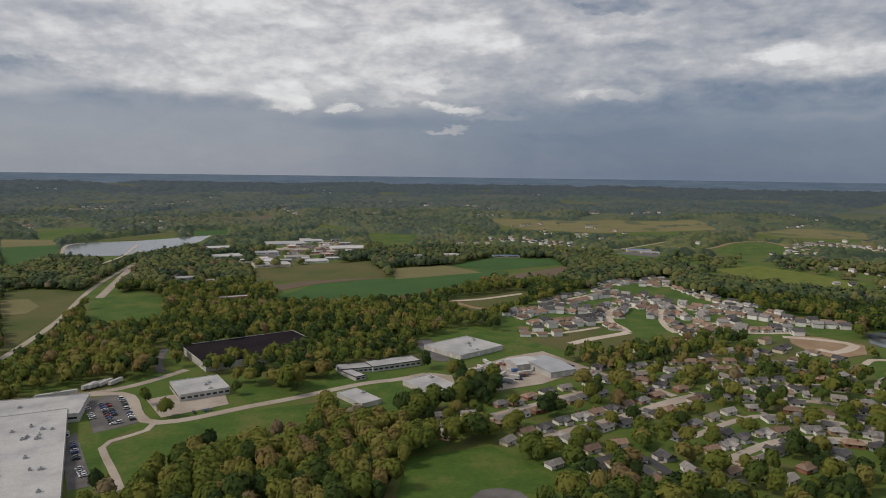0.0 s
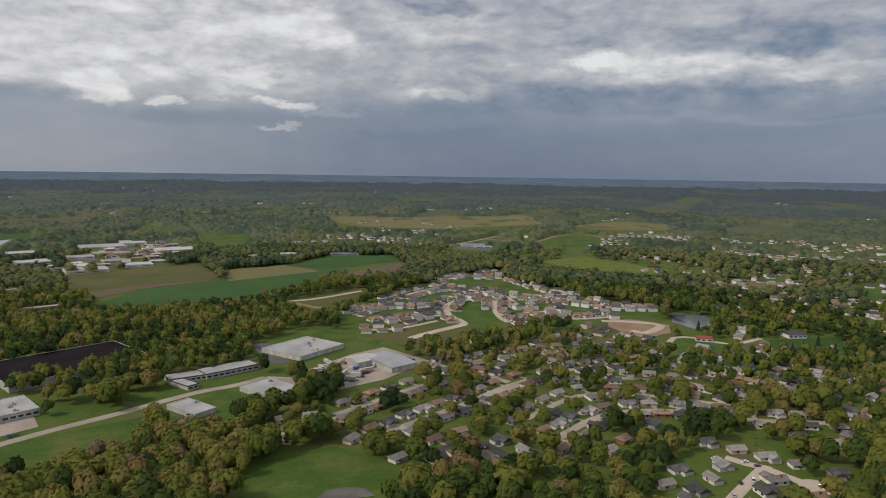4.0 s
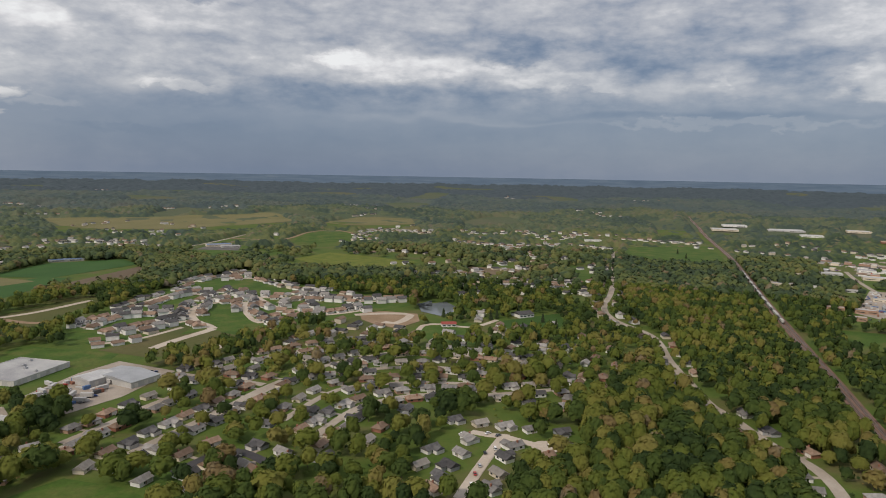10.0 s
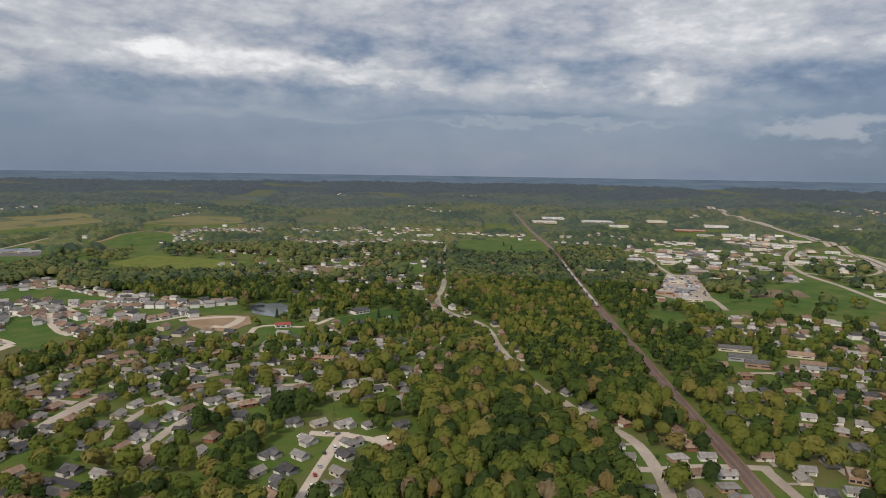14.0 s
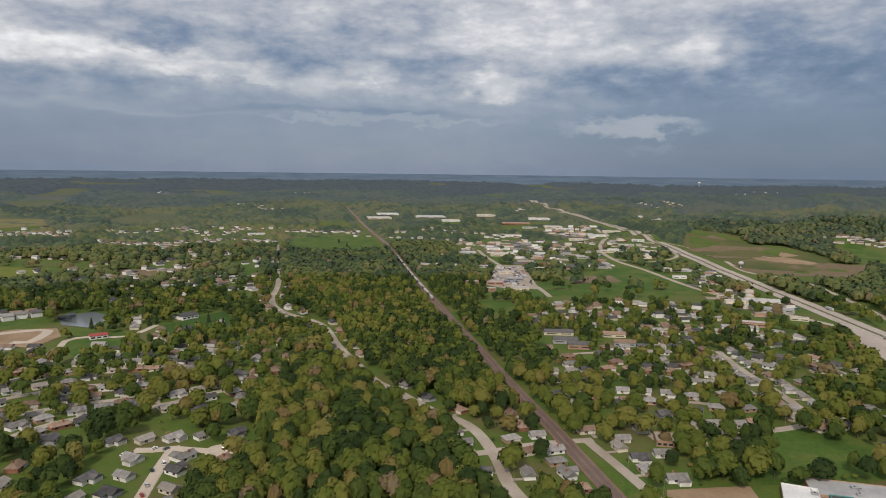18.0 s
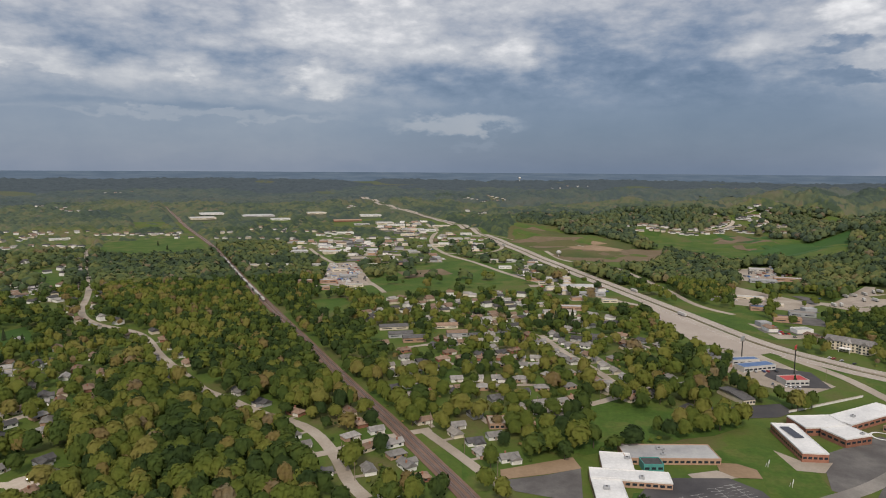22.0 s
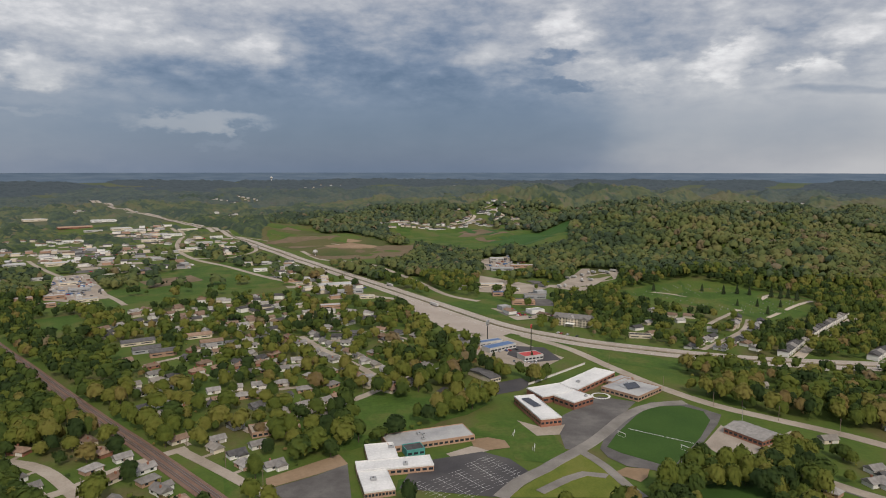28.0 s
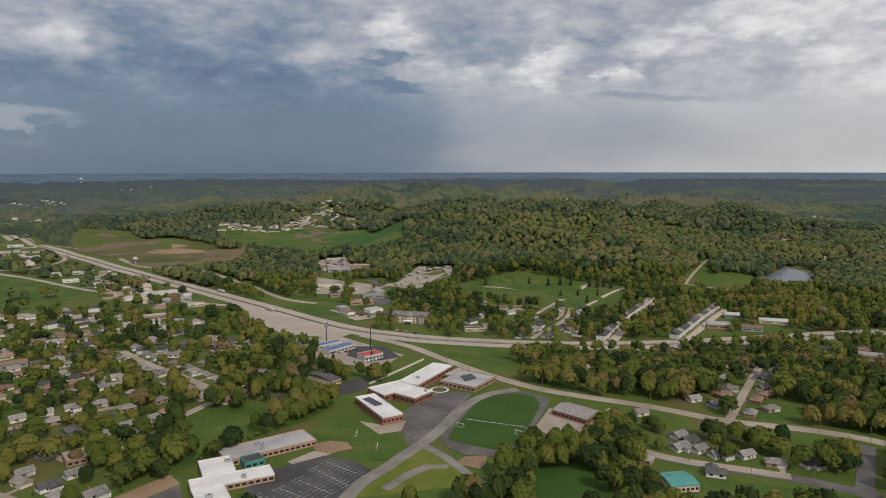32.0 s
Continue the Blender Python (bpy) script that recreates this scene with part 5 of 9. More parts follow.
patch("lawn", [(-200, 402.1), (-186.1, 440.1), (-131.3, 467.5), (-86.4, 486.6), (-83.6, 453), (-152.5, 404.8), (-166.4, 372.2), (-162.1, 338.3), (-175.7, 361.2)], M["lawn"], 0.12, "wide mown lawn beside the industrial drive", 0)
patch("lawn", [(-229.1, 421.4), (-195.5, 439.9), (-205.9, 410.8), (-175.2, 338.1), (-180.3, 336.8)], M["lawn"], 0.12, "mown lawn beside the factory car park", 0)
patch("lawn", [(-155.3, 515), (-136.6, 537.2), (-115, 502.5), (-135.1, 481.6)], M["lawn"], 0.12, "mown lawn behind the white hall", 0)
patch("lawn", [(-112.2, 530.5), (-71.9, 571.3), (-15.2, 556.5), (-13.4, 498.7), (-29.9, 456.4), (-51.8, 476.5), (-72.1, 503.7)], M["lawn"], 0.12, "mown lawns round the offices", 0)
patch("lawn", [(-82.4, 487.9), (-52.1, 478.9), (-26.3, 462.1), (-50.2, 461.5)], M["lawn"], 0.12, "mown strip beside the low white building", 0)
patch("lawn", [(-24.3, 672.2), (39.5, 744), (109.8, 666), (94.6, 639.2), (66.5, 632), (16.9, 597.2), (-14.6, 629)], M["lawn"], 0.12, "mown lawn round the big warehouse", 0)
patch("lawn", [(-15.3, 390.5), (37.2, 408.5), (64.2, 376.2), (72.3, 349.5), (28.6, 339.9), (-19.1, 339.2)], M["lawn"], 0.12, "open grass behind the houses", 0)
patch("lawn", [(73.5, 768.9), (145.7, 894.2), (294.9, 1082.3), (451.9, 1155), (421.7, 930.6), (529.7, 822.5), (468.3, 724.5), (368.1, 700), (250, 690.3), (137.3, 660.3), (101.6, 689.1)], M["lawn"], 0.12, "young lawns of the new housing estate", 0)
patch("lawn", [(95.7, 688.9), (198.1, 718.3), (256, 690.5), (272.7, 672.3), (178.9, 625.9), (127.8, 640.5)], M["olive"], 0.14, "rough grass at the edge of the new housing estate", 0)
patch("lawn", [(50.5, 825.8), (24.4, 907.8), (126.1, 981.2), (138.3, 949.2)], M["olive"], 0.14, "rough grass along a construction road", 0)
patch("dirt_lot", [(384, 713.2), (415.8, 709.4), (442.6, 674.3), (422.8, 638.7), (381.8, 621.2), (370.5, 649.5), (370.1, 680.8)], M["dirt"], 0.3, "graded dirt at the end of a new road", 0)
patch("lawn", [(392.5, 708.3), (407.7, 680.4), (338.2, 622.3), (342.4, 683.6)], M["olive"], 0.14, "rough grass beside the graded lot", 0)
patch("lawn", [(401.3, 615), (466.5, 602.4), (441.1, 530.7), (413.6, 514.9), (379.2, 554.6)], M["lawn"], 0.12, "green meadow beside a red-roofed barn", 0)
patch("lawn", [(508, 591.4), (596.2, 587.5), (556.1, 538.3), (504.5, 521.4), (481.5, 550.7)], M["turf"], 0.14, "deep green paddock among trees", 0)
patch("field", [(750.8, 982.2), (833.5, 896.7), (782.1, 835.5), (698.4, 907.9)], M["scrub"], 0.14, "brown wetland grass", 0)
patch("field", [(1306.5, 1062.8), (1501.9, 972.6), (1253.7, 770.5), (1150.2, 880.2), (1167.3, 964.8)], M["lawn"], 0.14, "green meadow beside the railway", 0)
patch("lawn", [(934.8, 895.2), (971.3, 865.8), (843.4, 752.8), (785.2, 753.4)], M["lawn"], 0.14, "green garden meadow", 0)
patch("lawn", [(806.4, 351.4), (834.5, 314.2), (774.2, 284), (745.5, 309.9)], M["lawn"], 0.14, "mown field behind a fence", 0)
patch("field", [(959.9, 334.1), (1176, 291.1), (1268.1, 220.8), (1162.1, 148.6), (1017.8, 63.9), (973.2, 172.5), (873.6, 295.6)], M["lawn"], 0.14, "open grass beside the outer road", 0)
patch("field", [(1067.2, 312), (1121.1, 247.7), (1068.1, 217.2), (1007.2, 275.9)], M["scrub"], 0.25, "brown bare patch in the grass", 0)
patch("lawn", [(441.9, 45.6), (495.7, -22.4), (482.4, -60.7), (469.2, -104.4), (447.1, -82), (409.1, -4.3), (426.4, 33.2)], M["lawn"], 0.14, "rough green field behind the school", 0)
patch("lawn", [(369.2, 69), (376.4, 60.5), (339.6, 48.2), (334.4, 62.1)], M["lawn"], 0.14, "grass verge beside the railway", 0)
patch("field", [(1501.3, 177.6), (1622.8, 81.4), (1486.6, -30.6), (1450.8, -151.1), (1308.6, -115.1), (1268.4, -24.8), (1283.1, 48.8), (1483.5, 136.3)], M["scrub"], 0.3, "brown brush slope beside the highway", 0)
patch("field", [(1717.9, -114.3), (1711.7, -275.8), (1533.5, -416.7), (1337.2, -436), (1306.2, -354.6), (1321, -266.6), (1544.7, -149.2)], M["lawn"], 0.3, "green farm fields below the hills", 0)
patch("field", [(1708.6, -289.3), (1641.4, -388.6), (1324.7, -419.7), (1445.9, -341.9)], M["crop"], 0.45, "deep green crop field in the valley", 0)
patch("lawn", [(735, -690), (748, -735), (742, -800), (722, -790), (700, -725), (707.3, -672)], M["lawn"], 0.2, "park lawn beside the pond", 0)
patch("lawn", [(834.3, -124.8), (883.5, -192), (795.8, -214.7), (734.5, -238.5), (726.7, -182.8), (770.4, -153.7)], M["lawn"], 0.2, "grass in the highway interchange", 0)
patch("lawn", [(675.6, -157.8), (635.4, -206.1), (589.4, -248.5), (533, -316), (501.2, -320.3), (520.3, -273.9), (560.3, -225)], M["lawn"], 0.14, "grass bank along the highway", 0)
patch("lawn", [(417.3, 65.1), (458.2, 39.2), (482.4, -4.9), (448.9, -72.4), (429.6, -54.7), (413.1, -25.6), (393.2, 6.3)], M["lawn"], 0.13, "grass around the school", 0)
patch("lawn", [(322.6, -185), (337.1, -233), (292.5, -221.1), (276.6, -205.8), (291, -170.5)], M["turf"], 0.14, "green clearing among trees", 0)
patch("lawn", [(370, -401.3), (334.6, -423.2), (316.3, -395.5), (337.7, -357.1)], M["lawn"], 0.14, "lawn before a brick house", 0)
patch("lawn", [(285.1, -257.5), (248.8, -301.7), (229.9, -319.8), (261, -243.9)], M["lawn"], 0.14, "lawn beside the old main street", 0)
patch("lawn", [(211.9, 764.1), (233, 808.5), (255.7, 818.2), (251.6, 750.1), (247.5, 703.4), (226.7, 677.6), (214, 699.4), (216.6, 743.8)], M["lawn"], 0.15, "open green between the new houses", 0, block=True)
patch("lawn", [(120.8, 684.1), (166.1, 743.4), (197.1, 762.5), (195, 738.7), (172.8, 709.2), (137.6, 680.1)], M["olive"], 0.15, "rough green beside the new cul-de-sac", 0, block=True)
patch("car_park", [(18.9, 337.3), (26.2, 348.8), (37.2, 351.6), (47.5, 347.8), (52.2, 337.7)], M["asphalt"], 0.2, "dark round asphalt pad in the grass", 0, category='pavement')

# water
patch("water", [(-833.5, 1518.1), (-793, 1557.7), (-704.1, 1606.4), (-579.2, 1755.8), (-560, 1614.9), (-574.7, 1462.5), (-618.6, 1337.6), (-680.9, 1313.6), (-741.5, 1344.5)], M["water"], 0.5, "grey lake behind an earth bank", 0, category='lake')
patch("water", [(474.7, 724.8), (506.6, 736.9), (468.6, 680), (462.6, 691.6)], M["water"], 0.4, "small grey pond", 0, category='pond')
patch("water", [(474.7, 721.4), (517.8, 718.6), (504.7, 669.8), (459.8, 649.3), (454.1, 683.5)], M["water"], 0.4, "small grey pond behind houses", 0, category='pond')
patch("water", [(732.2, -798.4), (757.6, -865.6), (792, -948.3), (717.5, -895.2), (697.4, -865), (700, -812.4)], M["water"], 0.4, "park pond below wooded hills", 0, category='pond')

ribbon("road", [(-597.9, 1198.4), (-607.7, 1285.5), (-616.6, 1338), (-672, 1529.3)], 5, M["newconcrete"], 0.9, "pale causeway across the lake", clear=0, category="causeway")
ribbon("bank", [(-736.8, 1335.8), (-804.3, 1468.6), (-815.1, 1521.1), (-800.1, 1546.1)], 7, M["concrete"], 0.8, "pale earth bank of the lake", clear=0, category="bank")
ribbon("verge", [(-444.4, 889.8), (-482.9, 1018.5), (-538.5, 1204.1)], 11, M["gravel"], 0.22, "bare tan strip beside the lake road", clear=1, category="ground")

# car parks and yards
patch("car_park", [(-258.8, 488.3), (-237.7, 503.1), (-198.4, 443.9), (-219.3, 423.5)], M["asphalt"], 0.2, "worn asphalt car park", 0, block=True, category='car park')
patch("car_park", [(-237.7, 419.3), (-230.6, 424.2), (-183, 350.8), (-193.6, 344.2)], M["asphalt"], 0.2, "asphalt strip beside the factory", 0, block=True, category='car park')
patch("car_park", [(-213.5, 489.5), (-200.1, 500.2), (-164, 514.7), (-149.5, 481.3), (-187.4, 452.7)], M["gravel"], 0.2, "gravel yard before the white hall", 0, block=True, category='yard')
patch("yard", [(27.2, 574.5), (70.4, 618.1), (105.7, 639.7), (139.5, 583.3), (89.4, 536.4), (50.7, 518), (33.8, 534.8)], M["gravel"], 0.2, "depot yard crowded with vehicles", 0, block=True, category='yard')
patch("yard", [(-21.5, 672.3), (-4.4, 684.8), (17, 600.9), (1.5, 600.4)], M["asphalt"], 0.2, "asphalt apron of the warehouse", 0, block=True, category='yard')
patch("yard", [(-19.5, 545.4), (-3.3, 565.1), (15.9, 557.5), (19.5, 519.9), (-2.8, 505.6)], M["concrete"], 0.2, "concrete apron of the factory", 0, block=True, category='yard')
patch("yard", [(928.2, 388.9), (1135.4, 458.7), (1160.8, 416.8), (966.9, 323.8), (935.8, 308.9), (912.5, 348.4)], M["gravel"], 0.2, "crowded builders yard", 0, block=True, category='yard')
patch("yard", [(1042.7, -209.5), (963.5, -260.6), (878.5, -318.9), (963.7, -406.3), (1032.3, -374.9), (935.5, -304.3), (883.1, -238.6), (910.2, -182.3)], M["concrete"], 0.2, "shops' car parks beyond the highway", 0, block=True, category='yard')
patch("yard", [(862, -212), (842, -262), (800, -262), (812, -214)], M["asphalt"], 0.2, "hotel car park", 0, block=True, category='yard')

# railway
RAILWAY = [(2099, 1452.5), (1454, 909.2), (1140, 668), (915, 503), (699.3, 340.5), (612.1, 273.5), (536.4, 216.4), (467.5, 163.4), (425, 129.5), (398.5, 109.5), (371.5, 89), (342.1, 66.6), (322, 52)]
ribbon("railway", RAILWAY, 11, M["ballast"], 0.5, "rusty double-track railway ballast", clear=0.5, category='railway', low=False)
for k in (0.985, 0.97):
    mark_line([(x * k, y * k) for x, y in RAILWAY[3:]], 6, block=False)
for k in (0.99, 0.98, 0.97, 0.96, 0.95, 0.94):
    mark_line([(x * k, y * k) for x, y in RAILWAY[:5]], 5, block=False)
ribbon("rail", RAILWAY, 0.22, M["steel"], 0.85, "steel rail of the track", clear=0, category='railway', shift=-3.0, mark=False)
ribbon("rail", RAILWAY, 0.22, M["steel"], 0.85, "steel rail of the track", clear=0, category='railway', shift=-1.55, mark=False)
ribbon("rail", RAILWAY, 0.22, M["steel"], 0.85, "steel rail of the track", clear=0, category='railway', shift=1.55, mark=False)
ribbon("rail", RAILWAY, 0.22, M["steel"], 0.85, "steel rail of the track", clear=0, category='railway', shift=3.0, mark=False)

# highway and its outer roads
HIGHWAY = [(2988.9, 1100.5), (2329.1, 705.8), (2156.9, 537.2), (1874.9, 373.5), (1518.3, 209.1), (1293.4, 94), (1093, 3.7), (963, -53.3), (829.6, -110.5), (705.2, -164.8), (646.4, -209.7), (605.2, -255.2), (547.4, -349.5), (510.7, -454.7), (494.8, -532.8), (483.6, -589.1), (474.6, -642.4), (466.2, -688.4)]
ribbon("road", HIGHWAY, 11.5, M["highway"], 0.5, "pale concrete carriageway of the highway", shift=8.6)
ribbon("road", HIGHWAY, 11.5, M["highway"], 0.5, "pale concrete carriageway of the highway", shift=-8.6)
ribbon("median", HIGHWAY, 5.0, M["olive"], 0.4, "grassy median of the highway", mark=False)
patch("road", [(893.6, -76.6), (824.2, -123.2), (683.3, -184), (659.4, -153.9), (698.1, -103.6), (794.9, -80.1)], M["highway"], 0.36, "broad concrete apron beside the highway", 0, category='road', block=True)
ribbon("road", [(1623.7, 243.6), (1498.9, 137.6), (1283.1, 48.8), (1251.3, 3.1), (1190.3, -49.5), (1017.8, -104.1), (896.7, -134.5), (844.8, -168.9)], 8, M["concrete"], 0.3, "pale outer road along the highway")
ribbon("road", [(1889.9, 461.9), (1693.9, 383.9), (1500.6, 356.7), (1334.3, 295.6), (1210.9, 205.5), (1077.8, 119.8), (979.1, 38.2), (902.5, -33.7), (861.4, -82.4)], 9, M["concrete"], 0.3, "pale outer road by the shops")
ribbon("road", [(1530.4, 235.8), (1428.9, 184.3), (1359, 191.7), (1319.2, 230), (1321.3, 286.9)], 7, M["concrete"], 0.34, "curving highway ramp")
ribbon("road", [(1335.7, 582.1), (1214.2, 505.1), (963.2, 326.1), (881.9, 275.3)], 7, M["concrete"], 0.3, "pale side street to the yards")
ribbon("road", [(335.5, -248.5), (299.8, -270.4), (277.5, -291.2), (253.7, -315.8), (222.4, -338.2)], 9, M["asphalt"], 0.3, "brown-grey old street")
ribbon("road", [(271.8, -392.3), (226.6, -327.9)], 9, M["asphalt"], 0.28, "brown-grey side street")

# town streets
ribbon("road", [(-386.5, 592.5), (-421.2, 745.7), (-490.8, 966.2), (-550.5, 1240.8)], 6.5, M["concrete"], 0.3, "pale gravel road running to the lake")
ribbon("road", [(-5.7, 561.7), (-28.9, 545.1), (-57.8, 532.1), (-105.1, 496.2), (-137.2, 474.4), (-169, 449.9), (-189.7, 444.1), (-205.2, 457.8), (-223, 489.3), (-237.7, 503.1), (-263.2, 498.5)], 7.5, M["concrete"], 0.3, "pale concrete industrial drive")
ribbon("road", [(-188.1, 442.1), (-188.5, 428), (-203.7, 409.9), (-203, 401.2), (-191, 383.3), (-175.7, 361.2), (-161.2, 338.3)], 4, M["concrete"], 0.28, "narrow concrete drive curving over the lawn")
ribbon("road", [(-299.3, 494.9), (-264.5, 501.1), (-236.1, 524), (-211.5, 566.7)], 7, M["gravel"], 0.25, "gravel lane with trailers")
ribbon("road", [(-229.7, 557.9), (-245.8, 591.9), (-256.7, 634.5)], 7, M["asphalt"], 0.25, "asphalt drive to the dark-roofed hall")
street("the townhouse lane", [(545.9, -404.2), (609.9, -477.6), (675.1, -566.8)], 9, kinds=TOWNS, mat='newconcrete', label='pale concrete townhouse lane', spacing=11.6, setback=6.5, sides=(1,), cars=0.3, skip=0.0)
street("the townhouse lane", [(514.8, -466.2), (565.8, -541.6), (592.0, -582.0), (612.2, -615.2)], 7, kinds=TOWNS, mat='newconcrete', label='pale concrete townhouse lane', spacing=11.6, setback=8.5, sides=(1,), cars=0.3, skip=0.0)
street("the estate's cul-de-sac", [(138.9, 669.5), (157, 684.5), (174.6, 696.8), (202.5, 714.5), (212.2, 721.9)], 10, homes=False, mat='newconcrete', label='pale new concrete cul-de-sac')
street("the estate street", [(212.2, 721.9), (211.9, 741.1), (206.9, 768), (211.7, 806.4), (225.5, 841.6), (261.4, 886.8), (281.9, 909.1), (306.5, 936.4)], 10, kinds=TALLS, spacing=15.5, setback=8, cars=0.1, mat='newconcrete', label='pale new concrete estate street')
street("the estate street", [(217.4, 817.1), (164.9, 835.1), (128.5, 829.7), (96.2, 794.8)], 6.5, kinds=TALLS, spacing=15.5, setback=8, cars=0.1, mat='newconcrete', label='pale new concrete estate street')
street("the estate street", [(116.2, 747.5), (150.7, 760.6), (199.8, 774.8)], 6.5, kinds=TALLS, spacing=15.5, setback=8, cars=0.1, mat='newconcrete', label='pale new concrete estate street')
street("the estate street", [(250.8, 861.3), (313.6, 872.2), (376.5, 828.5), (421.7, 779), (476.1, 757.9)], 6.5, kinds=TALLS, spacing=15.5, setback=8, cars=0.1, mat='newconcrete', label='pale new concrete estate street')
street("the estate street", [(292.1, 852.4), (268.6, 778), (267, 721.3), (312.8, 742.2), (349.4, 724.8), (394.2, 726.7)], 6.5, kinds=TALLS, spacing=15.5, setback=8, cars=0.1, mat='newconcrete', label='pale new concrete estate street')
street("the estate street", [(176.5, 896), (233.4, 941.5), (275.9, 922.3)], 6.5, kinds=TALLS, spacing=15.5, setback=8, cars=0.1, mat='newconcrete', label='pale new concrete estate street')
street("the estate street", [(317.7, 883.9), (314.9, 780.2), (353.3, 775.9)], 6.5, kinds=TALLS, spacing=15.5, setback=8, cars=0.1, mat='newconcrete', label='pale new concrete estate street')
street("the estate street", [(329.6, 1045.4), (374.7, 1021.9), (389, 928.8), (417.3, 870.1)], 6.5, kinds=TALLS, spacing=15.5, setback=8, cars=0.1, mat='newconcrete', label='pale new concrete estate street')
street("the estate street", [(325.8, 825.9), (386.7, 868.5), (420.7, 817.2)], 5.5, kinds=TALLS, spacing=15.5, setback=8, cars=0.1, mat='newconcrete', label='pale new concrete estate street')
street("the estate street", [(99.1, 714.1), (136, 715.7), (186, 744.9)], 5.5, kinds=TALLS, spacing=15.5, setback=8, cars=0.1, mat='newconcrete', label='pale new concrete estate street')
street("the estate street", [(142.6, 874.4), (199, 930.7), (261.8, 989.7)], 5.5, kinds=TALLS, spacing=15.5, setback=8, cars=0.1, mat='newconcrete', label='pale new concrete estate street')
street("the estate street", [(250.8, 1013.9), (310.4, 1071.8), (381.9, 1094.1)], 5.5, kinds=TALLS, spacing=15.5, setback=8, cars=0.1, mat='newconcrete', label='pale new concrete estate street')
ribbon("road", [(177.8, 631.9), (245.8, 678.2), (266, 693.4)], 9, M["newconcrete"], 0.3, "new gravel road on graded soil")
ribbon("road", [(375.1, 707.8), (408.6, 696.7), (431.8, 673.9), (395.4, 644), (384.6, 656.5)], 10, M["newconcrete"], 0.45, "pale new cul-de-sac on graded soil")
ribbon("road", [(21.8, 895.4), (63.1, 910.1), (127.2, 957.7)], 8, M["newconcrete"], 0.3, "construction road through rough grass")
ribbon("road", [(21.8, 895.4), (52, 850.7), (73.2, 844.6)], 8, M["dirt"], 0.3, "dirt construction track")
ribbon("road", [(338.7, 1604), (403.7, 1540.4), (600.5, 1735)], 7, M["concrete"], 0.3, "far country road")
ribbon("road", [(535.1, 1667.2), (613.6, 1577.2), (666.9, 1602.9), (769.2, 1717.4), (856.3, 1746.9), (867.3, 1637.1)], 9, M["dirt"], 0.5, "curved dirt road of a new estate")
street("the old street", [(138.3, 578), (160.4, 541.5), (178.3, 524.4), (188.5, 508.1)], 6.5)
street("the old street", [(41.7, 462.6), (72.7, 483.3), (102.1, 505.7), (132.6, 523.1)], 6.5)
street("the old street", [(56.6, 407.1), (71.4, 422), (110.5, 447.8), (139.1, 466), (177.3, 494.7), (205.2, 511.2)], 6.5)
street("the old street", [(173.6, 570.7), (218.5, 585.9), (271.6, 591.2), (319.1, 583.9)], 6.5)
street("the old street", [(12.9, 431.4), (-2.2, 441.1), (36.9, 452.5)], 5.5)
street("the dark street", [(88.7, 382.8), (119.6, 397.2), (131, 389.2), (139, 359.4)], 6.5, mat='blacktop', label='dark asphalt residential street')
ribbon("road", [(204.9, 270), (225.2, 284.9), (251.1, 303), (277.3, 320.4)], 6.5, M["newconcrete"], 0.3, "pale concrete court")
ribbon("road", [(267.2, 340.3), (273.3, 330), (282.9, 319.5)], 6.5, M["newconcrete"], 0.32, "pale concrete court")
ribbon("road", [(280.6, 321.4), (285.6, 306.1), (289.4, 296.9)], 6.5, M["newconcrete"], 0.34, "pale concrete court")
disc("turning_place", 291.3, 294.2, 9.5, 0.36, "round concrete turning place of the court")
court_house(268.1, 360.9, -2, 0)
court_house(279.4, 345.9, -7, 1)
court_house(290.1, 333, -7, 2)
court_house(300.8, 318.7, -12, 3)
court_house(315.2, 304.1, -17, 4)
court_house(303.7, 280.3, -72, 5)
court_house(278.6, 282.1, 173, 6)
court_house(272.9, 303.8, 178, 7)
court_house(256.9, 293.9, 88, 8)
court_house(239.8, 279.1, 88, 9)
court_house(257.2, 328.7, -87, 10)
court_house(239.1, 313.2, -87, 11)
court_house(222.9, 303.1, -87, 12)
court_house(210.3, 293.8, -87, 13)
court_house(198, 284.2, -87, 14)
court_house(224, 267.1, 88, 15)
court_house(226.9, 328.9, 8, 16)
court_house(208.4, 313.4, 8, 17)
park(252.5, 307.4, 60)
park(238.5, 294.9, 60)
park(229.5, 287.8, 60)
park(261.6, 308.6, 60)
park(219.8, 278.6, 60)
park(273.9, 330.8, 0)
park(277.2, 324.3, 0)
park(259.1, 339.4, 0)
park(294.8, 294.8, 30)
street("the old street", [(243.1, 528.8), (279.5, 535.5), (339.9, 535.1), (380.9, 490.8), (413.3, 448)], 6.5)
street("the old street", [(167.3, 483.8), (220.3, 512.2), (273.8, 503.6), (328.4, 479.6), (360.1, 439.7)], 6.5)
street("the old street", [(179.5, 390.7), (229.6, 422.1), (278.2, 421.1), (322.4, 393), (377.1, 374.7)], 6.5)
street("the old street", [(170.7, 426.2), (233.2, 465.7), (287.4, 452), (332.4, 420)], 5.5, spacing=20)
street("the hill road", [(1199.8, 1021.6), (902.9, 764.9), (772.6, 657.5), (672.1, 582.4), (625.1, 523.8), (595.2, 447.3), (525.8, 373.7), (479.4, 318.5), (451.6, 284.6), (437.7, 256.2), (418, 221.7), (399.8, 178.3), (365.1, 146), (333, 124.7), (316.8, 109.1)], 7.5, mat='concrete', label='pale winding hill road', spacing=34, skip=0.3)
street("the crossing street", [(358.2, 159.7), (369, 147.5), (389.4, 130.7), (407.2, 109.7), (415.4, 98.7)], 6.5)
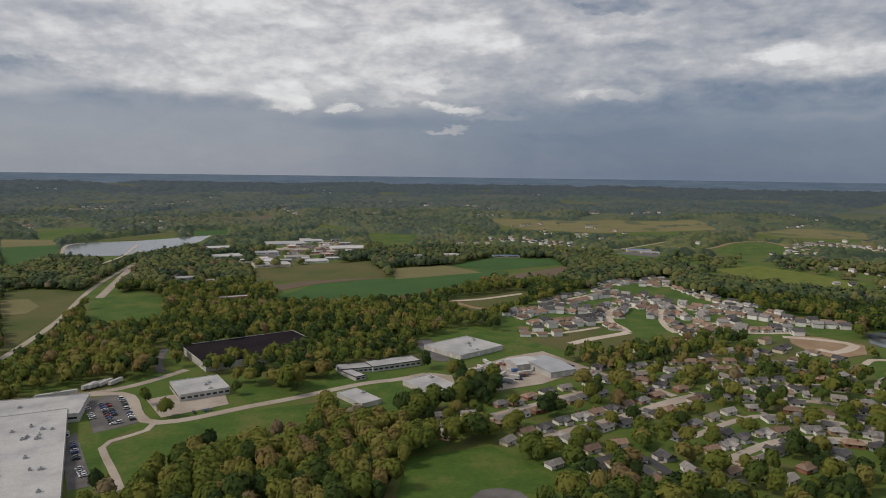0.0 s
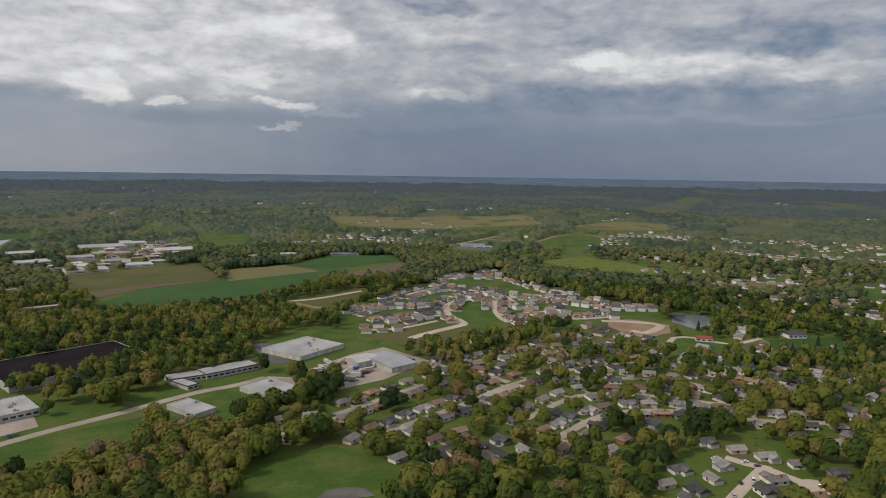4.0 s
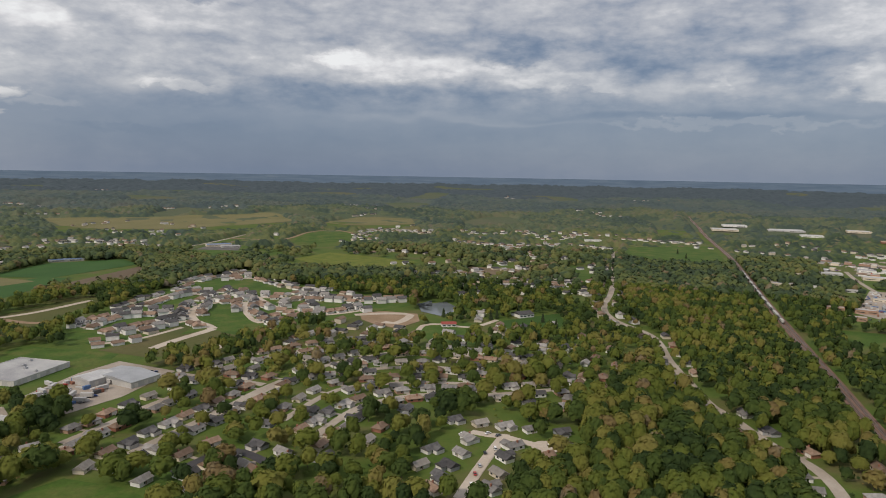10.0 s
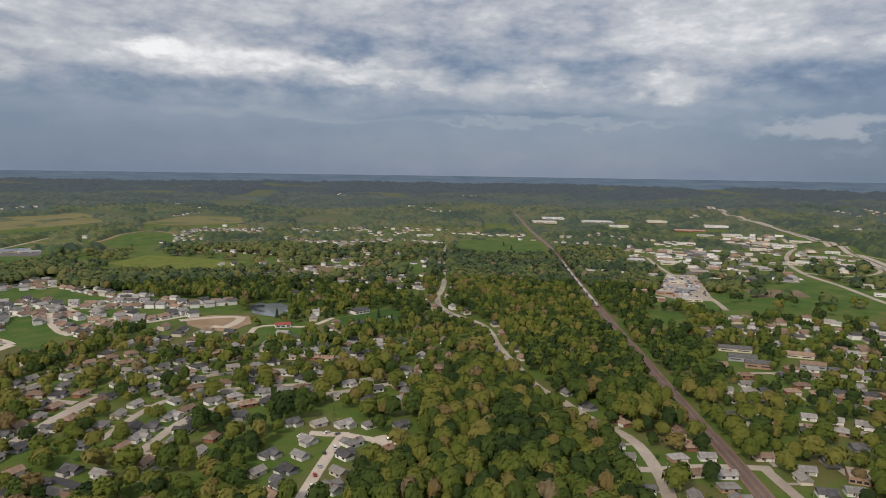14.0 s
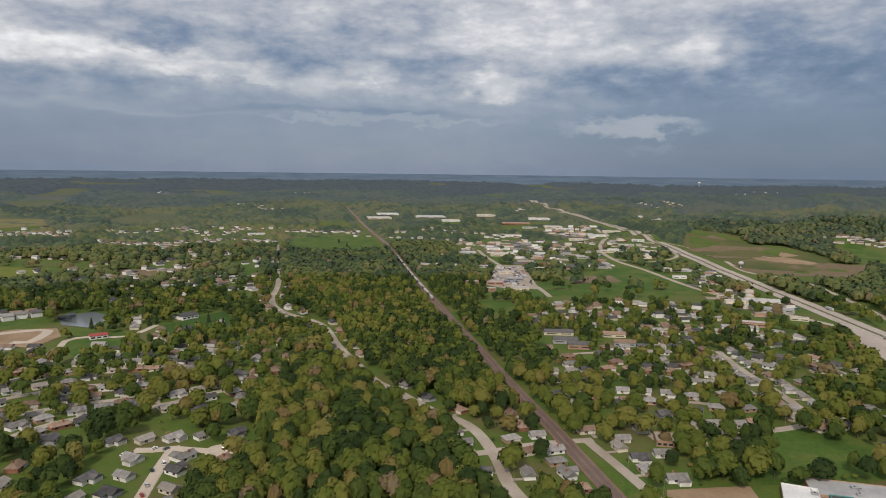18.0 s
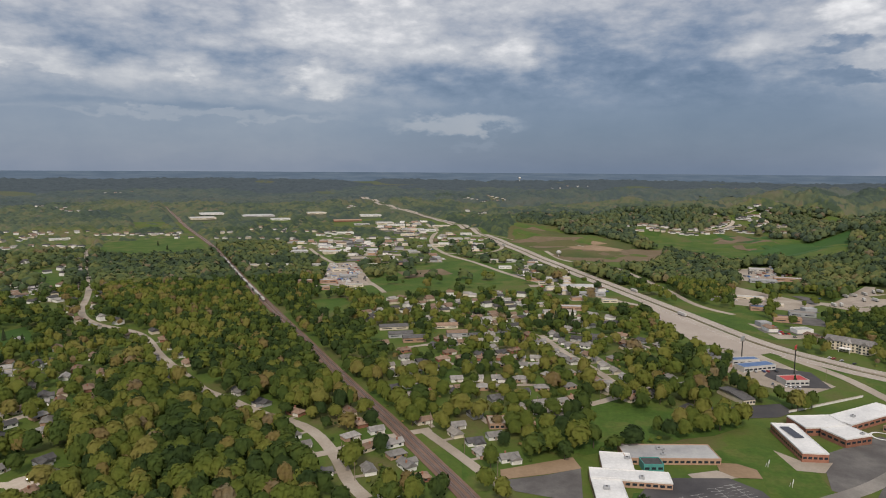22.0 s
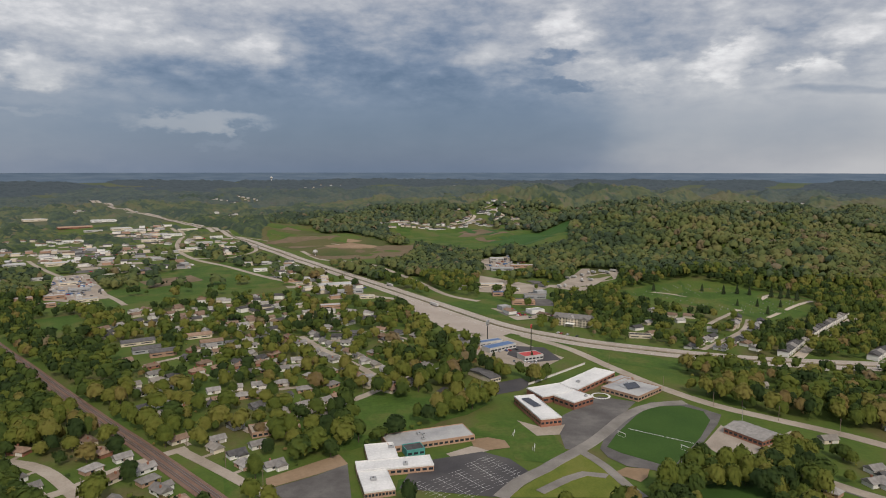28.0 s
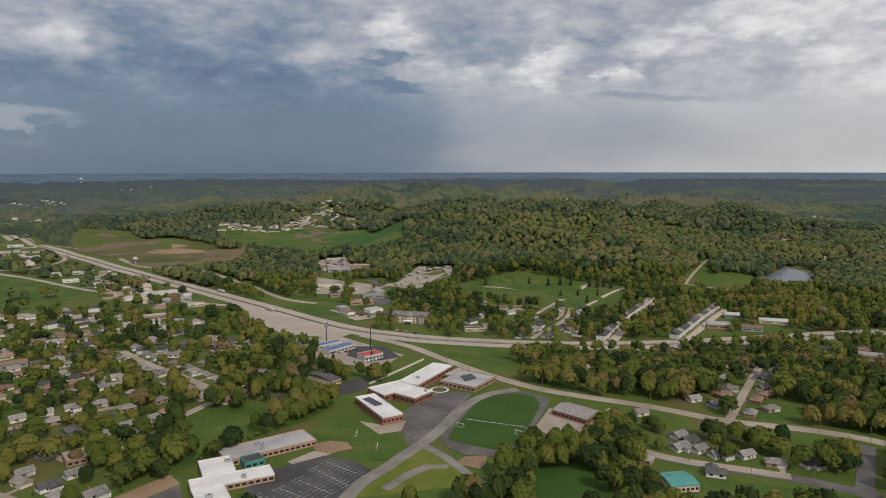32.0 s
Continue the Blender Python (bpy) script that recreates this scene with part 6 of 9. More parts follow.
street("the railway street", [(412.3, 101.6), (383.2, 75.2), (359.4, 54.4), (342.7, 39.8)], 6.5, sides=(1,), cars=0.2)
street("the north street", [(436.8, 67.2), (463.1, 32.8), (488.5, -3.6), (532.4, -43.1), (557.3, -72.5)], 6.5)
street("the diagonal street", [(688.9, 46.5), (632.4, 22.1), (587, -2.8), (532, -28.2)], 6.5)
street("a side street", [(532.6, 159.3), (569.9, 108.9), (586.4, 43.3)], 4.5)
street("a side street", [(478.8, 138.5), (509.2, 96.8), (524.6, 38.1)], 4.5)
street("a side street", [(603.7, 175.3), (646.4, 124.1), (671.2, 61.4), (662.6, -2.1)], 4.5)
street("a side street", [(735.8, 248.7), (814, 185.9), (848.7, 100)], 4.5, spacing=22)
street("a side street", [(741.2, 117.6), (791.6, 29.5), (764, -46.7)], 4.5, spacing=22)
street("a side street", [(709.4, 25.7), (694.7, -27.9), (656.6, -65.1)], 4.5, spacing=20)
street("the far street", [(691.1, 854.3), (720.7, 782.7), (769, 727.8), (828.2, 718.1)], 4.5, spacing=24)
street("the far street", [(1002.6, 1327.5), (1058.7, 1205.7), (1195.6, 1158.4), (1220.8, 1054.8)], 4.5, spacing=26)
street("the far street", [(1441.8, 1172.1), (1494.4, 1106.1), (1513.9, 1014.8)], 4.5, spacing=26)
street("the far street", [(855.5, 1603.9), (983.6, 1709.3), (1061.7, 1568.6)], 4.5, spacing=22)
street("the old main street", [(336.6, -345.9), (381.6, -407.8), (434.4, -482.4)], 5.5)
street("the old main street", [(326.5, -254.5), (299.8, -270.4), (278.6, -292.3), (258.6, -313)], 7.5, homes=True, cars=0.2)
street("the hillside street", [(582.8, -332.1), (644.4, -410.7), (692.5, -449.1)], 5.5)
ribbon("road", [(737.5, -462.2), (759.7, -496.4), (794.8, -542.4)], 8, M["newconcrete"], 0.45, "pale cemetery lane", clear=0)
ribbon("road", [(697.6, -475.8), (730.3, -526.2), (751.5, -571)], 5, M["newconcrete"], 0.45, "pale cemetery lane", clear=0)
ribbon("road", [(877.7, -381.4), (823.3, -428.4), (779.8, -454.9), (749.6, -471.3)], 4, M["newconcrete"], 0.45, "pale cemetery path", clear=0)
ribbon("road", [(679.9, -393.9), (700.9, -417), (737.5, -462.2)], 5, M["concrete"], 0.45, "pale cemetery lane", clear=0)
ribbon("road", [(799.4, -766.6), (763.5, -703.3), (737.6, -665)], 4, M["concrete"], 0.4, "pale hill lane")
ribbon("road", [(737.6, -665), (701.7, -685.1), (671.7, -708.8)], 3.5, M["concrete"], 0.4, "pale lane to the park pond", clear=0)

# the industrial park
hall("white_hall", "white industrial hall with grey roof", (-181.2, 511.4, 32.0, 36.7, 37.7), 5, M["metal_white"], M["roof_grey"], windows=8, units=3, sides=('front', 'left'))
hall("dark_roofed_hall", "long hall with black roof and white walls", (-169.4, 625.2, 35.2, 112.9, 79.2), 6, M["metal_white"], M["roof_black"], docks=5, sides=('front', 'left'), band=M["metal_white"])
hall("office_block", "low white office with dark trim", (-36.0, 584.4, 29.0, 46.4, 19.1), 4.6, M["metal_white"], M["roof_grey"], windows=9, band=M["shingle_dark"])
hall("office_block", "low white office wing with dark trim", (-68.4, 569.8, 18.5, 29.3, 16.1), 4, M["metal_white"], M["roof_grey"], windows=7, band=M["shingle_dark"])
hall("office_block", "small white office porch with dark trim", (-66.9, 551.2, 40.5, 10.0, 23.1), 3.4, M["metal_white"], M["roof_grey"], windows=2, band=M["shingle_dark"])
hall("workshop", "low pale workshop with grey roof", (-55.7, 492.5, 40.6, 17.5, 33.4), 3.4, M["metal_white"], M["roof_grey"], docks=2, units=1)
hall("small_factory", "pale small factory with grey roof", (-1.5, 523.0, 37.7, 27.9, 39.2), 4, M["metal_white"], M["roof_grey"], docks=3, units=3)
hall("warehouse", "big grey-roofed warehouse with white walls", (29.2, 642.8, 42.0, 57.5, 50.8), 4.3, M["metal_white"], M["roof_grey"], docks=6, units=4, sides=('front', 'left'))
hall("depot", "depot hall with grey pitched roof", (100.1, 579.5, 27.3, 27.0, 47.3), 4.8, M["metal_white"], M["metal_grey"], pitched=2.0, docks=3)
hall("depot", "depot hall with white pitched roof", (78.6, 587.7, 27.9, 24.3, 21.1), 5, M["metal_white"], M["membrane"], pitched=2.0, docks=2)

# far sheds
hall("shed", "far white shed among trees", (-477.8, 1483.9, 25.8, 55.1, 41.3), 3.4, M["metal_white"], M["membrane"], windows=2, win_h=0.9)
hall("shed", "far white shed among trees", (-412.4, 1338.5, 25.1, 59.0, 44.2), 4.1, M["white_wall"], M["membrane"], windows=2, win_h=0.9)
hall("shed", "far long white shed among trees", (-332.4, 1259.6, 22.8, 60.4, 45.3), 4.8, M["cream_wall"], M["membrane"], windows=2, win_h=0.9)
hall("shed", "far industrial hall among trees", (-352.6, 1591, 20.5, 89.0, 66.8), 3.4, M["metal_white"], M["roof_grey"], windows=2, win_h=0.9)
hall("shed", "far white hall among trees", (-300.3, 1647.4, 18.3, 50.6, 38.0), 4.1, M["white_wall"], M["membrane"], windows=2, win_h=0.9)
hall("shed", "far white-roofed hall among trees", (-194.6, 1502.3, 15.4, 76.4, 57.3), 4.8, M["cream_wall"], M["membrane"], windows=2, win_h=0.9)
hall("shed", "far white shed among trees", (-199.1, 1322, 16.6, 29.3, 22.0), 3.4, M["metal_white"], M["membrane"], windows=2, win_h=0.9)
hall("shed", "far white shed among trees", (-226.6, 1276.9, 18.1, 45.9, 34.4), 4.1, M["white_wall"], M["membrane"], windows=2, win_h=0.9)
hall("shed", "far grey shed among trees", (-295.5, 1215.9, 21.7, 63.3, 47.5), 4.8, M["cream_wall"], M["roof_grey"], windows=2, win_h=0.9)
hall("shed", "far shed among trees", (-275.2, 1342, 19.6, 46.2, 34.6), 3.4, M["metal_white"], M["shingle_pale"], windows=2, win_h=0.9)
hall("shed", "far grey hall among trees", (-351.9, 1401.4, 22.1, 48.6, 36.5), 4.1, M["white_wall"], M["roof_grey"], windows=2, win_h=0.9)
hall("shed", "far white greenhouse among trees", (36.1, 1389.6, 6.5, 35.1, 26.3), 4.8, M["cream_wall"], M["membrane"], windows=2, win_h=0.9)
hall("shed", "long blue-roofed shed among trees", (147.5, 1390.5, 1.9, 56.5, 17.0), 3.4, M["metal_white"], M["metal_blue"], windows=2, win_h=0.9)
hall("shed", "far shed among trees", (-33.7, 1373.7, 9.4, 27.8, 20.8), 4.1, M["white_wall"], M["roof_grey"], windows=2, win_h=0.9)
hall("shed", "long white poultry shed among trees", (-264.9, 887.2, 24.6, 40.9, 9.0), 4.8, M["tan_brick"], M["membrane"], windows=2, win_h=0.9)
hall("shed", "long white shed among trees", (-338.2, 1033, 26.1, 27.6, 9.0), 3.4, M["cream_wall"], M["membrane"], windows=2, win_h=0.9)
hall("shed", "farm shed among trees", (-388.4, 1051.8, 28.3, 26.5, 19.9), 4.1, M["grey_wall"], M["roof_grey"], windows=2, win_h=0.9)
hall("shed", "school with blue-grey roofs among trees", (460.5, 1512.4, -8.9, 53.2, 26.6), 4.8, M["cream_wall"], M["metal_blue"], windows=2, win_h=0.9)
hall("shed", "school with blue-grey roofs among trees", (476.5, 1481.8, -9.8, 39.3, 19.6), 3.4, M["metal_white"], M["roof_grey"], windows=2, win_h=0.9)
hall("store", "far white warehouse among trees", (1953.1, 1187.5, -50.7, 69.0, 51.7), 4.1, M["white_wall"], M["membrane"], windows=2, win_h=0.9)
hall("store", "far white warehouse among trees", (1870.2, 1168.3, -50.0, 73.9, 55.5), 4.8, M["cream_wall"], M["membrane"], windows=2, win_h=0.9)
hall("store", "far white warehouse among trees", (2019.2, 1061.1, -54.3, 99.4, 74.6), 3.4, M["metal_white"], M["membrane"], windows=2, win_h=0.9)
hall("store", "far white warehouse among trees", (1946.4, 946.4, -56.1, 56.3, 42.2), 4.1, M["white_wall"], M["membrane"], windows=2, win_h=0.9)
hall("store", "far white warehouse among trees", (2132.9, 904.4, -59.0, 62.1, 46.6), 4.8, M["cream_wall"], M["membrane"], windows=2, win_h=0.9)
hall("store", "red brick store beside a car park", (1946.9, 725.5, -61.6, 83.6, 33.5), 3.4, M["brick"], M["tan_brick"], windows=2, win_h=0.9, pitched=2.2)
hall("store", "far white store beside a car park", (2098.8, 703.2, -63.5, 66.8, 50.1), 4.1, M["white_wall"], M["membrane"], windows=2, win_h=0.9)
hall("store", "far white store beside a car park", (1890.1, 589.3, -64.7, 49.8, 37.4), 4.8, M["cream_wall"], M["membrane"], windows=2, win_h=0.9)
hall("store", "white store beside a car park", (1271.6, 579.7, -57.5, 36.5, 20.1), 3.4, M["metal_white"], M["membrane"], windows=2, win_h=0.9)
hall("store", "grey store beside a car park", (1371.4, 550.4, -60.1, 49.7, 24.9), 4.1, M["white_wall"], M["roof_grey"], windows=2, win_h=0.9)
hall("store", "white store beside a car park", (1272.2, 504.3, -60.4, 42.6, 23.5), 4.8, M["cream_wall"], M["membrane"], windows=2, win_h=0.9)
hall("store", "white domed hall among trees", (1325.1, 443.1, -63.5, 44.7, 26.8), 3.4, M["metal_white"], M["membrane"], windows=2, win_h=0.9)
hall("store", "white store beside a car park", (1152.9, 385.3, -63.5, 24.6, 12.3), 4.1, M["white_wall"], M["membrane"], windows=2, win_h=0.9)
hall("store", "grey store beside a car park", (1171.9, 359, -65.0, 37.2, 11.2), 4.8, M["cream_wall"], M["roof_grey"], windows=2, win_h=0.9)
hall("store", "store row beside a car park", (1321.4, 339.3, -67.6, 42.5, 23.4), 3.4, M["metal_white"], M["roof_grey"], windows=2, win_h=0.9)
hall("store", "white shed among trees", (1080.3, 593.7, -53.2, 18.7, 9.4), 4.1, M["white_wall"], M["membrane"], windows=2, win_h=0.9)
hall("store", "grey shed among trees", (1064.3, 556.7, -54.4, 34.5, 13.8), 4.8, M["cream_wall"], M["roof_grey"], windows=2, win_h=0.9)
hall("store", "store row beside a car park", (1748.2, 465.6, -67.1, 56.2, 30.9), 3.4, M["metal_white"], M["roof_grey"], windows=2, win_h=0.9)
hall("store", "store beside a car park", (1452.7, 309.6, -70.0, 37.5, 18.7), 4.1, M["white_wall"], M["roof_grey"], windows=2, win_h=0.9)
hall("store", "white tall office among trees", (1443.1, 233.9, -72.8, 32.0, 19.2), 4.8, M["cream_wall"], M["membrane"], windows=2, win_h=0.9)
hall("store", "white store beside a car park", (1236.9, 138.4, -75.6, 42.0, 16.8), 3.4, M["metal_white"], M["membrane"], windows=2, win_h=0.9)
hall("store", "grey school among trees", (1323.1, 1193.6, -39.9, 41.9, 16.8), 4.1, M["white_wall"], M["roof_grey"], windows=2, win_h=0.9)
hall("store", "store row beside a car park", (1088.4, 51.8, -79.3, 34.1, 18.8), 4.8, M["tan_brick"], M["roof_grey"], windows=2, win_h=0.9)
hall("store", "white-roofed store beside a car park", (988.1, 15.8, -81.1, 50.3, 25.1), 3.4, M["cream_wall"], M["membrane"], windows=2, win_h=0.9)
hall("store", "grey store beside a car park", (929.6, 7.3, -81.6, 24.5, 13.5), 4.1, M["grey_wall"], M["roof_grey"], windows=2, win_h=0.9)
hall("store", "white store beside a car park", (828.3, 18.4, -80.7, 28.3, 11.3), 4.8, M["tan_brick"], M["membrane"], windows=2, win_h=0.9)
hall("store", "cream apartment block with charcoal roof among trees", (680.3, 202.6, -65.4, 30.5, 9.8), 3.4, M["cream_wall"], M["shingle_dark"], windows=2, win_h=0.9, pitched=2.2)
hall("store", "cream apartment block with charcoal roof among trees", (649, 186, -66.0, 24.4, 9.0), 4.1, M["grey_wall"], M["shingle_dark"], windows=2, win_h=0.9, pitched=2.2)
hall("store", "cream apartment block with charcoal roof among trees", (634.4, 167.6, -67.2, 22.7, 9.0), 4.8, M["tan_brick"], M["shingle_dark"], windows=2, win_h=0.9, pitched=2.2)
hall("store", "tan apartment block with brown roof among trees", (699.2, 149.2, -70.0, 24.6, 9.0), 3.4, M["cream_wall"], M["shingle_brown"], windows=2, win_h=0.9, pitched=2.2)
hall("store", "tan apartment block with brown roof among trees", (667.3, 131, -70.9, 21.1, 9.0), 4.1, M["grey_wall"], M["shingle_brown"], windows=2, win_h=0.9, pitched=2.2)
hall("store", "low pale store beside a car park", (940.1, 381.7, -59.9, 25.8, 11.6), 4.8, M["tan_brick"], M["membrane"], windows=2, win_h=0.9)
hall("store", "low grey store beside a car park", (1054.2, 407.5, -60.9, 24.8, 11.2), 3.4, M["cream_wall"], M["roof_grey"], windows=2, win_h=0.9)
hall("store", "small white store beside a car park", (992.2, 369.1, -61.6, 26.9, 12.1), 4.1, M["grey_wall"], M["roof_pale"], windows=2, win_h=0.9)
hall("store", "low pale store beside a car park", (882.7, 367, -59.4, 19.5, 9.0), 4.8, M["tan_brick"], M["membrane"], windows=2, win_h=0.9)
hall("store", "low grey store beside a car park", (917.4, 332.3, -62.1, 24.8, 11.2), 3.4, M["cream_wall"], M["roof_grey"], windows=2, win_h=0.9)
hall("store", "small white store beside a car park", (1708.4, 417.1, -68.3, 44.3, 19.9), 4.1, M["white_wall"], M["roof_pale"], windows=2, win_h=0.9)
hall("store", "low pale store beside a car park", (1420, 321.1, -69.3, 29.4, 13.2), 4.8, M["cream_wall"], M["membrane"], windows=2, win_h=0.9)
hall("store", "low grey store beside a car park", (1524.9, 305.6, -70.7, 34.0, 15.3), 3.4, M["metal_white"], M["roof_grey"], windows=2, win_h=0.9)
hall("store", "small white store beside a car park", (1584.5, 290.9, -71.6, 27.1, 12.2), 4.1, M["white_wall"], M["roof_pale"], windows=2, win_h=0.9)
hall("store", "low pale store beside a car park", (1226.3, 167.3, -74.2, 31.3, 14.1), 4.8, M["cream_wall"], M["membrane"], windows=2, win_h=0.9)
hall("store", "low grey store beside a car park", (1174.6, 116.9, -76.3, 23.9, 10.8), 3.4, M["metal_white"], M["roof_grey"], windows=2, win_h=0.9)
hall("store", "small white store beside a car park", (1151, 142.5, -74.9, 21.6, 9.7), 4.1, M["white_wall"], M["roof_pale"], windows=2, win_h=0.9)
hall("store", "low pale store beside a car park", (1036.8, 81.6, -77.5, 26.4, 11.9), 4.8, M["tan_brick"], M["membrane"], windows=2, win_h=0.9)
hall("store", "low grey store beside a car park", (1007.8, 63.2, -78.4, 22.3, 10.0), 3.4, M["cream_wall"], M["roof_grey"], windows=2, win_h=0.9)
hall("store", "small white store beside a car park", (932.5, -10.2, -82.6, 23.8, 10.7), 4.1, M["grey_wall"], M["roof_pale"], windows=2, win_h=0.9)
hall("store", "low pale store beside a car park", (1030.5, 32.6, -80.2, 21.0, 9.4), 4.8, M["tan_brick"], M["membrane"], windows=2, win_h=0.9)
hall("store", "low grey store beside a car park", (888.5, -26.7, -83.7, 19.7, 9.0), 3.4, M["cream_wall"], M["roof_grey"], windows=2, win_h=0.9)
hall("store", "small white store beside a car park", (1859, 545.6, -65.6, 48.8, 21.9), 4.1, M["white_wall"], M["roof_pale"], windows=2, win_h=0.9)
hall("store", "low pale store beside a car park", (1606.4, 442, -66.6, 33.6, 15.1), 4.8, M["cream_wall"], M["membrane"], windows=2, win_h=0.9)
hall("store", "low grey store beside a car park", (1411.2, 350.1, -68.1, 36.7, 16.5), 3.4, M["metal_white"], M["roof_grey"], windows=2, win_h=0.9)
hall("store", "small white store beside a car park", (1648.6, 622, -61.3, 44.4, 20.0), 4.1, M["white_wall"], M["roof_pale"], windows=2, win_h=0.9)
hall("store", "low pale store beside a car park", (926.9, 413.3, -58.0, 20.6, 9.3), 4.8, M["tan_brick"], M["membrane"], windows=2, win_h=0.9)
hall("store", "low grey store beside a car park", (1101.6, 469.1, -58.9, 20.2, 9.1), 3.4, M["metal_white"], M["roof_grey"], windows=2, win_h=0.9)
hall("store", "small white store beside a car park", (1400.9, 226.9, -72.8, 28.7, 12.9), 4.1, M["white_wall"], M["roof_pale"], windows=2, win_h=0.9)
hall("store", "low pale store beside a car park", (1834.3, 408.1, -69.5, 47.3, 21.3), 4.8, M["cream_wall"], M["membrane"], windows=2, win_h=0.9)
hall("store", "low grey store beside a car park", (1863.5, 650.3, -62.8, 43.1, 19.4), 3.4, M["metal_white"], M["roof_grey"], windows=2, win_h=0.9)
hall("store", "small white store beside a car park", (1082, 515.3, -56.5, 26.3, 11.8), 4.1, M["white_wall"], M["roof_pale"], windows=2, win_h=0.9)
hall("store", "low pale store beside a car park", (1203, 597.7, -55.6, 27.2, 12.2), 4.8, M["cream_wall"], M["membrane"], windows=2, win_h=0.9)
hall("store", "white store beside a car park", (955.4, -208, -94.3, 38.2, 11.4), 3.4, M["cream_wall"], M["membrane"], windows=2, win_h=0.9)
hall("store", "brown-roofed shop among trees", (936.9, -164, -91.9, 14.5, 9.0), 4.1, M["grey_wall"], M["shingle_brown"], windows=1, win_h=0.9)
hall("store", "blue filling station among trees", (881.2, -206.8, -95.2, 23.9, 13.1), 4.8, M["tan_brick"], M["metal_blue"], windows=2, win_h=0.9)
hall("store", "white store beside a car park", (909.1, -233.5, -96.4, 12.8, 9.0), 3.4, M["cream_wall"], M["membrane"], windows=1, win_h=0.9)
hall("store", "store row beside a car park", (857.1, -247, -98.1, 28.1, 15.4), 4.1, M["grey_wall"], M["shingle_pale"], windows=2, win_h=0.9)
hall("store", "store beside a car park", (818.7, -221, -97.1, 28.9, 11.6), 4.8, M["tan_brick"], M["tan_brick"], windows=2, win_h=0.9)
hall("store", "white workshop among trees", (1168.7, -265.5, -94.8, 24.3, 14.6), 3.4, M["metal_white"], M["membrane"], windows=2, win_h=0.9)
hall("store", "grey workshop among trees", (1081.3, -254.7, -95.3, 37.6, 15.0), 4.1, M["grey_wall"], M["roof_grey"], windows=2, win_h=0.9)
hall("store", "white workshop among trees", (1092.2, -291, -96.9, 38.2, 11.5), 4.8, M["tan_brick"], M["membrane"], windows=2, win_h=0.9)
hall("store", "white apartment block among trees", (576.4, -593, -127.8, 21.9, 12.0), 4.1, M["grey_wall"], M["membrane"], windows=2, win_h=0.9, pitched=2.2)
hall("store", "grey-roofed apartment block among trees", (547.2, -539.8, -126.6, 22.4, 13.4), 4.8, M["tan_brick"], M["roof_grey"], windows=2, win_h=0.9, pitched=2.2)
hall("store", "white-roofed apartment block among trees", (539.5, -612.8, -130.6, 30.7, 9.2), 3.4, M["cream_wall"], M["membrane"], windows=2, win_h=0.9, pitched=2.2)
hall("store", "brown-roofed apartment block among trees", (524.1, -563.6, -129.1, 20.4, 11.2), 4.1, M["grey_wall"], M["shingle_brown"], windows=2, win_h=0.9, pitched=2.2)
hall("store", "long apartment block among trees", (401.9, -575.3, -137.1, 18.7, 10.3), 4.8, M["tan_brick"], M["shingle_grey"], windows=2, win_h=0.9, pitched=2.2)
hall("store", "dark-roofed store beside a car park", (636.9, -294.5, -106.8, 21.7, 9.0), 3.4, M["cream_wall"], M["shingle_dark"], windows=2, win_h=0.9)
hall("factory", "huge white flat-roofed factory beside a car park", (-243.95, 372.95, 27.00, 59.30, 150.10), 6, M["metal_white"], M["roof_pale"], units=22, docks=4, sides=("right",))
hall("factory_annex", "grey-roofed annex behind the white factory", (-284.3, 452.8, 18.3, 80.4, 43.3), 5.6, M["metal_white"], M["roof_grey"], units=2, windows=10)
hall("factory_link", "small white entrance block of the factory", (-241.0, 421.3, 48.7, 7.6, 18.6), 3.2, M["metal_white"], M["membrane"], windows=2)

# parked trailers and cars of the industrial park
trailer(-267.9, 514.6, 75)
trailer(-264.6, 517.5, 75)
trailer(-262.5, 520.4, 75)
trailer(-259.5, 523.3, 75)
trailer(-252.9, 526.4, 75)
trailer(-286, 490.1, 33, 16)
trailer(-276.7, 496.8, 33, 16)
parked_row((-251.8, 476.2), (-231.3, 447.4), 8, fill=0.6)
parked_row((-241.7, 478.9), (-210.2, 433.5), 12, fill=0.85)
parked_row((-236.9, 479), (-207.5, 436.5), 12, fill=0.8)
parked_row((-235.6, 496.6), (-203.4, 445.9), 12, fill=0.7)
parked_row((-224.9, 408.6), (-206.3, 379.1), 10, fill=0.8)
parked_row((-201.7, 371.6), (-193, 360.2), 5, fill=0.9)
parked_row((-178.7, 455.1), (-154.6, 471.6), 8, fill=0.4)
parked_row((66.7, 593.4), (79.5, 581.3), 8, fill=1.0)
parked_row((101.8, 615.3), (125, 586.3), 16, fill=0.9)
trailer(35.6, 566.3, 20, 9)
trailer(41.1, 574.9, 110, 9)
trailer(49.2, 583.8, 60, 9)
trailer(43.8, 558.4, 150, 9)
trailer(54.7, 562, 20, 9)
trailer(51, 547.5, 110, 9)
trailer(58.9, 555.6, 60, 9)
trailer(67.6, 548, 150, 9)
trailer(80.2, 561.1, 20, 9)
trailer(47.3, 592.7, 110, 9)
trailer(88.3, 576.4, 60, 9)
trailer(61.9, 538.6, 150, 9)

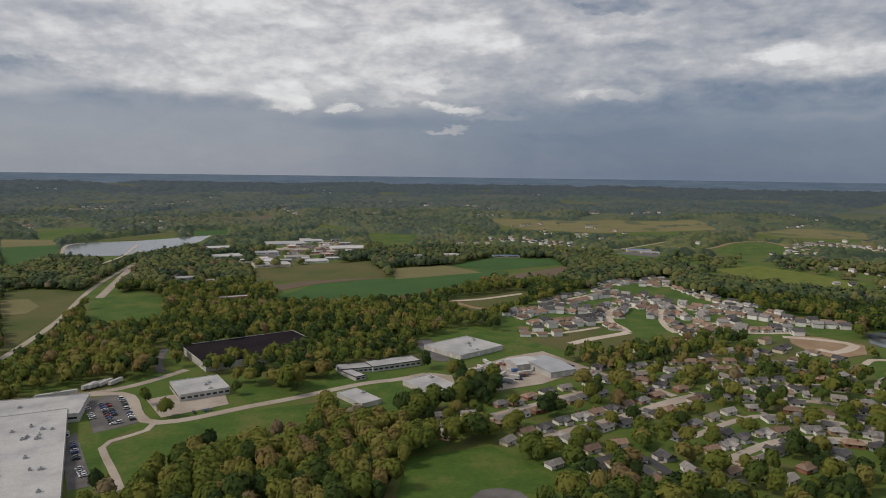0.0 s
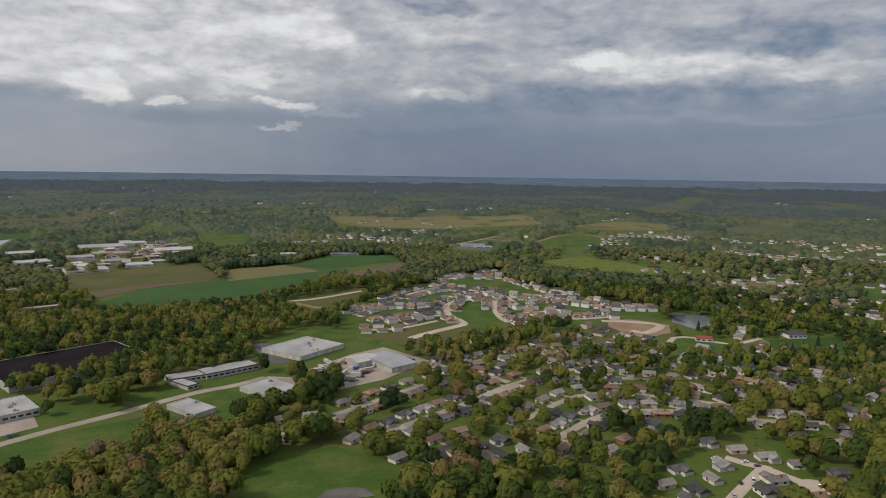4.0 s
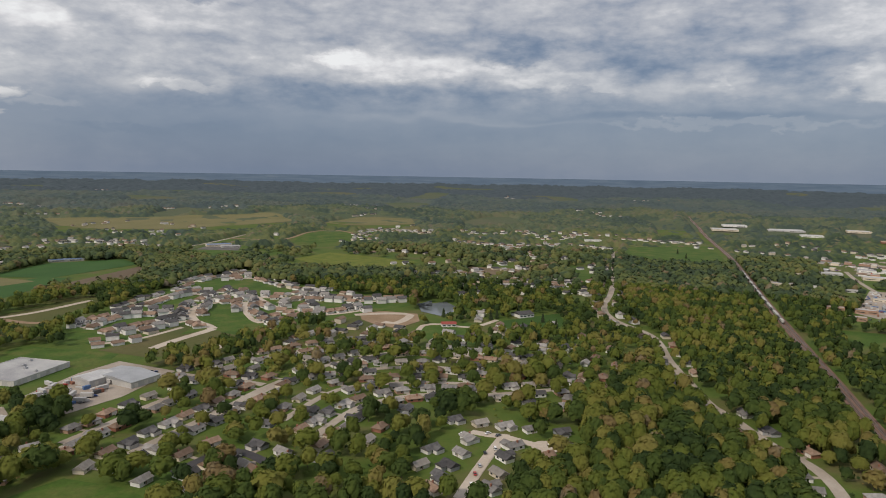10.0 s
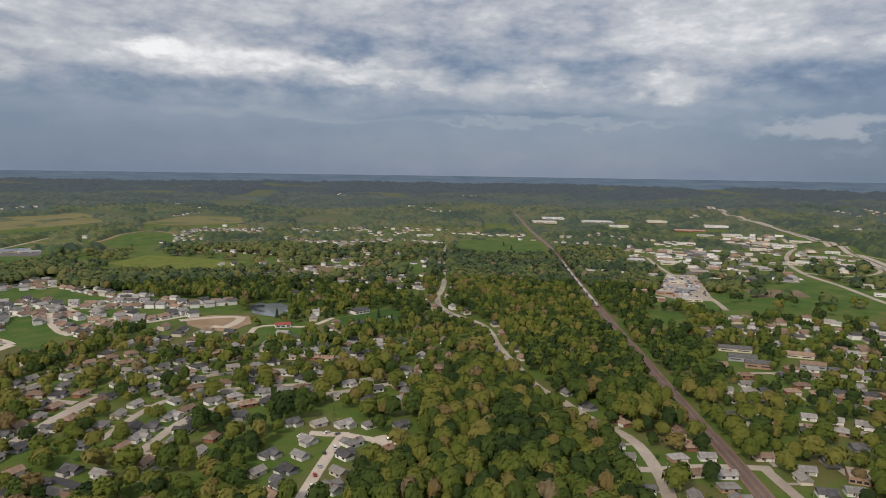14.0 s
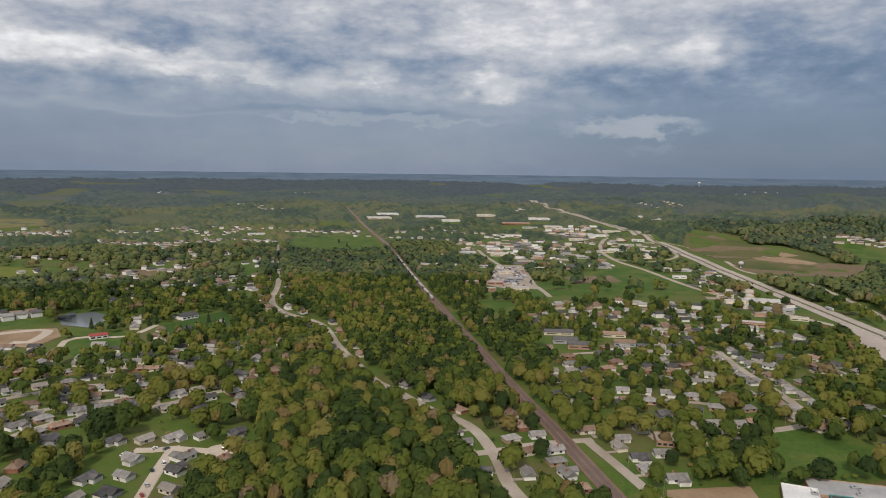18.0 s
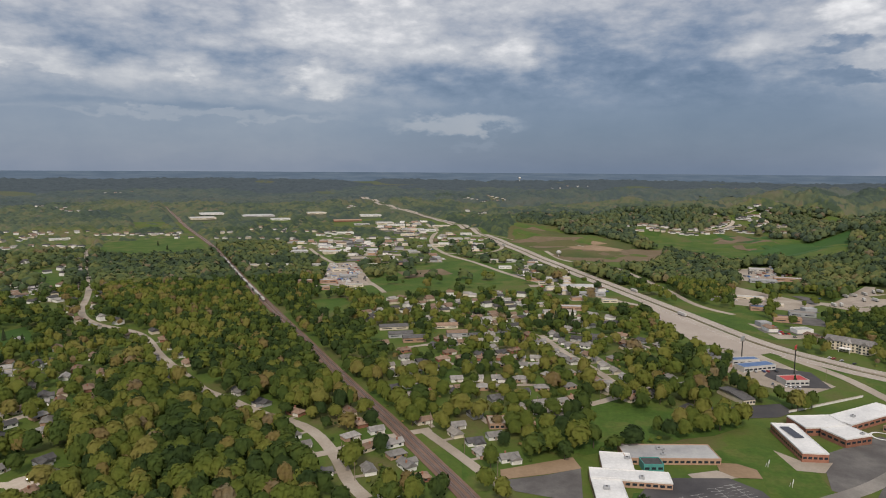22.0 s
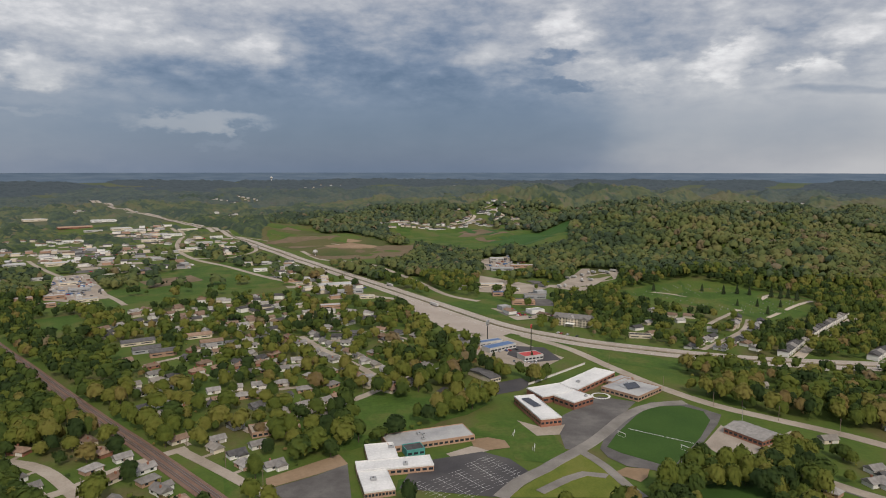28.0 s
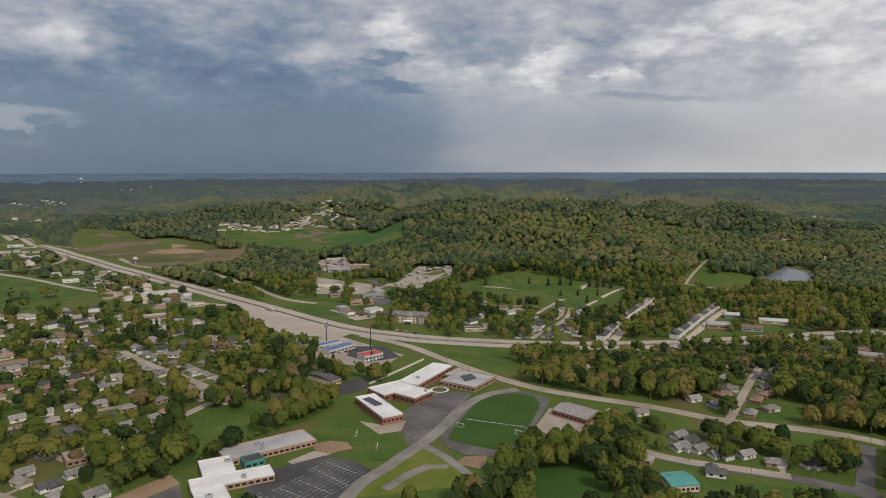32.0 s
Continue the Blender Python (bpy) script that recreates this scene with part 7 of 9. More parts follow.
# school grounds
zone([(353.9, 1.7), (414.5, -0.7), (427.2, -44.3), (437.2, -90.8), (481.5, -121.9), (490, -137.7), (538.4, -181.8), (546.5, -211.1), (509.6, -264.8), (442.5, -254.4), (387.4, -290.8), (353.9, -262), (346.8, -196.4), (333.7, -174.4), (330, -141.1), (309.7, -126.2)], 0)
patch("car_park", [(375.2, -38.3), (379, -54.9), (384.6, -79.5), (372.1, -93.8), (348.5, -102.5), (327.5, -74.8), (344.3, -26.1)], M["blacktop"], 0.24, "black striped school car park", 0, block=True, category='car park')
patch("car_park", [(352.6, 44.5), (366.4, 18.4), (378.7, 1.2), (337.3, -0.7), (342.4, 34.8)], M["asphalt"], 0.2, "old asphalt lot beside the railway street", 0, block=True, category='car park')
patch("dirt_lot", [(366.2, 46), (392.8, 6.1), (378.6, 0.8), (367.1, 18.4), (353.8, 44)], M["dirt"], 0.24, "orange dirt playground", 0, block=True, category='playground')
patch("dirt_lot", [(403.9, -75.7), (405.4, -87.6), (399.3, -97.1), (388, -97.9), (385.9, -83.3), (392.8, -76)], M["dirt"], 0.3, "orange dirt playground beside the school", 0, block=True, category='playground')
patch("yard", [(384.6, -57.5), (393.4, -74.4), (387.2, -87.1), (379.7, -71.7), (376.8, -61.1)], M["gravel"], 0.22, "bare gravel yard of the school", 0, block=True, category='yard')
patch("lawn", [(413.3, -56.7), (436, -110.2), (407.7, -129.8), (378.2, -131.3), (361.1, -118.3), (371, -97), (385.5, -97.3), (408.4, -84.6)], M["lawn"], 0.16, "school playing field", 0, block=True)
patch("lawn", [(340.3, -23.9), (351.3, -38.6), (362, -47.9), (354.4, -26.5)], M["turf"], 0.2, "small lawn in the school court", 0, block=True)
patch("car_park", [(430.6, -140.9), (470.8, -186.8), (455.1, -208.9), (395.5, -157.7), (376.1, -139.5), (381.6, -130.7), (408, -135.6)], M["asphalt"], 0.22, "asphalt court of the high school", 0, block=True, category='car park')
patch("yard", [(431.3, -113.3), (417.1, -126.9), (419.8, -143.3), (403.5, -134.1), (403.7, -119.2)], M["concrete"], 0.24, "pale concrete terrace of the high school", 0, block=True, category='yard')
patch("lawn", [(327, -81.9), (359.4, -118.2), (373.8, -138.6), (351.9, -144.2), (324.1, -145.8), (316.6, -145.7)], M["verge"], 0.13, "yellow-green verge between school drives", 0, block=True)
patch("running_track", [(378.6, -151.9), (395, -161.3), (435.5, -198.1), (452.5, -218.7), (450.4, -241.9), (421.6, -257), (405.4, -244.6), (344.3, -187.3), (341, -179.9), (352.9, -158.2), (366.2, -152)], M["asphalt"], 0.26, "grey asphalt running track", 0, category='running track', block=True)
patch("sports_field", [(380.4, -157), (398.3, -170.2), (428, -196.8), (445.6, -216.3), (442.6, -237.8), (429.6, -248), (412.8, -243.6), (386.3, -221.9), (347.1, -183), (370.4, -162.2)], M["turf"], 0.34, "dark green sports field inside a running track", 0, category='sports field', block=True)
patch("dirt_lot", [(345.7, -146.8), (351.6, -157), (347.6, -169.5), (337.7, -163.5), (333, -157.5)], M["dirt"], 0.3, "pinkish dirt infield beside the track", 0, block=True, category='playground')
patch("yard", [(375.3, -217.6), (404, -246.2), (382.6, -248.7), (372, -257.2), (388.7, -287), (373.8, -274), (357.6, -239.9), (359.8, -219.7)], M["gravel"], 0.24, "pale gravel lot round the brick office", 0, block=True, category='yard')
patch("car_park", [(499.4, -66.5), (510, -74.4), (500.2, -81.2), (508.3, -106.7), (522.5, -140.1), (506.2, -144.9), (492.2, -131.8), (486, -112.5), (475.6, -89.2), (477.9, -65.4)], M["blacktop"], 0.24, "black asphalt car park behind the shops", 0, block=True, category='car park')
patch("car_park", [(668.6, -105.5), (683.4, -149.4), (575.7, -194.4), (544.8, -163.4), (577.9, -120.8)], M["concrete"], 0.22, "pale lots of the roadside shops", 0, block=True, category='car park')
patch("car_park", [(622.3, -158.1), (612.4, -186.6), (569.4, -189.6), (564.7, -158.9), (592.8, -145.2)], M["blacktop"], 0.3, "dark lot round a red-canopied stop", 0, block=True, category='car park')
patch("lawn", [(876.6, -365.3), (893, -468.6), (817.1, -528.9), (762.2, -585.3), (691.3, -523), (686.7, -461.4), (742.1, -455.4), (803.7, -388.1)], M["lawn"], 0.2, "cemetery lawn on the hillside", 0)
ribbon("road", [(662, -178.2), (606.1, -208), (544.7, -224.2), (487.5, -241), (441.4, -262.2), (410, -287.3), (375.9, -316.6), (338.1, -342.4), (311.1, -373.8), (287.6, -395.9), (269.8, -406.3)], 9, M["concrete"], 0.36, "pale main street past the schools")
ribbon("road", [(448.9, -244.2), (446.6, -218.1), (430.9, -191.9), (395.5, -157.7), (378.8, -138.6), (366.5, -122.2), (354.8, -108.4), (343.7, -92.3), (326.4, -77.2)], 8, M["drive"], 0.4, "pale school drive")
ribbon("road", [(376.1, -139.5), (355.5, -145.6), (330.3, -148.5), (315.8, -151.5)], 5.5, M["drive"], 0.42, "pale school drive beside the track")
ribbon("road", [(329.5, -99.4), (343.7, -121.3), (347.5, -134.2), (342.1, -142)], 5.5, M["drive"], 0.42, "pale school drive on the verge")
ring("turning_circle", 470.7, -188.1, 6.5, 1.6, 0.46, "pale ring of a turning circle")
parked_row((362.5, -61.9), (361.7, -91.1), 14, fill=0.08)

# schools
hall("school", "school block with stained white flat roof", (348.7, -13.8, -82.6, 16.3, 26.5), 3.7, M["tan_brick"], M["bright_roof"], band=M["bright_roof"], windows=9, units=1, sides=('front', 'right', 'left'))
hall("school", "school wing with white flat roof", (367.3, -25.2, -85.8, 43.3, 13.2), 3.9, M["tan_brick"], M["bright_roof"], band=M["bright_roof"], windows=12, units=1, sides=('front', 'right'))
hall("school", "school block with bright white flat roof", (384.8, -18.6, -85.8, 17.6, 23.7), 3.8, M["tan_brick"], M["bright_roof"], band=M["bright_roof"], windows=4, units=1)
hall("school", "long school wing with grey roof", (406.1, -49.1, -77.9, 55.3, 20.7), 3.5, M["tan_brick"], M["roof_grey"], windows=16, units=3, sides=('front', 'right'))
hall("school", "teal school pavilion with dark roof", (388.2, -38.2, -77.3, 11.4, 9.6), 4.2, M["teal"], M["shingle_dark"], windows=3, sides=('front', 'right'))
hall("high_school", "brick school block with pale roof", (441.4, -130.0, -82.4, 15.1, 47.4), 5.6, M["brick"], M["bright_roof"], band=M["bright_roof"], windows=5, sides=('front', 'left', 'right'))
hall("high_school", "brick school hall with bright white roof", (458.7, -162.7, -59.7, 21.2, 19.0), 5.6, M["brick"], M["bright_roof"], band=M["bright_roof"], windows=5, units=1, sides=('front', 'left', 'right'))
hall("high_school", "long brick school wing with bright white roof", (499.9, -187.7, -49.7, 59.2, 18.1), 5, M["brick"], M["bright_roof"], band=M["bright_roof"], windows=9, units=1)
hall("high_school", "brick school link with white roof", (475.7, -151.2, -73.3, 30.0, 21.5), 5.2, M["brick"], M["bright_roof"], band=M["bright_roof"], windows=5)
hall("library", "low brick library with grey roof", (477.7, -215.3, -144.8, 32.1, 33.3), 3.8, M["tan_brick"], M["roof_grey"], windows=8, units=1, sides=('front', 'right'))
hall("library", "low brick annex with grey roof", (498.2, -214.6, -144.4, 11.7, 21.8), 3.4, M["tan_brick"], M["roof_grey"], windows=3)

# solar panels, wall and goals of the schools
solar_field((439.8, -127.5), (441.2, -133.2), (458.5, -128.6), 5.8, "black solar panels on the white school roof")
solar_field((471.3, -210.6), (475.1, -221.8), (487.5, -222.8), 4, "black solar panels on the library roof")
wall_run("retaining_wall", (504.4, -141.3), (553.6, -205.8), 1.6, "long white retaining wall beside the school")
goal(369.6, -202.8, 25)
goal(396.1, -173.1, 25)
goal(383.4, -111.9, -20)
goal(407.6, -105.3, -20)
stripes = bmesh.new()
stripe(stripes, (406.3, -182.1), (377.7, -212.7), 0.5, 0.42)
bay_rows(stripes, (348.4, -35.2), (331.1, -48.8), 0.3)
bay_rows(stripes, (352.8, -47.9), (329.0, -63.4), 0.3)
bay_rows(stripes, (359.7, -58.8), (335.9, -72.4), 0.3)
bay_rows(stripes, (370.1, -69.8), (341.6, -83.0), 0.3)
bay_rows(stripes, (375.9, -78.4), (349.7, -93.6), 0.3)
tagged(part("line_marking", stripes, M["paint"]), "white painted lines of car park and field", "line marking", kind="structure")

# shops by the highway
hall("office", "red brick office with grey hipped roof", (382.7, -255.2, -156.0, 27.0, 20.1), 4, M["brick"], M["shingle_grey"], windows=8, pitched=2.2, sides=('front', 'right'))
hall("church_hall", "cream hall with teal metal roof", (274.1, -247.9, -102.8, 15.4, 16.3), 4, M["cream_wall"], M["teal"], windows=6, pitched=1.2)
hall("car_wash", "blue-roofed car wash on asphalt", (612.2, -142.3, -61.3, 32.9, 11.9), 4.5, M["metal_white"], M["metal_blue"], windows=7)
hall("car_wash", "blue canopy of the car wash", (629.1, -136.1, -68.4, 26.1, 8.7), 4.5, M["metal_white"], M["metal_blue"], windows=4)
hall("fuel_stop", "red and white canopied roadside stop", (577.6, -163.0, -73.7, 19.3, 13.8), 4.5, M["metal_white"], M["red"], windows=5)
hotel(701.5, -246.3, -126)
hall("motel", "grey motel row with shingle roof", (633.4, -114.4, -174.2, 39.5, 15.7), 4, M["tan_brick"], M["shingle_grey"], windows=5, pitched=1.6)
hall("clinic", "low cream clinic with dark roof", (527.9, -110.3, -62.2, 10.1, 29.9), 4, M["cream_wall"], M["shingle_dark"], windows=4, pitched=1.6)
parked_row((598.9, -128), (608.5, -160.1), 9, fill=0.6)
parked_row((569.6, -144.6), (562.2, -166), 7, fill=0.4)
parked_row((749.2, -205.1), (703.7, -221.6), 8, fill=0.5)
parked_row((666, -216), (644, -235.7), 8, fill=0.5)
parked_row((907.1, 395.3), (888.3, 317.5), 14, fill=0.7)
parked_row((975, 410.3), (956.6, 342), 12, fill=0.6)
parked_row((1220.9, 556.6), (1243.5, 433.3), 14, fill=0.4)
parked_row((948.1, -183.2), (896, -220.8), 8, fill=0.4)
trailer(970.6, -330.6, 20, 10)
trailer(973.7, -340.5, 40, 10)
trailer(976.7, -354.9, 10, 10)
trailer(983.7, -368.2, -10, 10)
trailer(981.7, -374.7, 20, 10)
trailer(975.6, -385.9, 40, 10)
trailer(964.4, -390.4, 10, 10)
trailer(942.7, -342.8, -10, 10)
trailer(939, -354.3, 20, 10)
trailer(969.6, -401.4, 40, 10)
trailer(917.3, -300.2, 10, 10)
trailer(917.6, -308.7, -10, 10)
patch("yard", [(941.1, -316.4), (972.8, -353.5), (971.5, -397.7), (974.9, -413.5), (933.8, -391.2), (904.7, -316.8)], M["gravel"], 0.25, "gravel storage yard full of trailers", 0, block=True, category='yard')
patch("yard", [(1193.3, -240.7), (1181.1, -290.2), (1121.1, -285.5), (1109.8, -322.3), (1068.8, -262.9), (1096.6, -226.1)], M["gravel"], 0.25, "pale workshop yard in the woods", 0, block=True, category='yard')

# far homes in loose rows
far_row([(1806.3, -109.4), (1762.2, -200.3), (1750.1, -272.3), (1800.9, -335.8), (1988.4, -377.8), (1996.6, -414), (2017, -467.7)], 7, 14)
far_row([(1705.4, -116.8), (1702.6, -207.5), (1709.9, -280.5), (1776.6, -352.7)], 8, 10)
far_row([(1837.1, -388.8), (1748, -462.5)], 9, 8)
far_row([(1766.7, -104.4), (1737.4, -196.4), (1738.9, -266.1), (1835.9, -341.9), (1877.8, -381.5), (1997.2, -457)], 9, 20)
far_row([(2005.7, -316.4), (1981.4, -402.7), (2007.3, -485.4)], 10, 16)
far_row([(1839.4, -381.3), (1818.1, -470.6)], 10, 14)
far_row([(1773, -330), (1692.9, -401), (1651.6, -456.4)], 11, 14)
far_row([(2772.4, 511), (2628.2, 370.3)], 16, 30)
far_row([(3804.4, 204), (3835.5, 85.9)], 26, 20)
far_row([(2250.7, 403.9), (2192.6, 325)], 24, 20)
far_row([(68.7, 1613.5), (204.7, 1732.9), (311.2, 1601.6)], 16, 34)
far_row([(165.7, 1785.5), (274.5, 1712.3), (344.8, 1569.3)], 18, 30)
far_row([(-477.6, 1074.5), (-420.6, 1066.8), (-385.2, 1093.3)], 22, 20)
far_row([(1378.1, 2732.6), (1374.5, 2436.9)], 26, 30)
far_row([(1093.2, 2074.7), (1186.8, 2100.6)], 24, 12)
far_row([(-1991, 3340.9), (-1879.8, 3362.5)], 40, 10)
far_row([(-1353.1, 2606.5), (-1258.9, 2634.7)], 30, 12)
far_row([(-201, 3004.4), (-172.7, 2948.1)], 20, 20)
far_row([(535.1, 3780), (646.8, 3524.4)], 40, 20)
far_row([(577.2, 2650.7), (620.2, 2551.9)], 30, 14)
far_row([(746.2, 2541.9), (818.9, 2502.9)], 30, 14)
far_row([(165, 2464.6), (246.5, 2453.2)], 26, 10)
far_row([(-403.6, 1023.1), (-369.2, 999.1)], 22, 12)
far_row([(825.6, 1547.1), (968.4, 1682.6), (1046.4, 1545.7)], 15, 26)
far_row([(985.7, 1639.1), (1100.6, 1626.9)], 16, 20)
far_row([(761.5, 1472.7), (851.1, 1498.3)], 20, 14)
far_row([(1189.4, 1571.6), (1194.9, 1466.5), (1337, 1480.2), (1252.5, 1281.4), (1446.6, 1341.8)], 15, 22)
far_row([(1016.2, 1345.3), (1042.3, 1218.1), (979.5, 1045.6)], 18, 24)
far_row([(1378.3, 1352.4), (1473.3, 1252.7)], 22, 16)
far_row([(1435, 1184.4), (1495.3, 1019.4)], 18, 14)
far_row([(1883.8, 1731.4), (1849.4, 1569.6)], 40, 16)
far_row([(1692.9, 911.3), (1687.8, 735.7), (1583.9, 597.6)], 18, 40)
far_row([(1462.8, 726.5), (1448.9, 602.8)], 20, 30)
far_row([(1546.7, 453.4), (1506.1, 334.3)], 18, 22)
far_row([(1538.2, 341.6), (1499, 255.8)], 18, 18)
far_row([(3254.5, 534.8), (2680.9, 351.9)], 26, 24)
far_row([(805.8, 993.7), (882.5, 981.3), (1004.4, 988.3)], 24, 26)
far_row([(670.9, 788.7), (715.5, 736.5), (711.3, 636.2)], 18, 22)
far_row([(437.8, 950.9), (542.7, 924.2), (674.4, 921.1)], 20, 26)
far_row([(576, 758.4), (679.7, 754.3), (780.1, 758.7)], 20, 26)
far_row([(639.2, 904.5), (783, 899.9), (919.3, 866.7)], 24, 26)
far_row([(644.8, 1057.4), (761.2, 1040.2), (876.2, 1007.9)], 26, 24)
far_row([(672.5, 1238.7), (756.6, 1241.3), (788.1, 1157.2)], 22, 18)
far_row([(821.9, 262.5), (882.4, 186.4), (889, 97.8)], 18, 26)
far_row([(776, 190.9), (811.3, 129.2), (851.3, 65.9)], 18, 22)
far_row([(662.5, -299.5), (681.9, -358.4), (666.5, -394.3)], 22, 20)
far_row([(736.2, -347.9), (700.3, -390.8)], 22, 16)
far_row([(589.6, -376.1), (559, -389.9)], 20, 10)
far_row([(429.2, -567.6), (408.1, -584)], 26, 10)
far_row([(817.4, -997.7), (802.2, -1072.5)], 40, 30)
far_row([(903, -1042.2), (1445.6, -1800.3)], 60, 20)

# shops, lots and trees between the railway and the highway
shop_quarter([(-362.9, 1202.9), (-349.5, 1391.8), (-337.7, 1683.1), (-240.9, 1695.5), (-164.7, 1516.7), (-193.2, 1358.7), (-270.5, 1195.7)], 31, 36, 0.55, "works building")
shop_quarter([(1421.5, 679.4), (1566.6, 601.2), (1567.5, 478.4), (1463.3, 375.7), (1282.1, 279.5), (1162.8, 277.3), (1125.1, 367.3), (1150, 434.7), (1275.4, 513.3), (1267.5, 598.9)], 3, 30, 0.5)
shop_quarter([(1943.9, 551.9), (1997.8, 490.1), (1567, 389.6), (1554, 439.9), (1801, 591.1)], 5, 32, 0.45)
shop_quarter([(1588.5, 348.5), (1621.4, 283.4), (1435.5, 204.6), (1331, 230.8), (1445.6, 310.2)], 7, 30, 0.4)
shop_quarter([(1244.6, 161.7), (1254.4, 115.7), (1124, 57.6), (968.5, -18.8), (867.1, -35.3), (892.2, 12.2), (1043.3, 98.5)], 9, 24, 0.6)
shop_quarter([(1301.9, 149.4), (1179.2, 56.2), (944.6, -20.5), (868.5, -4.6), (921.2, 45.3), (1082.7, 125.6)], 11, 24, 0.5)
shop_quarter([(983.9, -198.7), (990.2, -284.4), (906.1, -310.7), (828.5, -260.9), (810.4, -203.2), (896.9, -177.1)], 13, 26, 0.5)
shop_quarter([(800.8, -175.6), (818.9, -235.2), (763.1, -247.5), (713, -204.8), (749.9, -181.2)], 15, 26, 0.35)
yard_clutter([(30, 572), (64, 608), (78, 612), (62, 580), (84, 560), (62, 530), (40, 540)], 43, 34)
yard_clutter([(939, 390.7), (1122.8, 451.4), (1145.3, 414.4), (975.9, 328.7), (921.5, 351.9)], 17, 90)
yard_clutter([(1131, -235.7), (1180.6, -270), (1182.4, -296.8), (1121.5, -306.7), (1078.6, -270.6)], 19, 50)

# old brush land, village road and valley fields
patch("field", [(1652, 198.6), (1839.6, 159.4), (1672.1, 76.3), (1586.8, -13.3), (1512.9, -96.7), (1326, -41.4), (1313.1, 41.6), (1433.3, 131.7), (1563, 188.9)], M["olive"], 0.34, "rough olive grass on the brush slope", 0)
patch("bare_soil", [(1511.7, 75.6), (1517.9, -12.3), (1491.7, -77.1), (1415, -55.8), (1427.6, 33.5)], M["dirt"], 0.42, "rusty bare soil on the brush slope", 0, category='soil')
patch("bare_soil", [(1600.4, 171.7), (1687.8, 140.3), (1666, 107.6), (1575.7, 105.8), (1571.6, 149.1)], M["scrub"], 0.44, "brown dug soil on the brush slope", 0, category='soil')
ribbon("road", [(1450.6, 127.7), (1499.4, 69.4), (1460.7, 11.4), (1415, -55.8)], 4, M["gravel"], 0.5, "pale track over the brush slope", clear=0)
ribbon("road", [(1745, -112.7), (1731.5, -196.7), (1729.6, -269.1), (1788.1, -339.5), (1980.1, -381.3), (1991, -416.3), (2012.8, -461.4)], 9, M["newconcrete"], 0.5, "pale street of the hill village", clear=3)
ribbon("road", [(1970.2, -399.9), (1863, -435.1), (1824.8, -482.8)], 8, M["newconcrete"], 0.5, "pale side street of the hill village", clear=3)
patch("field", [(1666.2, -251.9), (1693, -343.2), (1522.5, -362), (1471.7, -382.7), (1438.5, -310.2), (1513.6, -273.9)], M["scrub"], 0.5, "brown-green ploughed field in the valley", 0)
patch("field", [(1445.9, -305.5), (1483, -392.3), (1474.5, -504.7), (1303.9, -446.5), (1240.1, -344.8)], M["crop"], 0.5, "deep green valley crop field", 0)

# houses by the old main street
lot_house(377.1, -352.2, -90, 6)
lot_house(362.8, -358.5, -90, 3)
lot_house(428.1, -435.6, -85, 1)
lot_house(406.9, -410.8, -85, 7)
lot_house(376.3, -379.7, -85, 2)
lot_house(391.6, -438.2, 95, 4)
lot_house(375.7, -419.3, 95, 6)
lot_house(363.4, -409.7, 95, 2)
lot_house(340, -387.8, -95, 7)
lot_house(326.5, -294.1, -80, 6)
lot_house(317.5, -293.9, -80, 4)
lot_house(312.1, -282, -80, 0)
lot_house(305, -290.5, -80, 6)
lot_house(294.9, -296, -90, 0)
lot_house(288.3, -310.5, -90, 6)
lot_house(265.3, -334.8, -90, 4)
lot_house(473.2, -320, -100, 5)
lot_house(459.6, -303, -100, 6)
lot_house(368.9, -297.8, -90, 5)
hall("school_annex", "long low tan building with pale roof", (436.3, 48.3, -72.7, 30.9, 15.3), 3.6, M["tan_brick"], M["concrete"], windows=9)
trailer(497.8, -453, -112, 16).location.z += 0.5
trailer(491.4, -483.5, -112, 16).location.z += 0.5
trailer(504.3, -393.6, -108, 16).location.z += 0.5
zone([(350.8, -251.2), (359.7, -283.8), (331, -268), (276.2, -223.3), (282.9, -203.9), (313.5, -221.5)], 2)
zone([(480.3, -275.8), (486.4, -306.4), (482.4, -343.1), (459.2, -360.2), (422.6, -332.1), (432.6, -303.2), (447.1, -282.1)], 1)

# barn, pavilions and conifers
hall("barn", "white barn with red metal roof beside a meadow", (436.9, 601.5, -28.3, 16.2, 10.0), 3.4, M["white_wall"], M["barn_red"], windows=3, pitched=1.8)
ribbon("road", [(396.7, 601.7), (417.1, 620.2), (437.2, 611.7), (455.2, 583.2), (503.9, 597.4)], 6, M["newconcrete"], 0.3, "pale drive to the red-roofed barn")
hall("farmhouse", "white farmhouse with charcoal roof among conifers", (545.4, 598.9, -8.7, 20.5, 19.2), 4, M["white_wall"], M["shingle_dark"], windows=4, pitched=2.4)
conifer(485.1, 532, 13)
conifer(496, 530.2, 14)
conifer(511.1, 518.3, 15)
conifer(526.8, 523.4, 13)
conifer(510, 604.6, 12)
conifer(498.2, 601.9, 13)
conifer(459.9, 643.6, 12)
conifer(525.9, 612.9, 11)
conifer(541.8, 560.1, 12)
conifer(494.2, 476.7, 11)
conifer(522, 454.6, 13)
conifer(538.8, 453.7, 12)
conifer(528.4, 677.5, 12)
conifer(332.4, 1416.4, 14)
conifer(321.6, 1403.2, 13)
conifer(548.9, 610.7, 13)
conifer(555.3, 676.1, 12)
conifer(552.2, 655.2, 12)
conifer(602.8, 594, 12)
conifer(1238.7, 857.4, 12)
conifer(1295.4, 918.9, 12)
conifer(752.4, 35.3, 15)
conifer(760.7, 30.4, 14)
conifer(754.5, 22, 15)
conifer(773.6, 17.4, 13)
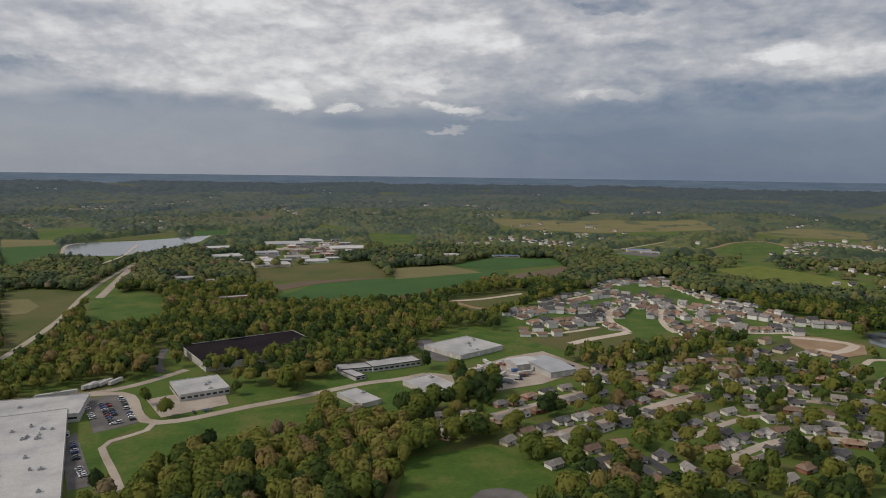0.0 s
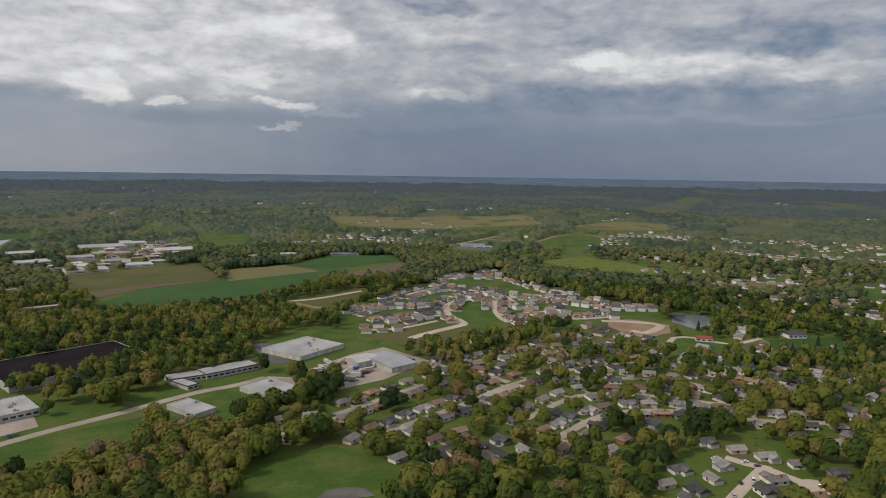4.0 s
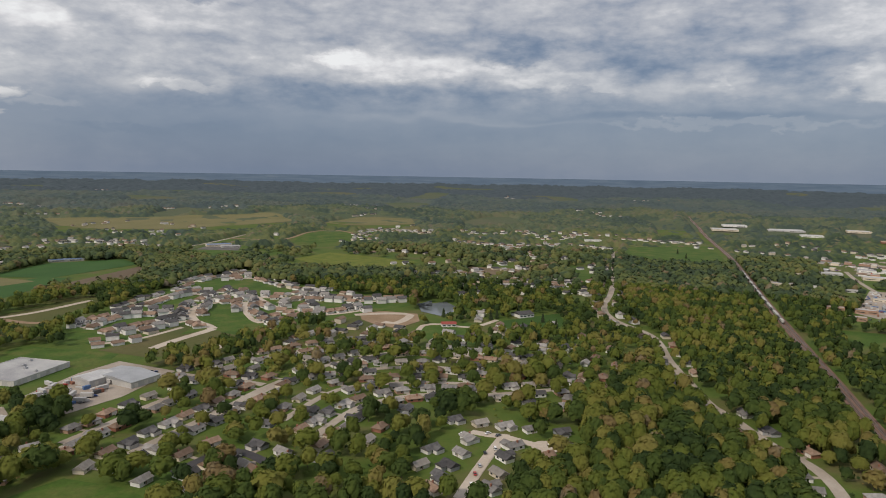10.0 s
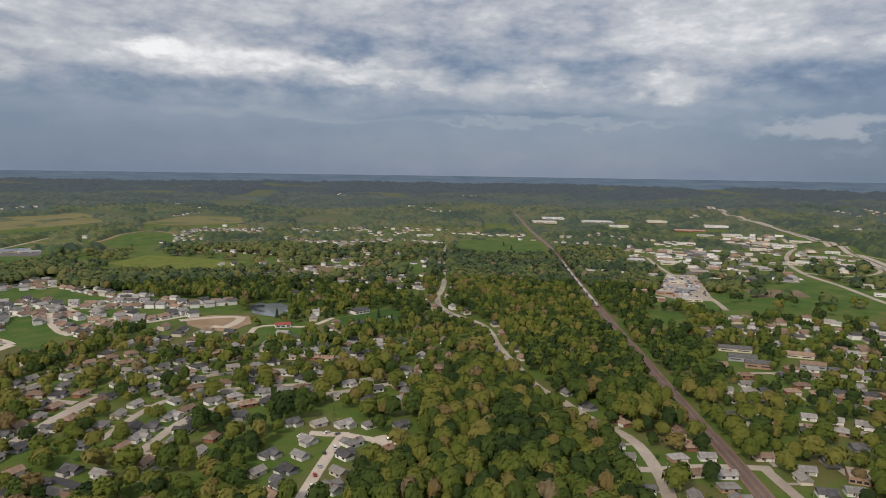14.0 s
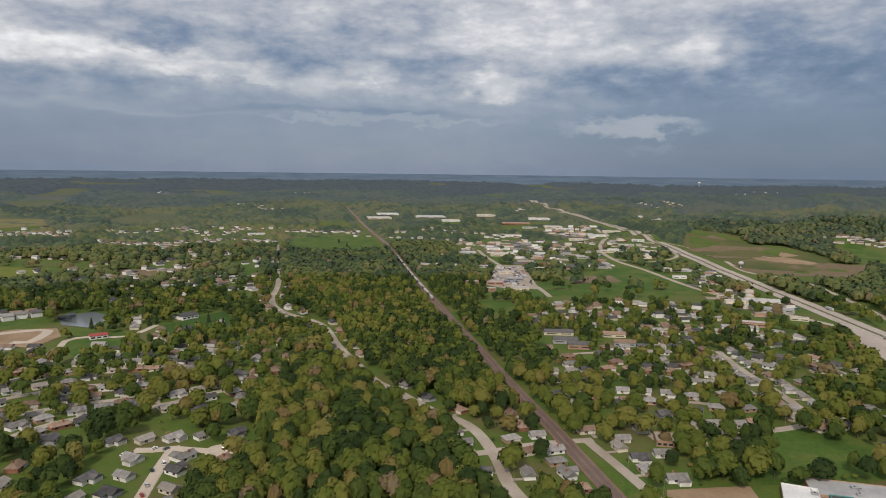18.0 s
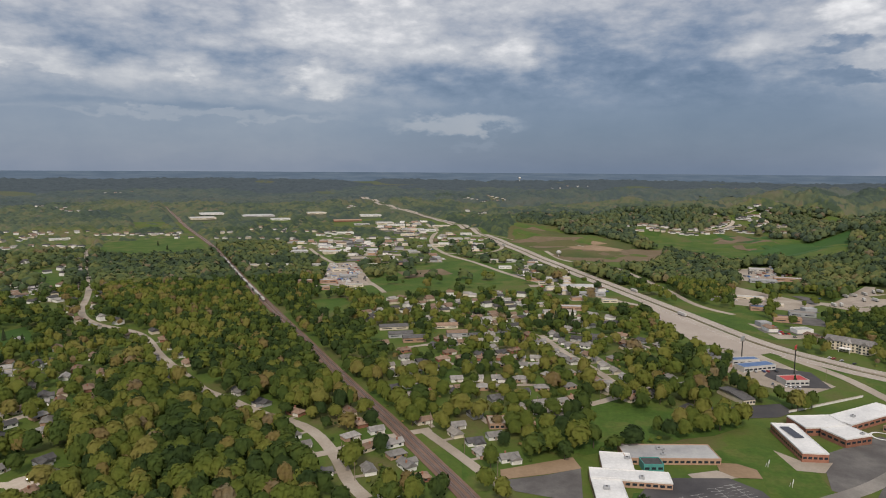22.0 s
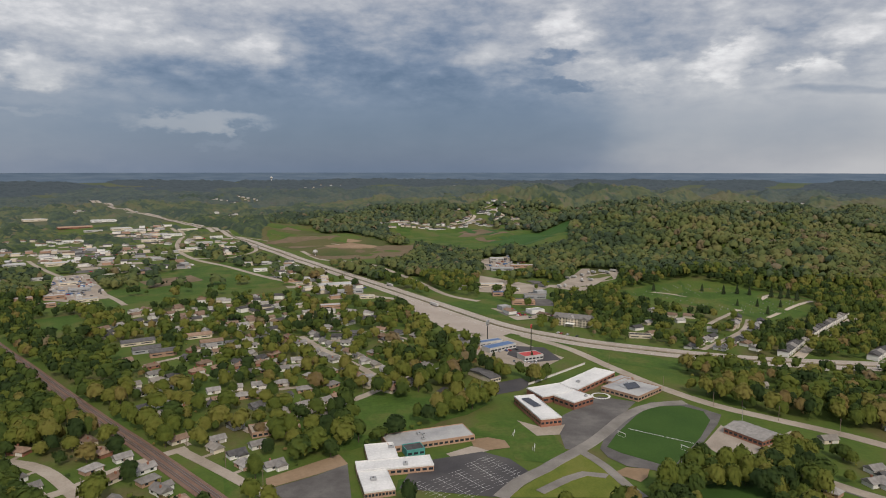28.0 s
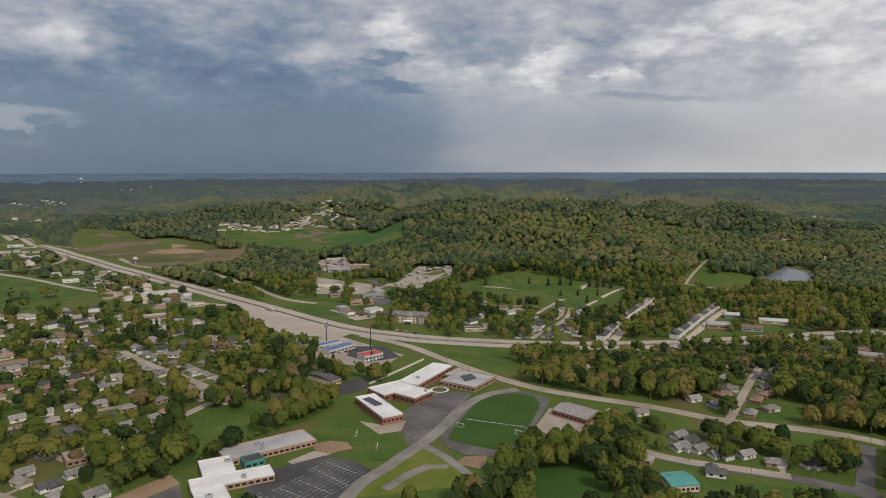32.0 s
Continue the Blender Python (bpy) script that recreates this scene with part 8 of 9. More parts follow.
conifer(728.3, 32.4, 15)
conifer(737.5, 24.7, 14)
conifer(727.2, 18.1, 15)
conifer(577.2, -129.3, 10)
conifer(572.8, -163.2, 9)
conifer(855.1, -412.5, 12)
conifer(757.3, -475.2, 9)
conifer(748.1, -495.6, 10)
conifer(712.8, -486, 11)
conifer(736.9, -518.5, 10)
conifer(666.7, -502.6, 11)
conifer(728.7, -407.1, 12)
conifer(728.4, -396.3, 11)
conifer(808.4, -486.7, 14)
conifer(804.2, -503.2, 14)
conifer(795.8, -515.2, 13)
conifer(780.5, -535.5, 15)
conifer(771.2, -542.1, 15)
conifer(771, -552.3, 14)
conifer(759.3, -556.1, 14)
conifer(829, -468.2, 11)

# rows of headstones
headstones([(852.4, -376.6), (869.8, -456.5), (808.4, -514), (745.5, -554.2), (709.1, -518.9), (711.5, -461.3), (795.7, -417.8)])

# landmarks
water_tower(1327.8, 59.5, 8, 5.0, "white spheroid water tower above brush land")
water_tower(4177.3, 435.9, 34, 9, "white water tower on the far ridge")
sign_pole(604.6, -171.3, 22, "tall dark roadside sign pole with a red sign")
billboard(649.7, -139, 20, "dark steel billboard frame beside the highway")
street_lamp(409.8, -265.1, 0)
utility_pole(587.1, -190.3, -25)
utility_pole(539.7, -222.2, -25)
utility_pole(477.6, -241.3, -25)
utility_pole(437.9, -260.1, -25)
utility_pole(405.3, -289, -25)
utility_pole(377.4, -312.8, -25)
utility_pole(344.1, -333.3, -25)
utility_pole(319.6, -358.2, -25)
utility_pole(297.1, -382.5, -25)
utility_pole(273.5, -397.2, -25)
utility_pole(323.1, -256.1, -20)
utility_pole(295.5, -274.9, -20)
utility_pole(270.6, -296.7, -20)
utility_pole(248, -317.5, -20)
utility_pole(357.7, 138.3, 40)
utility_pole(334.1, 121.8, 40)
utility_pole(417.3, 99.1, 40)
utility_pole(383.5, 70.1, 40)
utility_pole(354, 45.9, 40)
utility_pole(466.4, 33.1, 40)
utility_pole(499.8, -11.2, 40)
utility_pole(543.8, -51.7, 40)
wagons(RAILWAY[2:5])
lane_lines(HIGHWAY)
traffic(HIGHWAY)

# tree belts and hedges
zone([(403.1, 2.1), (419.6, -8), (430.8, -30.6), (439.7, -54.3), (459.1, -72.9), (450.6, -76.4), (427.1, -56.5), (414.3, -25.7), (395.5, -4)], 2)
patch("lawn", [(493.9, 1.9), (510.6, -18.9), (495, -35.3), (493.8, -61.9), (471.9, -65.7), (446, -47.2), (423.3, -8.1), (430.5, 2)], M["lawn"], 0.18, "open green field between the street and the school", 0, block=True)
zone([(431.5, 19.7), (443.8, 13.4), (420.8, -1), (392.3, 7.8), (395.5, 20.7)], 2)
zone([(117.3, 627.7), (171.8, 619.7), (265, 667.5), (316.6, 693), (321.6, 665.1), (226.5, 608.1), (161, 578.8), (120.2, 600.7)], 2)
zone([(26.1, 517.3), (47.7, 535.2), (60, 521.1), (39.8, 491.1), (14.2, 485.5)], 2)
zone([(-30.1, 458.6), (-18.7, 470.3), (9.9, 478), (13.7, 463), (-13.9, 448.2)], 2)
zone([(-202.5, 475.1), (-183.8, 458.3), (-172.1, 458.6), (-179.6, 447.5)], 2)
zone([(426.1, 6.2), (428.6, -10.1), (395.4, -7.2), (385.7, 6.3)], 2)
zone([(552.9, -140.3), (563, -163.6), (540, -177.2), (514.6, -144.6), (524.9, -133.1)], 2)
zone([(642.8, -112.3), (631.4, -132.3), (560.9, -117.2), (574.2, -104.9)], 2)
zone([(324.5, -179.6), (331.9, -208.6), (323.9, -240.6), (305, -227.3), (313.3, -169)], 2)
zone([(472.5, -530.9), (441.1, -652.4), (370.2, -550.5), (408.6, -499.9), (443.3, -498.9)], 2)
zone([(520, -640.8), (516.4, -760.5), (469.5, -693.2), (487.6, -609.8)], 2)
zone([(448.8, 76.1), (454.7, -7.3), (410.4, -16.6), (382.4, 7.3), (371.9, 43.7), (398.6, 65.3)], 1)
lot_house(398.9, 66.6, -60, 4)
lot_house(411.1, 55.8, -60, 6)
lot_house(428.5, 38.4, -60, 2)
lot_house(380.3, 43, -60, 0)
lot_house(422.6, 81.9, -60, 6)
lot_house(406.1, 24.2, -60, 1)
zone([(-289.2, 477.7), (-261.9, 495.9), (-229.1, 512.9), (-241.6, 541.7), (-275.7, 522.8), (-300.8, 497.5)], 0)

zone([(442.2, 4.6), (440.9, -37.3), (492.2, -108.3), (460.9, -102.2), (420.2, -36), (400.9, 1.8)], 2)
zone([(468.9, 14.5), (478.3, 1.8), (416.6, -1.7), (403.7, 9.9)], 2)
zone([(592.6, -88.1), (619.9, -134.2), (557.4, -121.9), (528.8, -80.5)], 2)
zone([(513.5, -21), (527.8, -44.7), (478.9, -43.2), (463.2, -21.5)], 2)
zone([(424.1, 65.1), (464.5, 14.3), (391.7, 9.4), (374, 31.4)], 1)
zone([(493.2, 138.1), (513.3, 125.1), (457.8, 76.6), (432.3, 93.1)], 1)
zone([(547.9, -292.7), (495.6, -425.5), (464.6, -610.8), (405.7, -535.5), (421.8, -336.8), (498.2, -275.1)], 1)
zone([(-198.5, 577.6), (-155.7, 592.7), (-108.1, 632.7), (-93.1, 591), (-132.4, 552.5), (-164.6, 562.1), (-186.2, 552.1)], 2)
zone([(-166.3, 568.2), (-133.8, 558.6), (-89.2, 590.6), (-79.4, 554.1), (-97.5, 529.8), (-124.6, 518.7)], 1)
zone([(672.5, -131.2), (648.1, -173), (549.2, -203.9), (516.1, -165.2), (550.9, -138.7), (591.2, -116)], 0)
patch("car_park", [(646.7, -138.9), (627.1, -163.4), (573.9, -190.1), (541, -159.2), (575.6, -147.1), (591.7, -128.6)], M["asphalt"], 0.17, "worn asphalt lots of the roadside shops", 0, category="car park")
zone([(418.9, 1163.2), (477.9, 967), (516.2, 811.8), (484, 754), (422.1, 852.1), (367.8, 1037.7)], 2)
# rough meadows with scattered trees beyond the estate and below the shops
unbuilt([(494.4, 1421.9), (662.1, 1426.7), (775.7, 1195.3), (800.2, 1046.1), (714.2, 945.4), (582.2, 1006.4), (435.0, 1116.2)], 3)
patch("meadow", [(519.7, 1229.9), (626.0, 1294.6), (669.6, 1193.5), (707.7, 1074.7), (636.7, 1023.1), (576.6, 1075.4), (520.1, 1120.5)], M["verge"], 0.3, "rough olive meadow in a clearing", 0)
unbuilt([(987.3, 324.3), (1057.8, 266.3), (1047.1, 179.9), (1003.2, 83.7), (909.5, 70.8), (897.2, 165.2), (880.7, 264.0)], 3)
unbuilt([(654.8, 866.1), (744.2, 853.4), (820.7, 771.3), (716.1, 665.1), (623.9, 695.9), (602.8, 775.7)], 1)
# the open field and the thin belt before it, bushes round the townhouses, cedars behind the cemetery
zone([(427.4, -0.9), (483.1, -26), (494, -56), (452, -66), (431, -38), (405, -10)], 0)
zone([(404, -10), (430, -39), (450, -68), (441, -72), (418, -38), (392, -8)], 1)
zone([(556, -418), (664, -560), (636, -562), (541, -443)], 1)
unbuilt([(351.3, 550.7), (401.5, 547.6), (439.0, 542.1), (510.7, 509.3), (461.2, 458.2), (398.2, 476.7), (350.8, 498.7)], 2)
unbuilt([(279.9, 564.9), (350.8, 498.7), (458.3, 455.3), (385.9, 380.5), (294.9, 416.5), (236.5, 474.8)], 1)


def infill(poly, turn, gap, share, seed):
    """Houses on the lots behind the streets, in uneven rows, each in its own garden."""
    r = random.Random(seed)
    cx, cy = sum(p[0] for p in poly) / len(poly), sum(p[1] for p in poly) / len(poly)
    c, s = math.cos(radians(turn)), math.sin(radians(turn))
    n = int(max(math.hypot(x - cx, y - cy) for x, y in poly) / gap) + 1
    for i in range(-n, n + 1):
        for j in range(-n, n + 1):
            a, b = i * gap + r.uniform(-3, 3), j * gap * 1.25 + r.uniform(-4, 4)
            x, y = cx + c * a - s * b, cy + s * a + c * b
            if r.random() > share or not within(poly, x, y) or not free(x, y, 8.5):
                continue
            ang = turn + r.choice((0, 0, 180, 90)) + r.uniform(-6, 6)
            if math.hypot(x, y) < 640 and house_count[0] < 430:
                copy_thing(r.choice(RANCHES), at(x, y, ang) @ Matrix.Translation((0, 0, -0.05)))
                house_count[0] += 1
            else:
                FAR_HOMES.append((x, y, ang))
            mark_spot(x, y, 6.5)
            mark_spot(x * 0.976, y * 0.976, 6.5, block=False)


# houses along the streets
for s_name, s_pts, s_width, s_more in PENDING:
    houses_on(s_name, s_pts, s_width, **s_more)
infill([(216.2, 593), (332.9, 704.2), (475.4, 539.6), (475.9, 383), (366.3, 325.4), (268.8, 375.8), (211.2, 342.1), (160.2, 335.4), (112.5, 362.7), (123.8, 462.6)], 35, 21.0, 0.8, 21)
infill([(719.1, 249.8), (830.9, 12.1), (656.7, -65.1), (554.2, -19.9), (460, 71), (483.5, 126.4)], -52, 21.0, 0.5, 22)
infill([(523.1, 700.3), (547.5, 498.8), (472.4, 359.1), (379.6, 328.2), (313.1, 425.4)], 40, 24.0, 0.7, 23)
infill([(1167.4, 1543.3), (1231.1, 1095.3), (701.1, 609.1), (577, 770.8)], 40, 36.0, 0.3, 24)
infill([(0.3, 458.4), (92.5, 483.7), (170.5, 362.1), (154.3, 327.4), (91.7, 338.7), (66.5, 353.5), (54.5, 400.9)], 35, 20.0, 0.6, 25)
infill([(402.7, 200.7), (453.7, 131.1), (419.2, 107.2), (394.8, 93.6), (342.7, 63.7), (322.7, 98.6), (359.7, 160.4)], 40, 19.0, 0.85, 26)
infill([(654.8, 866.1), (744.2, 853.4), (820.7, 771.3), (716.1, 665.1), (623.9, 695.9), (602.8, 775.7)], 30, 24.0, 0.6, 27)
far_homes()
far_cars_done()


# ---- trees ----
def crown(seed, sub, sprays, lobes, radius=0.40):
    """A crown for a tree 1 high: a lobed core of foliage, wrapped in sprays of leaves that make its outline ragged."""
    r = random.Random(seed)
    V, F, shells = [], [], []
    spots = [(Vector((0.0, 0.0, 0.62)), (radius * 0.72, radius * 0.72, 0.29), sub)]
    turn = r.uniform(0, 6.283)
    for i in range(lobes):
        a = turn + 6.283 * i / lobes + r.uniform(-0.4, 0.4)
        d, k = radius * r.uniform(0.40, 0.62), r.uniform(0.40, 0.58)
        spots.append((Vector((d * math.cos(a), d * math.sin(a), r.uniform(0.42, 0.72))), (radius * k, radius * k, 0.34 * k + 0.04), 1))
    for c, size, div in spots:
        bm = bmesh.new()
        bmesh.ops.create_icosphere(bm, subdivisions=div, radius=1.0)
        off = Vector((r.uniform(0, 50), r.uniform(0, 50), r.uniform(0, 50)))
        k0 = len(V)
        for v in bm.verts:
            p = v.co.copy()
            k = 1 + 0.26 * noise.noise(p * 1.6 + off) + 0.12 * noise.noise(p * 3.4 + off)
            n = Vector((p.x * size[0], p.y * size[1], p.z * size[2] * (0.8 if p.z < 0 else 1.0))) * k
            V.append(n + c)
            shells.append((n + c, p))
        F += [tuple(k0 + v.index for v in f.verts) for f in bm.faces]
        bm.free()
    shells = [q for q in shells if q[1].z > -0.45]
    for i in range(sprays):
        p, n = r.choice(shells)
        u = n.cross(Vector((r.gauss(0, 1), r.gauss(0, 1), r.gauss(0, 1)))).normalized()
        w = (r.uniform(0.0, 0.4) * n + u.cross(n)).normalized()
        s = radius * r.uniform(0.12, 0.26)
        q = p + u * radius * r.uniform(-0.2, 0.2) + n * radius * r.uniform(0.0, 0.10)
        k = len(V)
        V += [q - u * s * 0.8 - w * s * 0.5, q + u * s * 0.8 - w * s * 0.5, q + w * s * 1.2]
        F.append((k + 1, k, k + 2))
    return np.array([tuple(v) for v in V]), F


def trunk_mesh(seed):
    """A tapered trunk with limbs that spread into the crown."""
    r = random.Random(seed)
    bm = bmesh.new()
    tube(bm, 0, 0, -0.02, 0.55, 0.028, 0.014, 6)
    for i in range(5):
        b = bmesh.new()
        tube(b, 0, 0, 0, r.uniform(0.25, 0.36), 0.012, 0.004, 4)
        b.transform(Matrix.Translation((0, 0, r.uniform(0.28, 0.5))) @ Matrix.Rotation(i * 1.26 + r.uniform(-0.3, 0.3), 4, "Z") @ Matrix.Rotation(r.uniform(0.5, 0.9), 4, "Y"))
        me = bpy.data.meshes.new("limb")
        b.to_mesh(me)
        b.free()
        bm.from_mesh(me)
        bpy.data.meshes.remove(me)
    return bm


def seated(arr):
    return ground_z(arr[:, 0], arr[:, 1])


def wood(name, spots, crowns, mat, label, trunks=True):
    """Many trees in one mesh: spots are rows of x, y, height, width, turn, tone."""
    if not len(spots):
        return
    V, F, T, N, base = [], [], [], [], 0
    pick = np.random.RandomState(len(spots)).randint(0, len(crowns), len(spots))
    zs = seated(spots)
    for k, (cv, cf) in enumerate(crowns):
        s = spots[pick == k]
        if not len(s):
            continue
        z = zs[pick == k]
        ca, sa = np.cos(s[:, 4])[:, None], np.sin(s[:, 4])[:, None]
        x = (cv[None, :, 0] * ca - cv[None, :, 1] * sa) * s[:, 3:4] + s[:, 0:1]
        y = (cv[None, :, 0] * sa + cv[None, :, 1] * ca) * s[:, 3:4] + s[:, 1:2]
        w = cv[None, :, 2] * s[:, 2:3] + z[:, None]
        V.append(np.stack([x, y, w], -1).reshape(-1, 3))
        # leaves turn outwards and up to the light
        nx, ny, nz = cv[:, 0] / 0.42, cv[:, 1] / 0.42, (cv[:, 2] - 0.42) / 0.5 + 0.35
        ln = np.sqrt(nx * nx + ny * ny + nz * nz) + 1e-6
        nx, ny, nz = (nx / ln)[None], (ny / ln)[None], (nz / ln)[None]
        N.append(np.stack([nx * ca - ny * sa, nx * sa + ny * ca, nz + 0 * ca], -1).reshape(-1, 3))
        n = len(cv)
        F.append((np.array(cf)[None] + base + (np.arange(len(s)) * n)[:, None, None]).reshape(-1, 3))
        T.append(np.repeat(s[:, 5], n))
        base += n * len(s)
    V, F, T, N = np.concatenate(V), np.concatenate(F), np.concatenate(T), np.concatenate(N)
    me = bpy.data.meshes.new(name)
    me.vertices.add(len(V))
    me.vertices.foreach_set("co", V.astype(np.float32).ravel())
    me.loops.add(F.size)
    me.loops.foreach_set("vertex_index", F.astype(np.int32).ravel())
    me.polygons.add(len(F))
    me.polygons.foreach_set("loop_start", np.arange(0, F.size, 3, dtype=np.int32))
    me.polygons.foreach_set("use_smooth", np.ones(len(F), bool))
    me.attributes.new("tint", "FLOAT", "POINT").data.foreach_set("value", T.astype(np.float32))
    me.update(calc_edges=True)
    me.attributes.new("custom_normal", "FLOAT_VECTOR", "POINT").data.foreach_set("vector", N.astype(np.float32).ravel())
    me.materials.append(mat)
    return tagged(new(name, me), label, "woods", kind="stuff")


rs = np.random.RandomState(5)


def scatter(r0, r1, gap, a0=-40.0, a1=153.0):
    """Candidate places in a ring sector, one per cell of the given gap, with what grows there."""
    n = np.arange(-r1, r1, gap)
    x, y = np.meshgrid(n, n, indexing="ij")
    x, y = x.ravel() + rs.uniform(-0.46, 0.46, x.size) * gap, y.ravel() + rs.uniform(-0.46, 0.46, y.size) * gap
    r, a = np.hypot(x, y), np.degrees(np.arctan2(x, y))
    a = np.where(a < -100, a + 360, a)
    k = (r >= r0) & (r < r1) & (a > a0) & (a < a1)
    x, y = x[k], y[k]
    i, j = np.clip(((x + SPAN) / CELL).astype(int), 0, GRID - 1), np.clip(((y + SPAN) / CELL).astype(int), 0, GRID - 1)
    return x, y, grow[i, j]


def drift(x, y, s, ph):
    return 0.5 + 0.5 * np.sin(x / s + ph + 1.7 * np.sin(y / (s * 1.3) + ph)) * np.cos(y / s - ph + 1.4 * np.sin(x / (s * 0.9)))


def tones(x, y):
    """Stands of one kind keep together, with single trees that differ."""
    base = 0.03 + 0.56 * (0.55 * drift(x, y, 90, 0.4) + 0.45 * drift(x, y, 34, 2.1))
    t = base + rs.normal(0, 1, len(x)) * np.where(np.hypot(x, y) > 1030, 0.13, 0.20)
    cedar = drift(x, y, 75, 5.1) * drift(x, y, 27, 2.6)
    t = np.where((cedar > 0.62) & (np.hypot(x, y) > 900), rs.uniform(0.02, 0.2, len(x)), t)
    odd = rs.random_sample(len(x))
    t = np.where(odd < 0.035, rs.uniform(0.78, 0.95, len(x)), t)
    return np.clip(t, 0.02, 0.99)


def grown(r0, r1, gap, h0, h1, density, merge=1.0, a0=-40.0, a1=153.0):
    x, y, c = scatter(r0, r1, gap, a0, a1)
    p = np.choose(c, [0.0, density[1], density[2], density[3]])
    k = rs.random_sample(len(x)) < p
    x, y, c = x[k], y[k], c[k]
    h = rs.uniform(h0, h1, len(x)) * np.where(c == 1, 0.92, 1.0) * (0.85 + 0.3 * drift(x, y, 60, 1.0))
    h = np.where(c == 2, np.maximum(h, h1 * rs.uniform(0.55, 0.95, len(x))), h)
    w = h * np.where(c == 2, rs.uniform(0.62, 1.0, len(x)), rs.uniform(0.75, 1.2, len(x))) * merge
    return np.stack([x, y, h, w, rs.uniform(0, 6.283, len(x)), tones(x, y)], -1)


NEAR = [crown(s, 2, 330, 4) for s in range(40, 48)]
MID = [crown(s, 1, 130, 1) for s in range(60, 70)]

# the nearest garden and street trees, each a thing of its own
near = grown(320, 560, 8.6, 9.0, 19.0, (0, 0.52, 0.93, 0.05))
garden = rs.permutation(len(near))[:230]
TREES = []
for s in range(8):
    t = thing("tree", pose(0, 0, -500), "broadleaf tree in fresh spring leaf", "tree", "trees of the town")
    part("trunk", trunk_mesh(s), M["bark"], t)
    v, f = crown(100 + s, 2, 620, 6)
    me = bpy.data.meshes.new("crown")
    me.from_pydata(v.tolist(), [], [list(q) for q in f])
    me.polygons.foreach_set("use_smooth", [True] * len(me.polygons))
    out = v * (1 / 0.42, 1 / 0.42, 2.0) + (0.0, 0.0, -0.49)
    out = out / (np.linalg.norm(out, axis=1)[:, None] + 1e-6)
    me.attributes.new("custom_normal", "FLOAT_VECTOR", "POINT").data.foreach_set("vector", out.astype(np.float32).ravel())
    me.materials.append(M["leaves"])
    new("crown", me).parent = t
    TREES.append(t)
for i in garden:
    x, y, h, w, turn, _ = near[i]
    src = TREES[i % len(TREES)]
    src.scale = (w, w, h)
    copy_thing(src, pose(x, y, gz(x, y), 0, 0, math.degrees(turn)))
for t in TREES:
    t.scale = (12, 12, 12)
rest = np.delete(near, garden, axis=0)
BUSH = [crown(s, 1, 14, 0, 0.55) for s in range(80, 86)]
wood("shrubs", grown(330, 760, 8.3, 2.0, 4.2, (0, 0.34, 0.0, 0.10)), BUSH, M["woods"], "garden shrubs and hedges between the houses")
wood("woodland", rest, NEAR, M["woods"], "dense spring woodland round the town")
wood("woodland", grown(560, 1045, 9.2, 8.5, 18.5, (0, 0.72, 0.93, 0.07)), MID, M["woods"], "mixed spring woodland between the houses")


def hashed(i, j, k):
    v = np.sin(i * 127.1 + j * 311.7 + k * 74.7) * 43758.5453
    return v - np.floor(v)


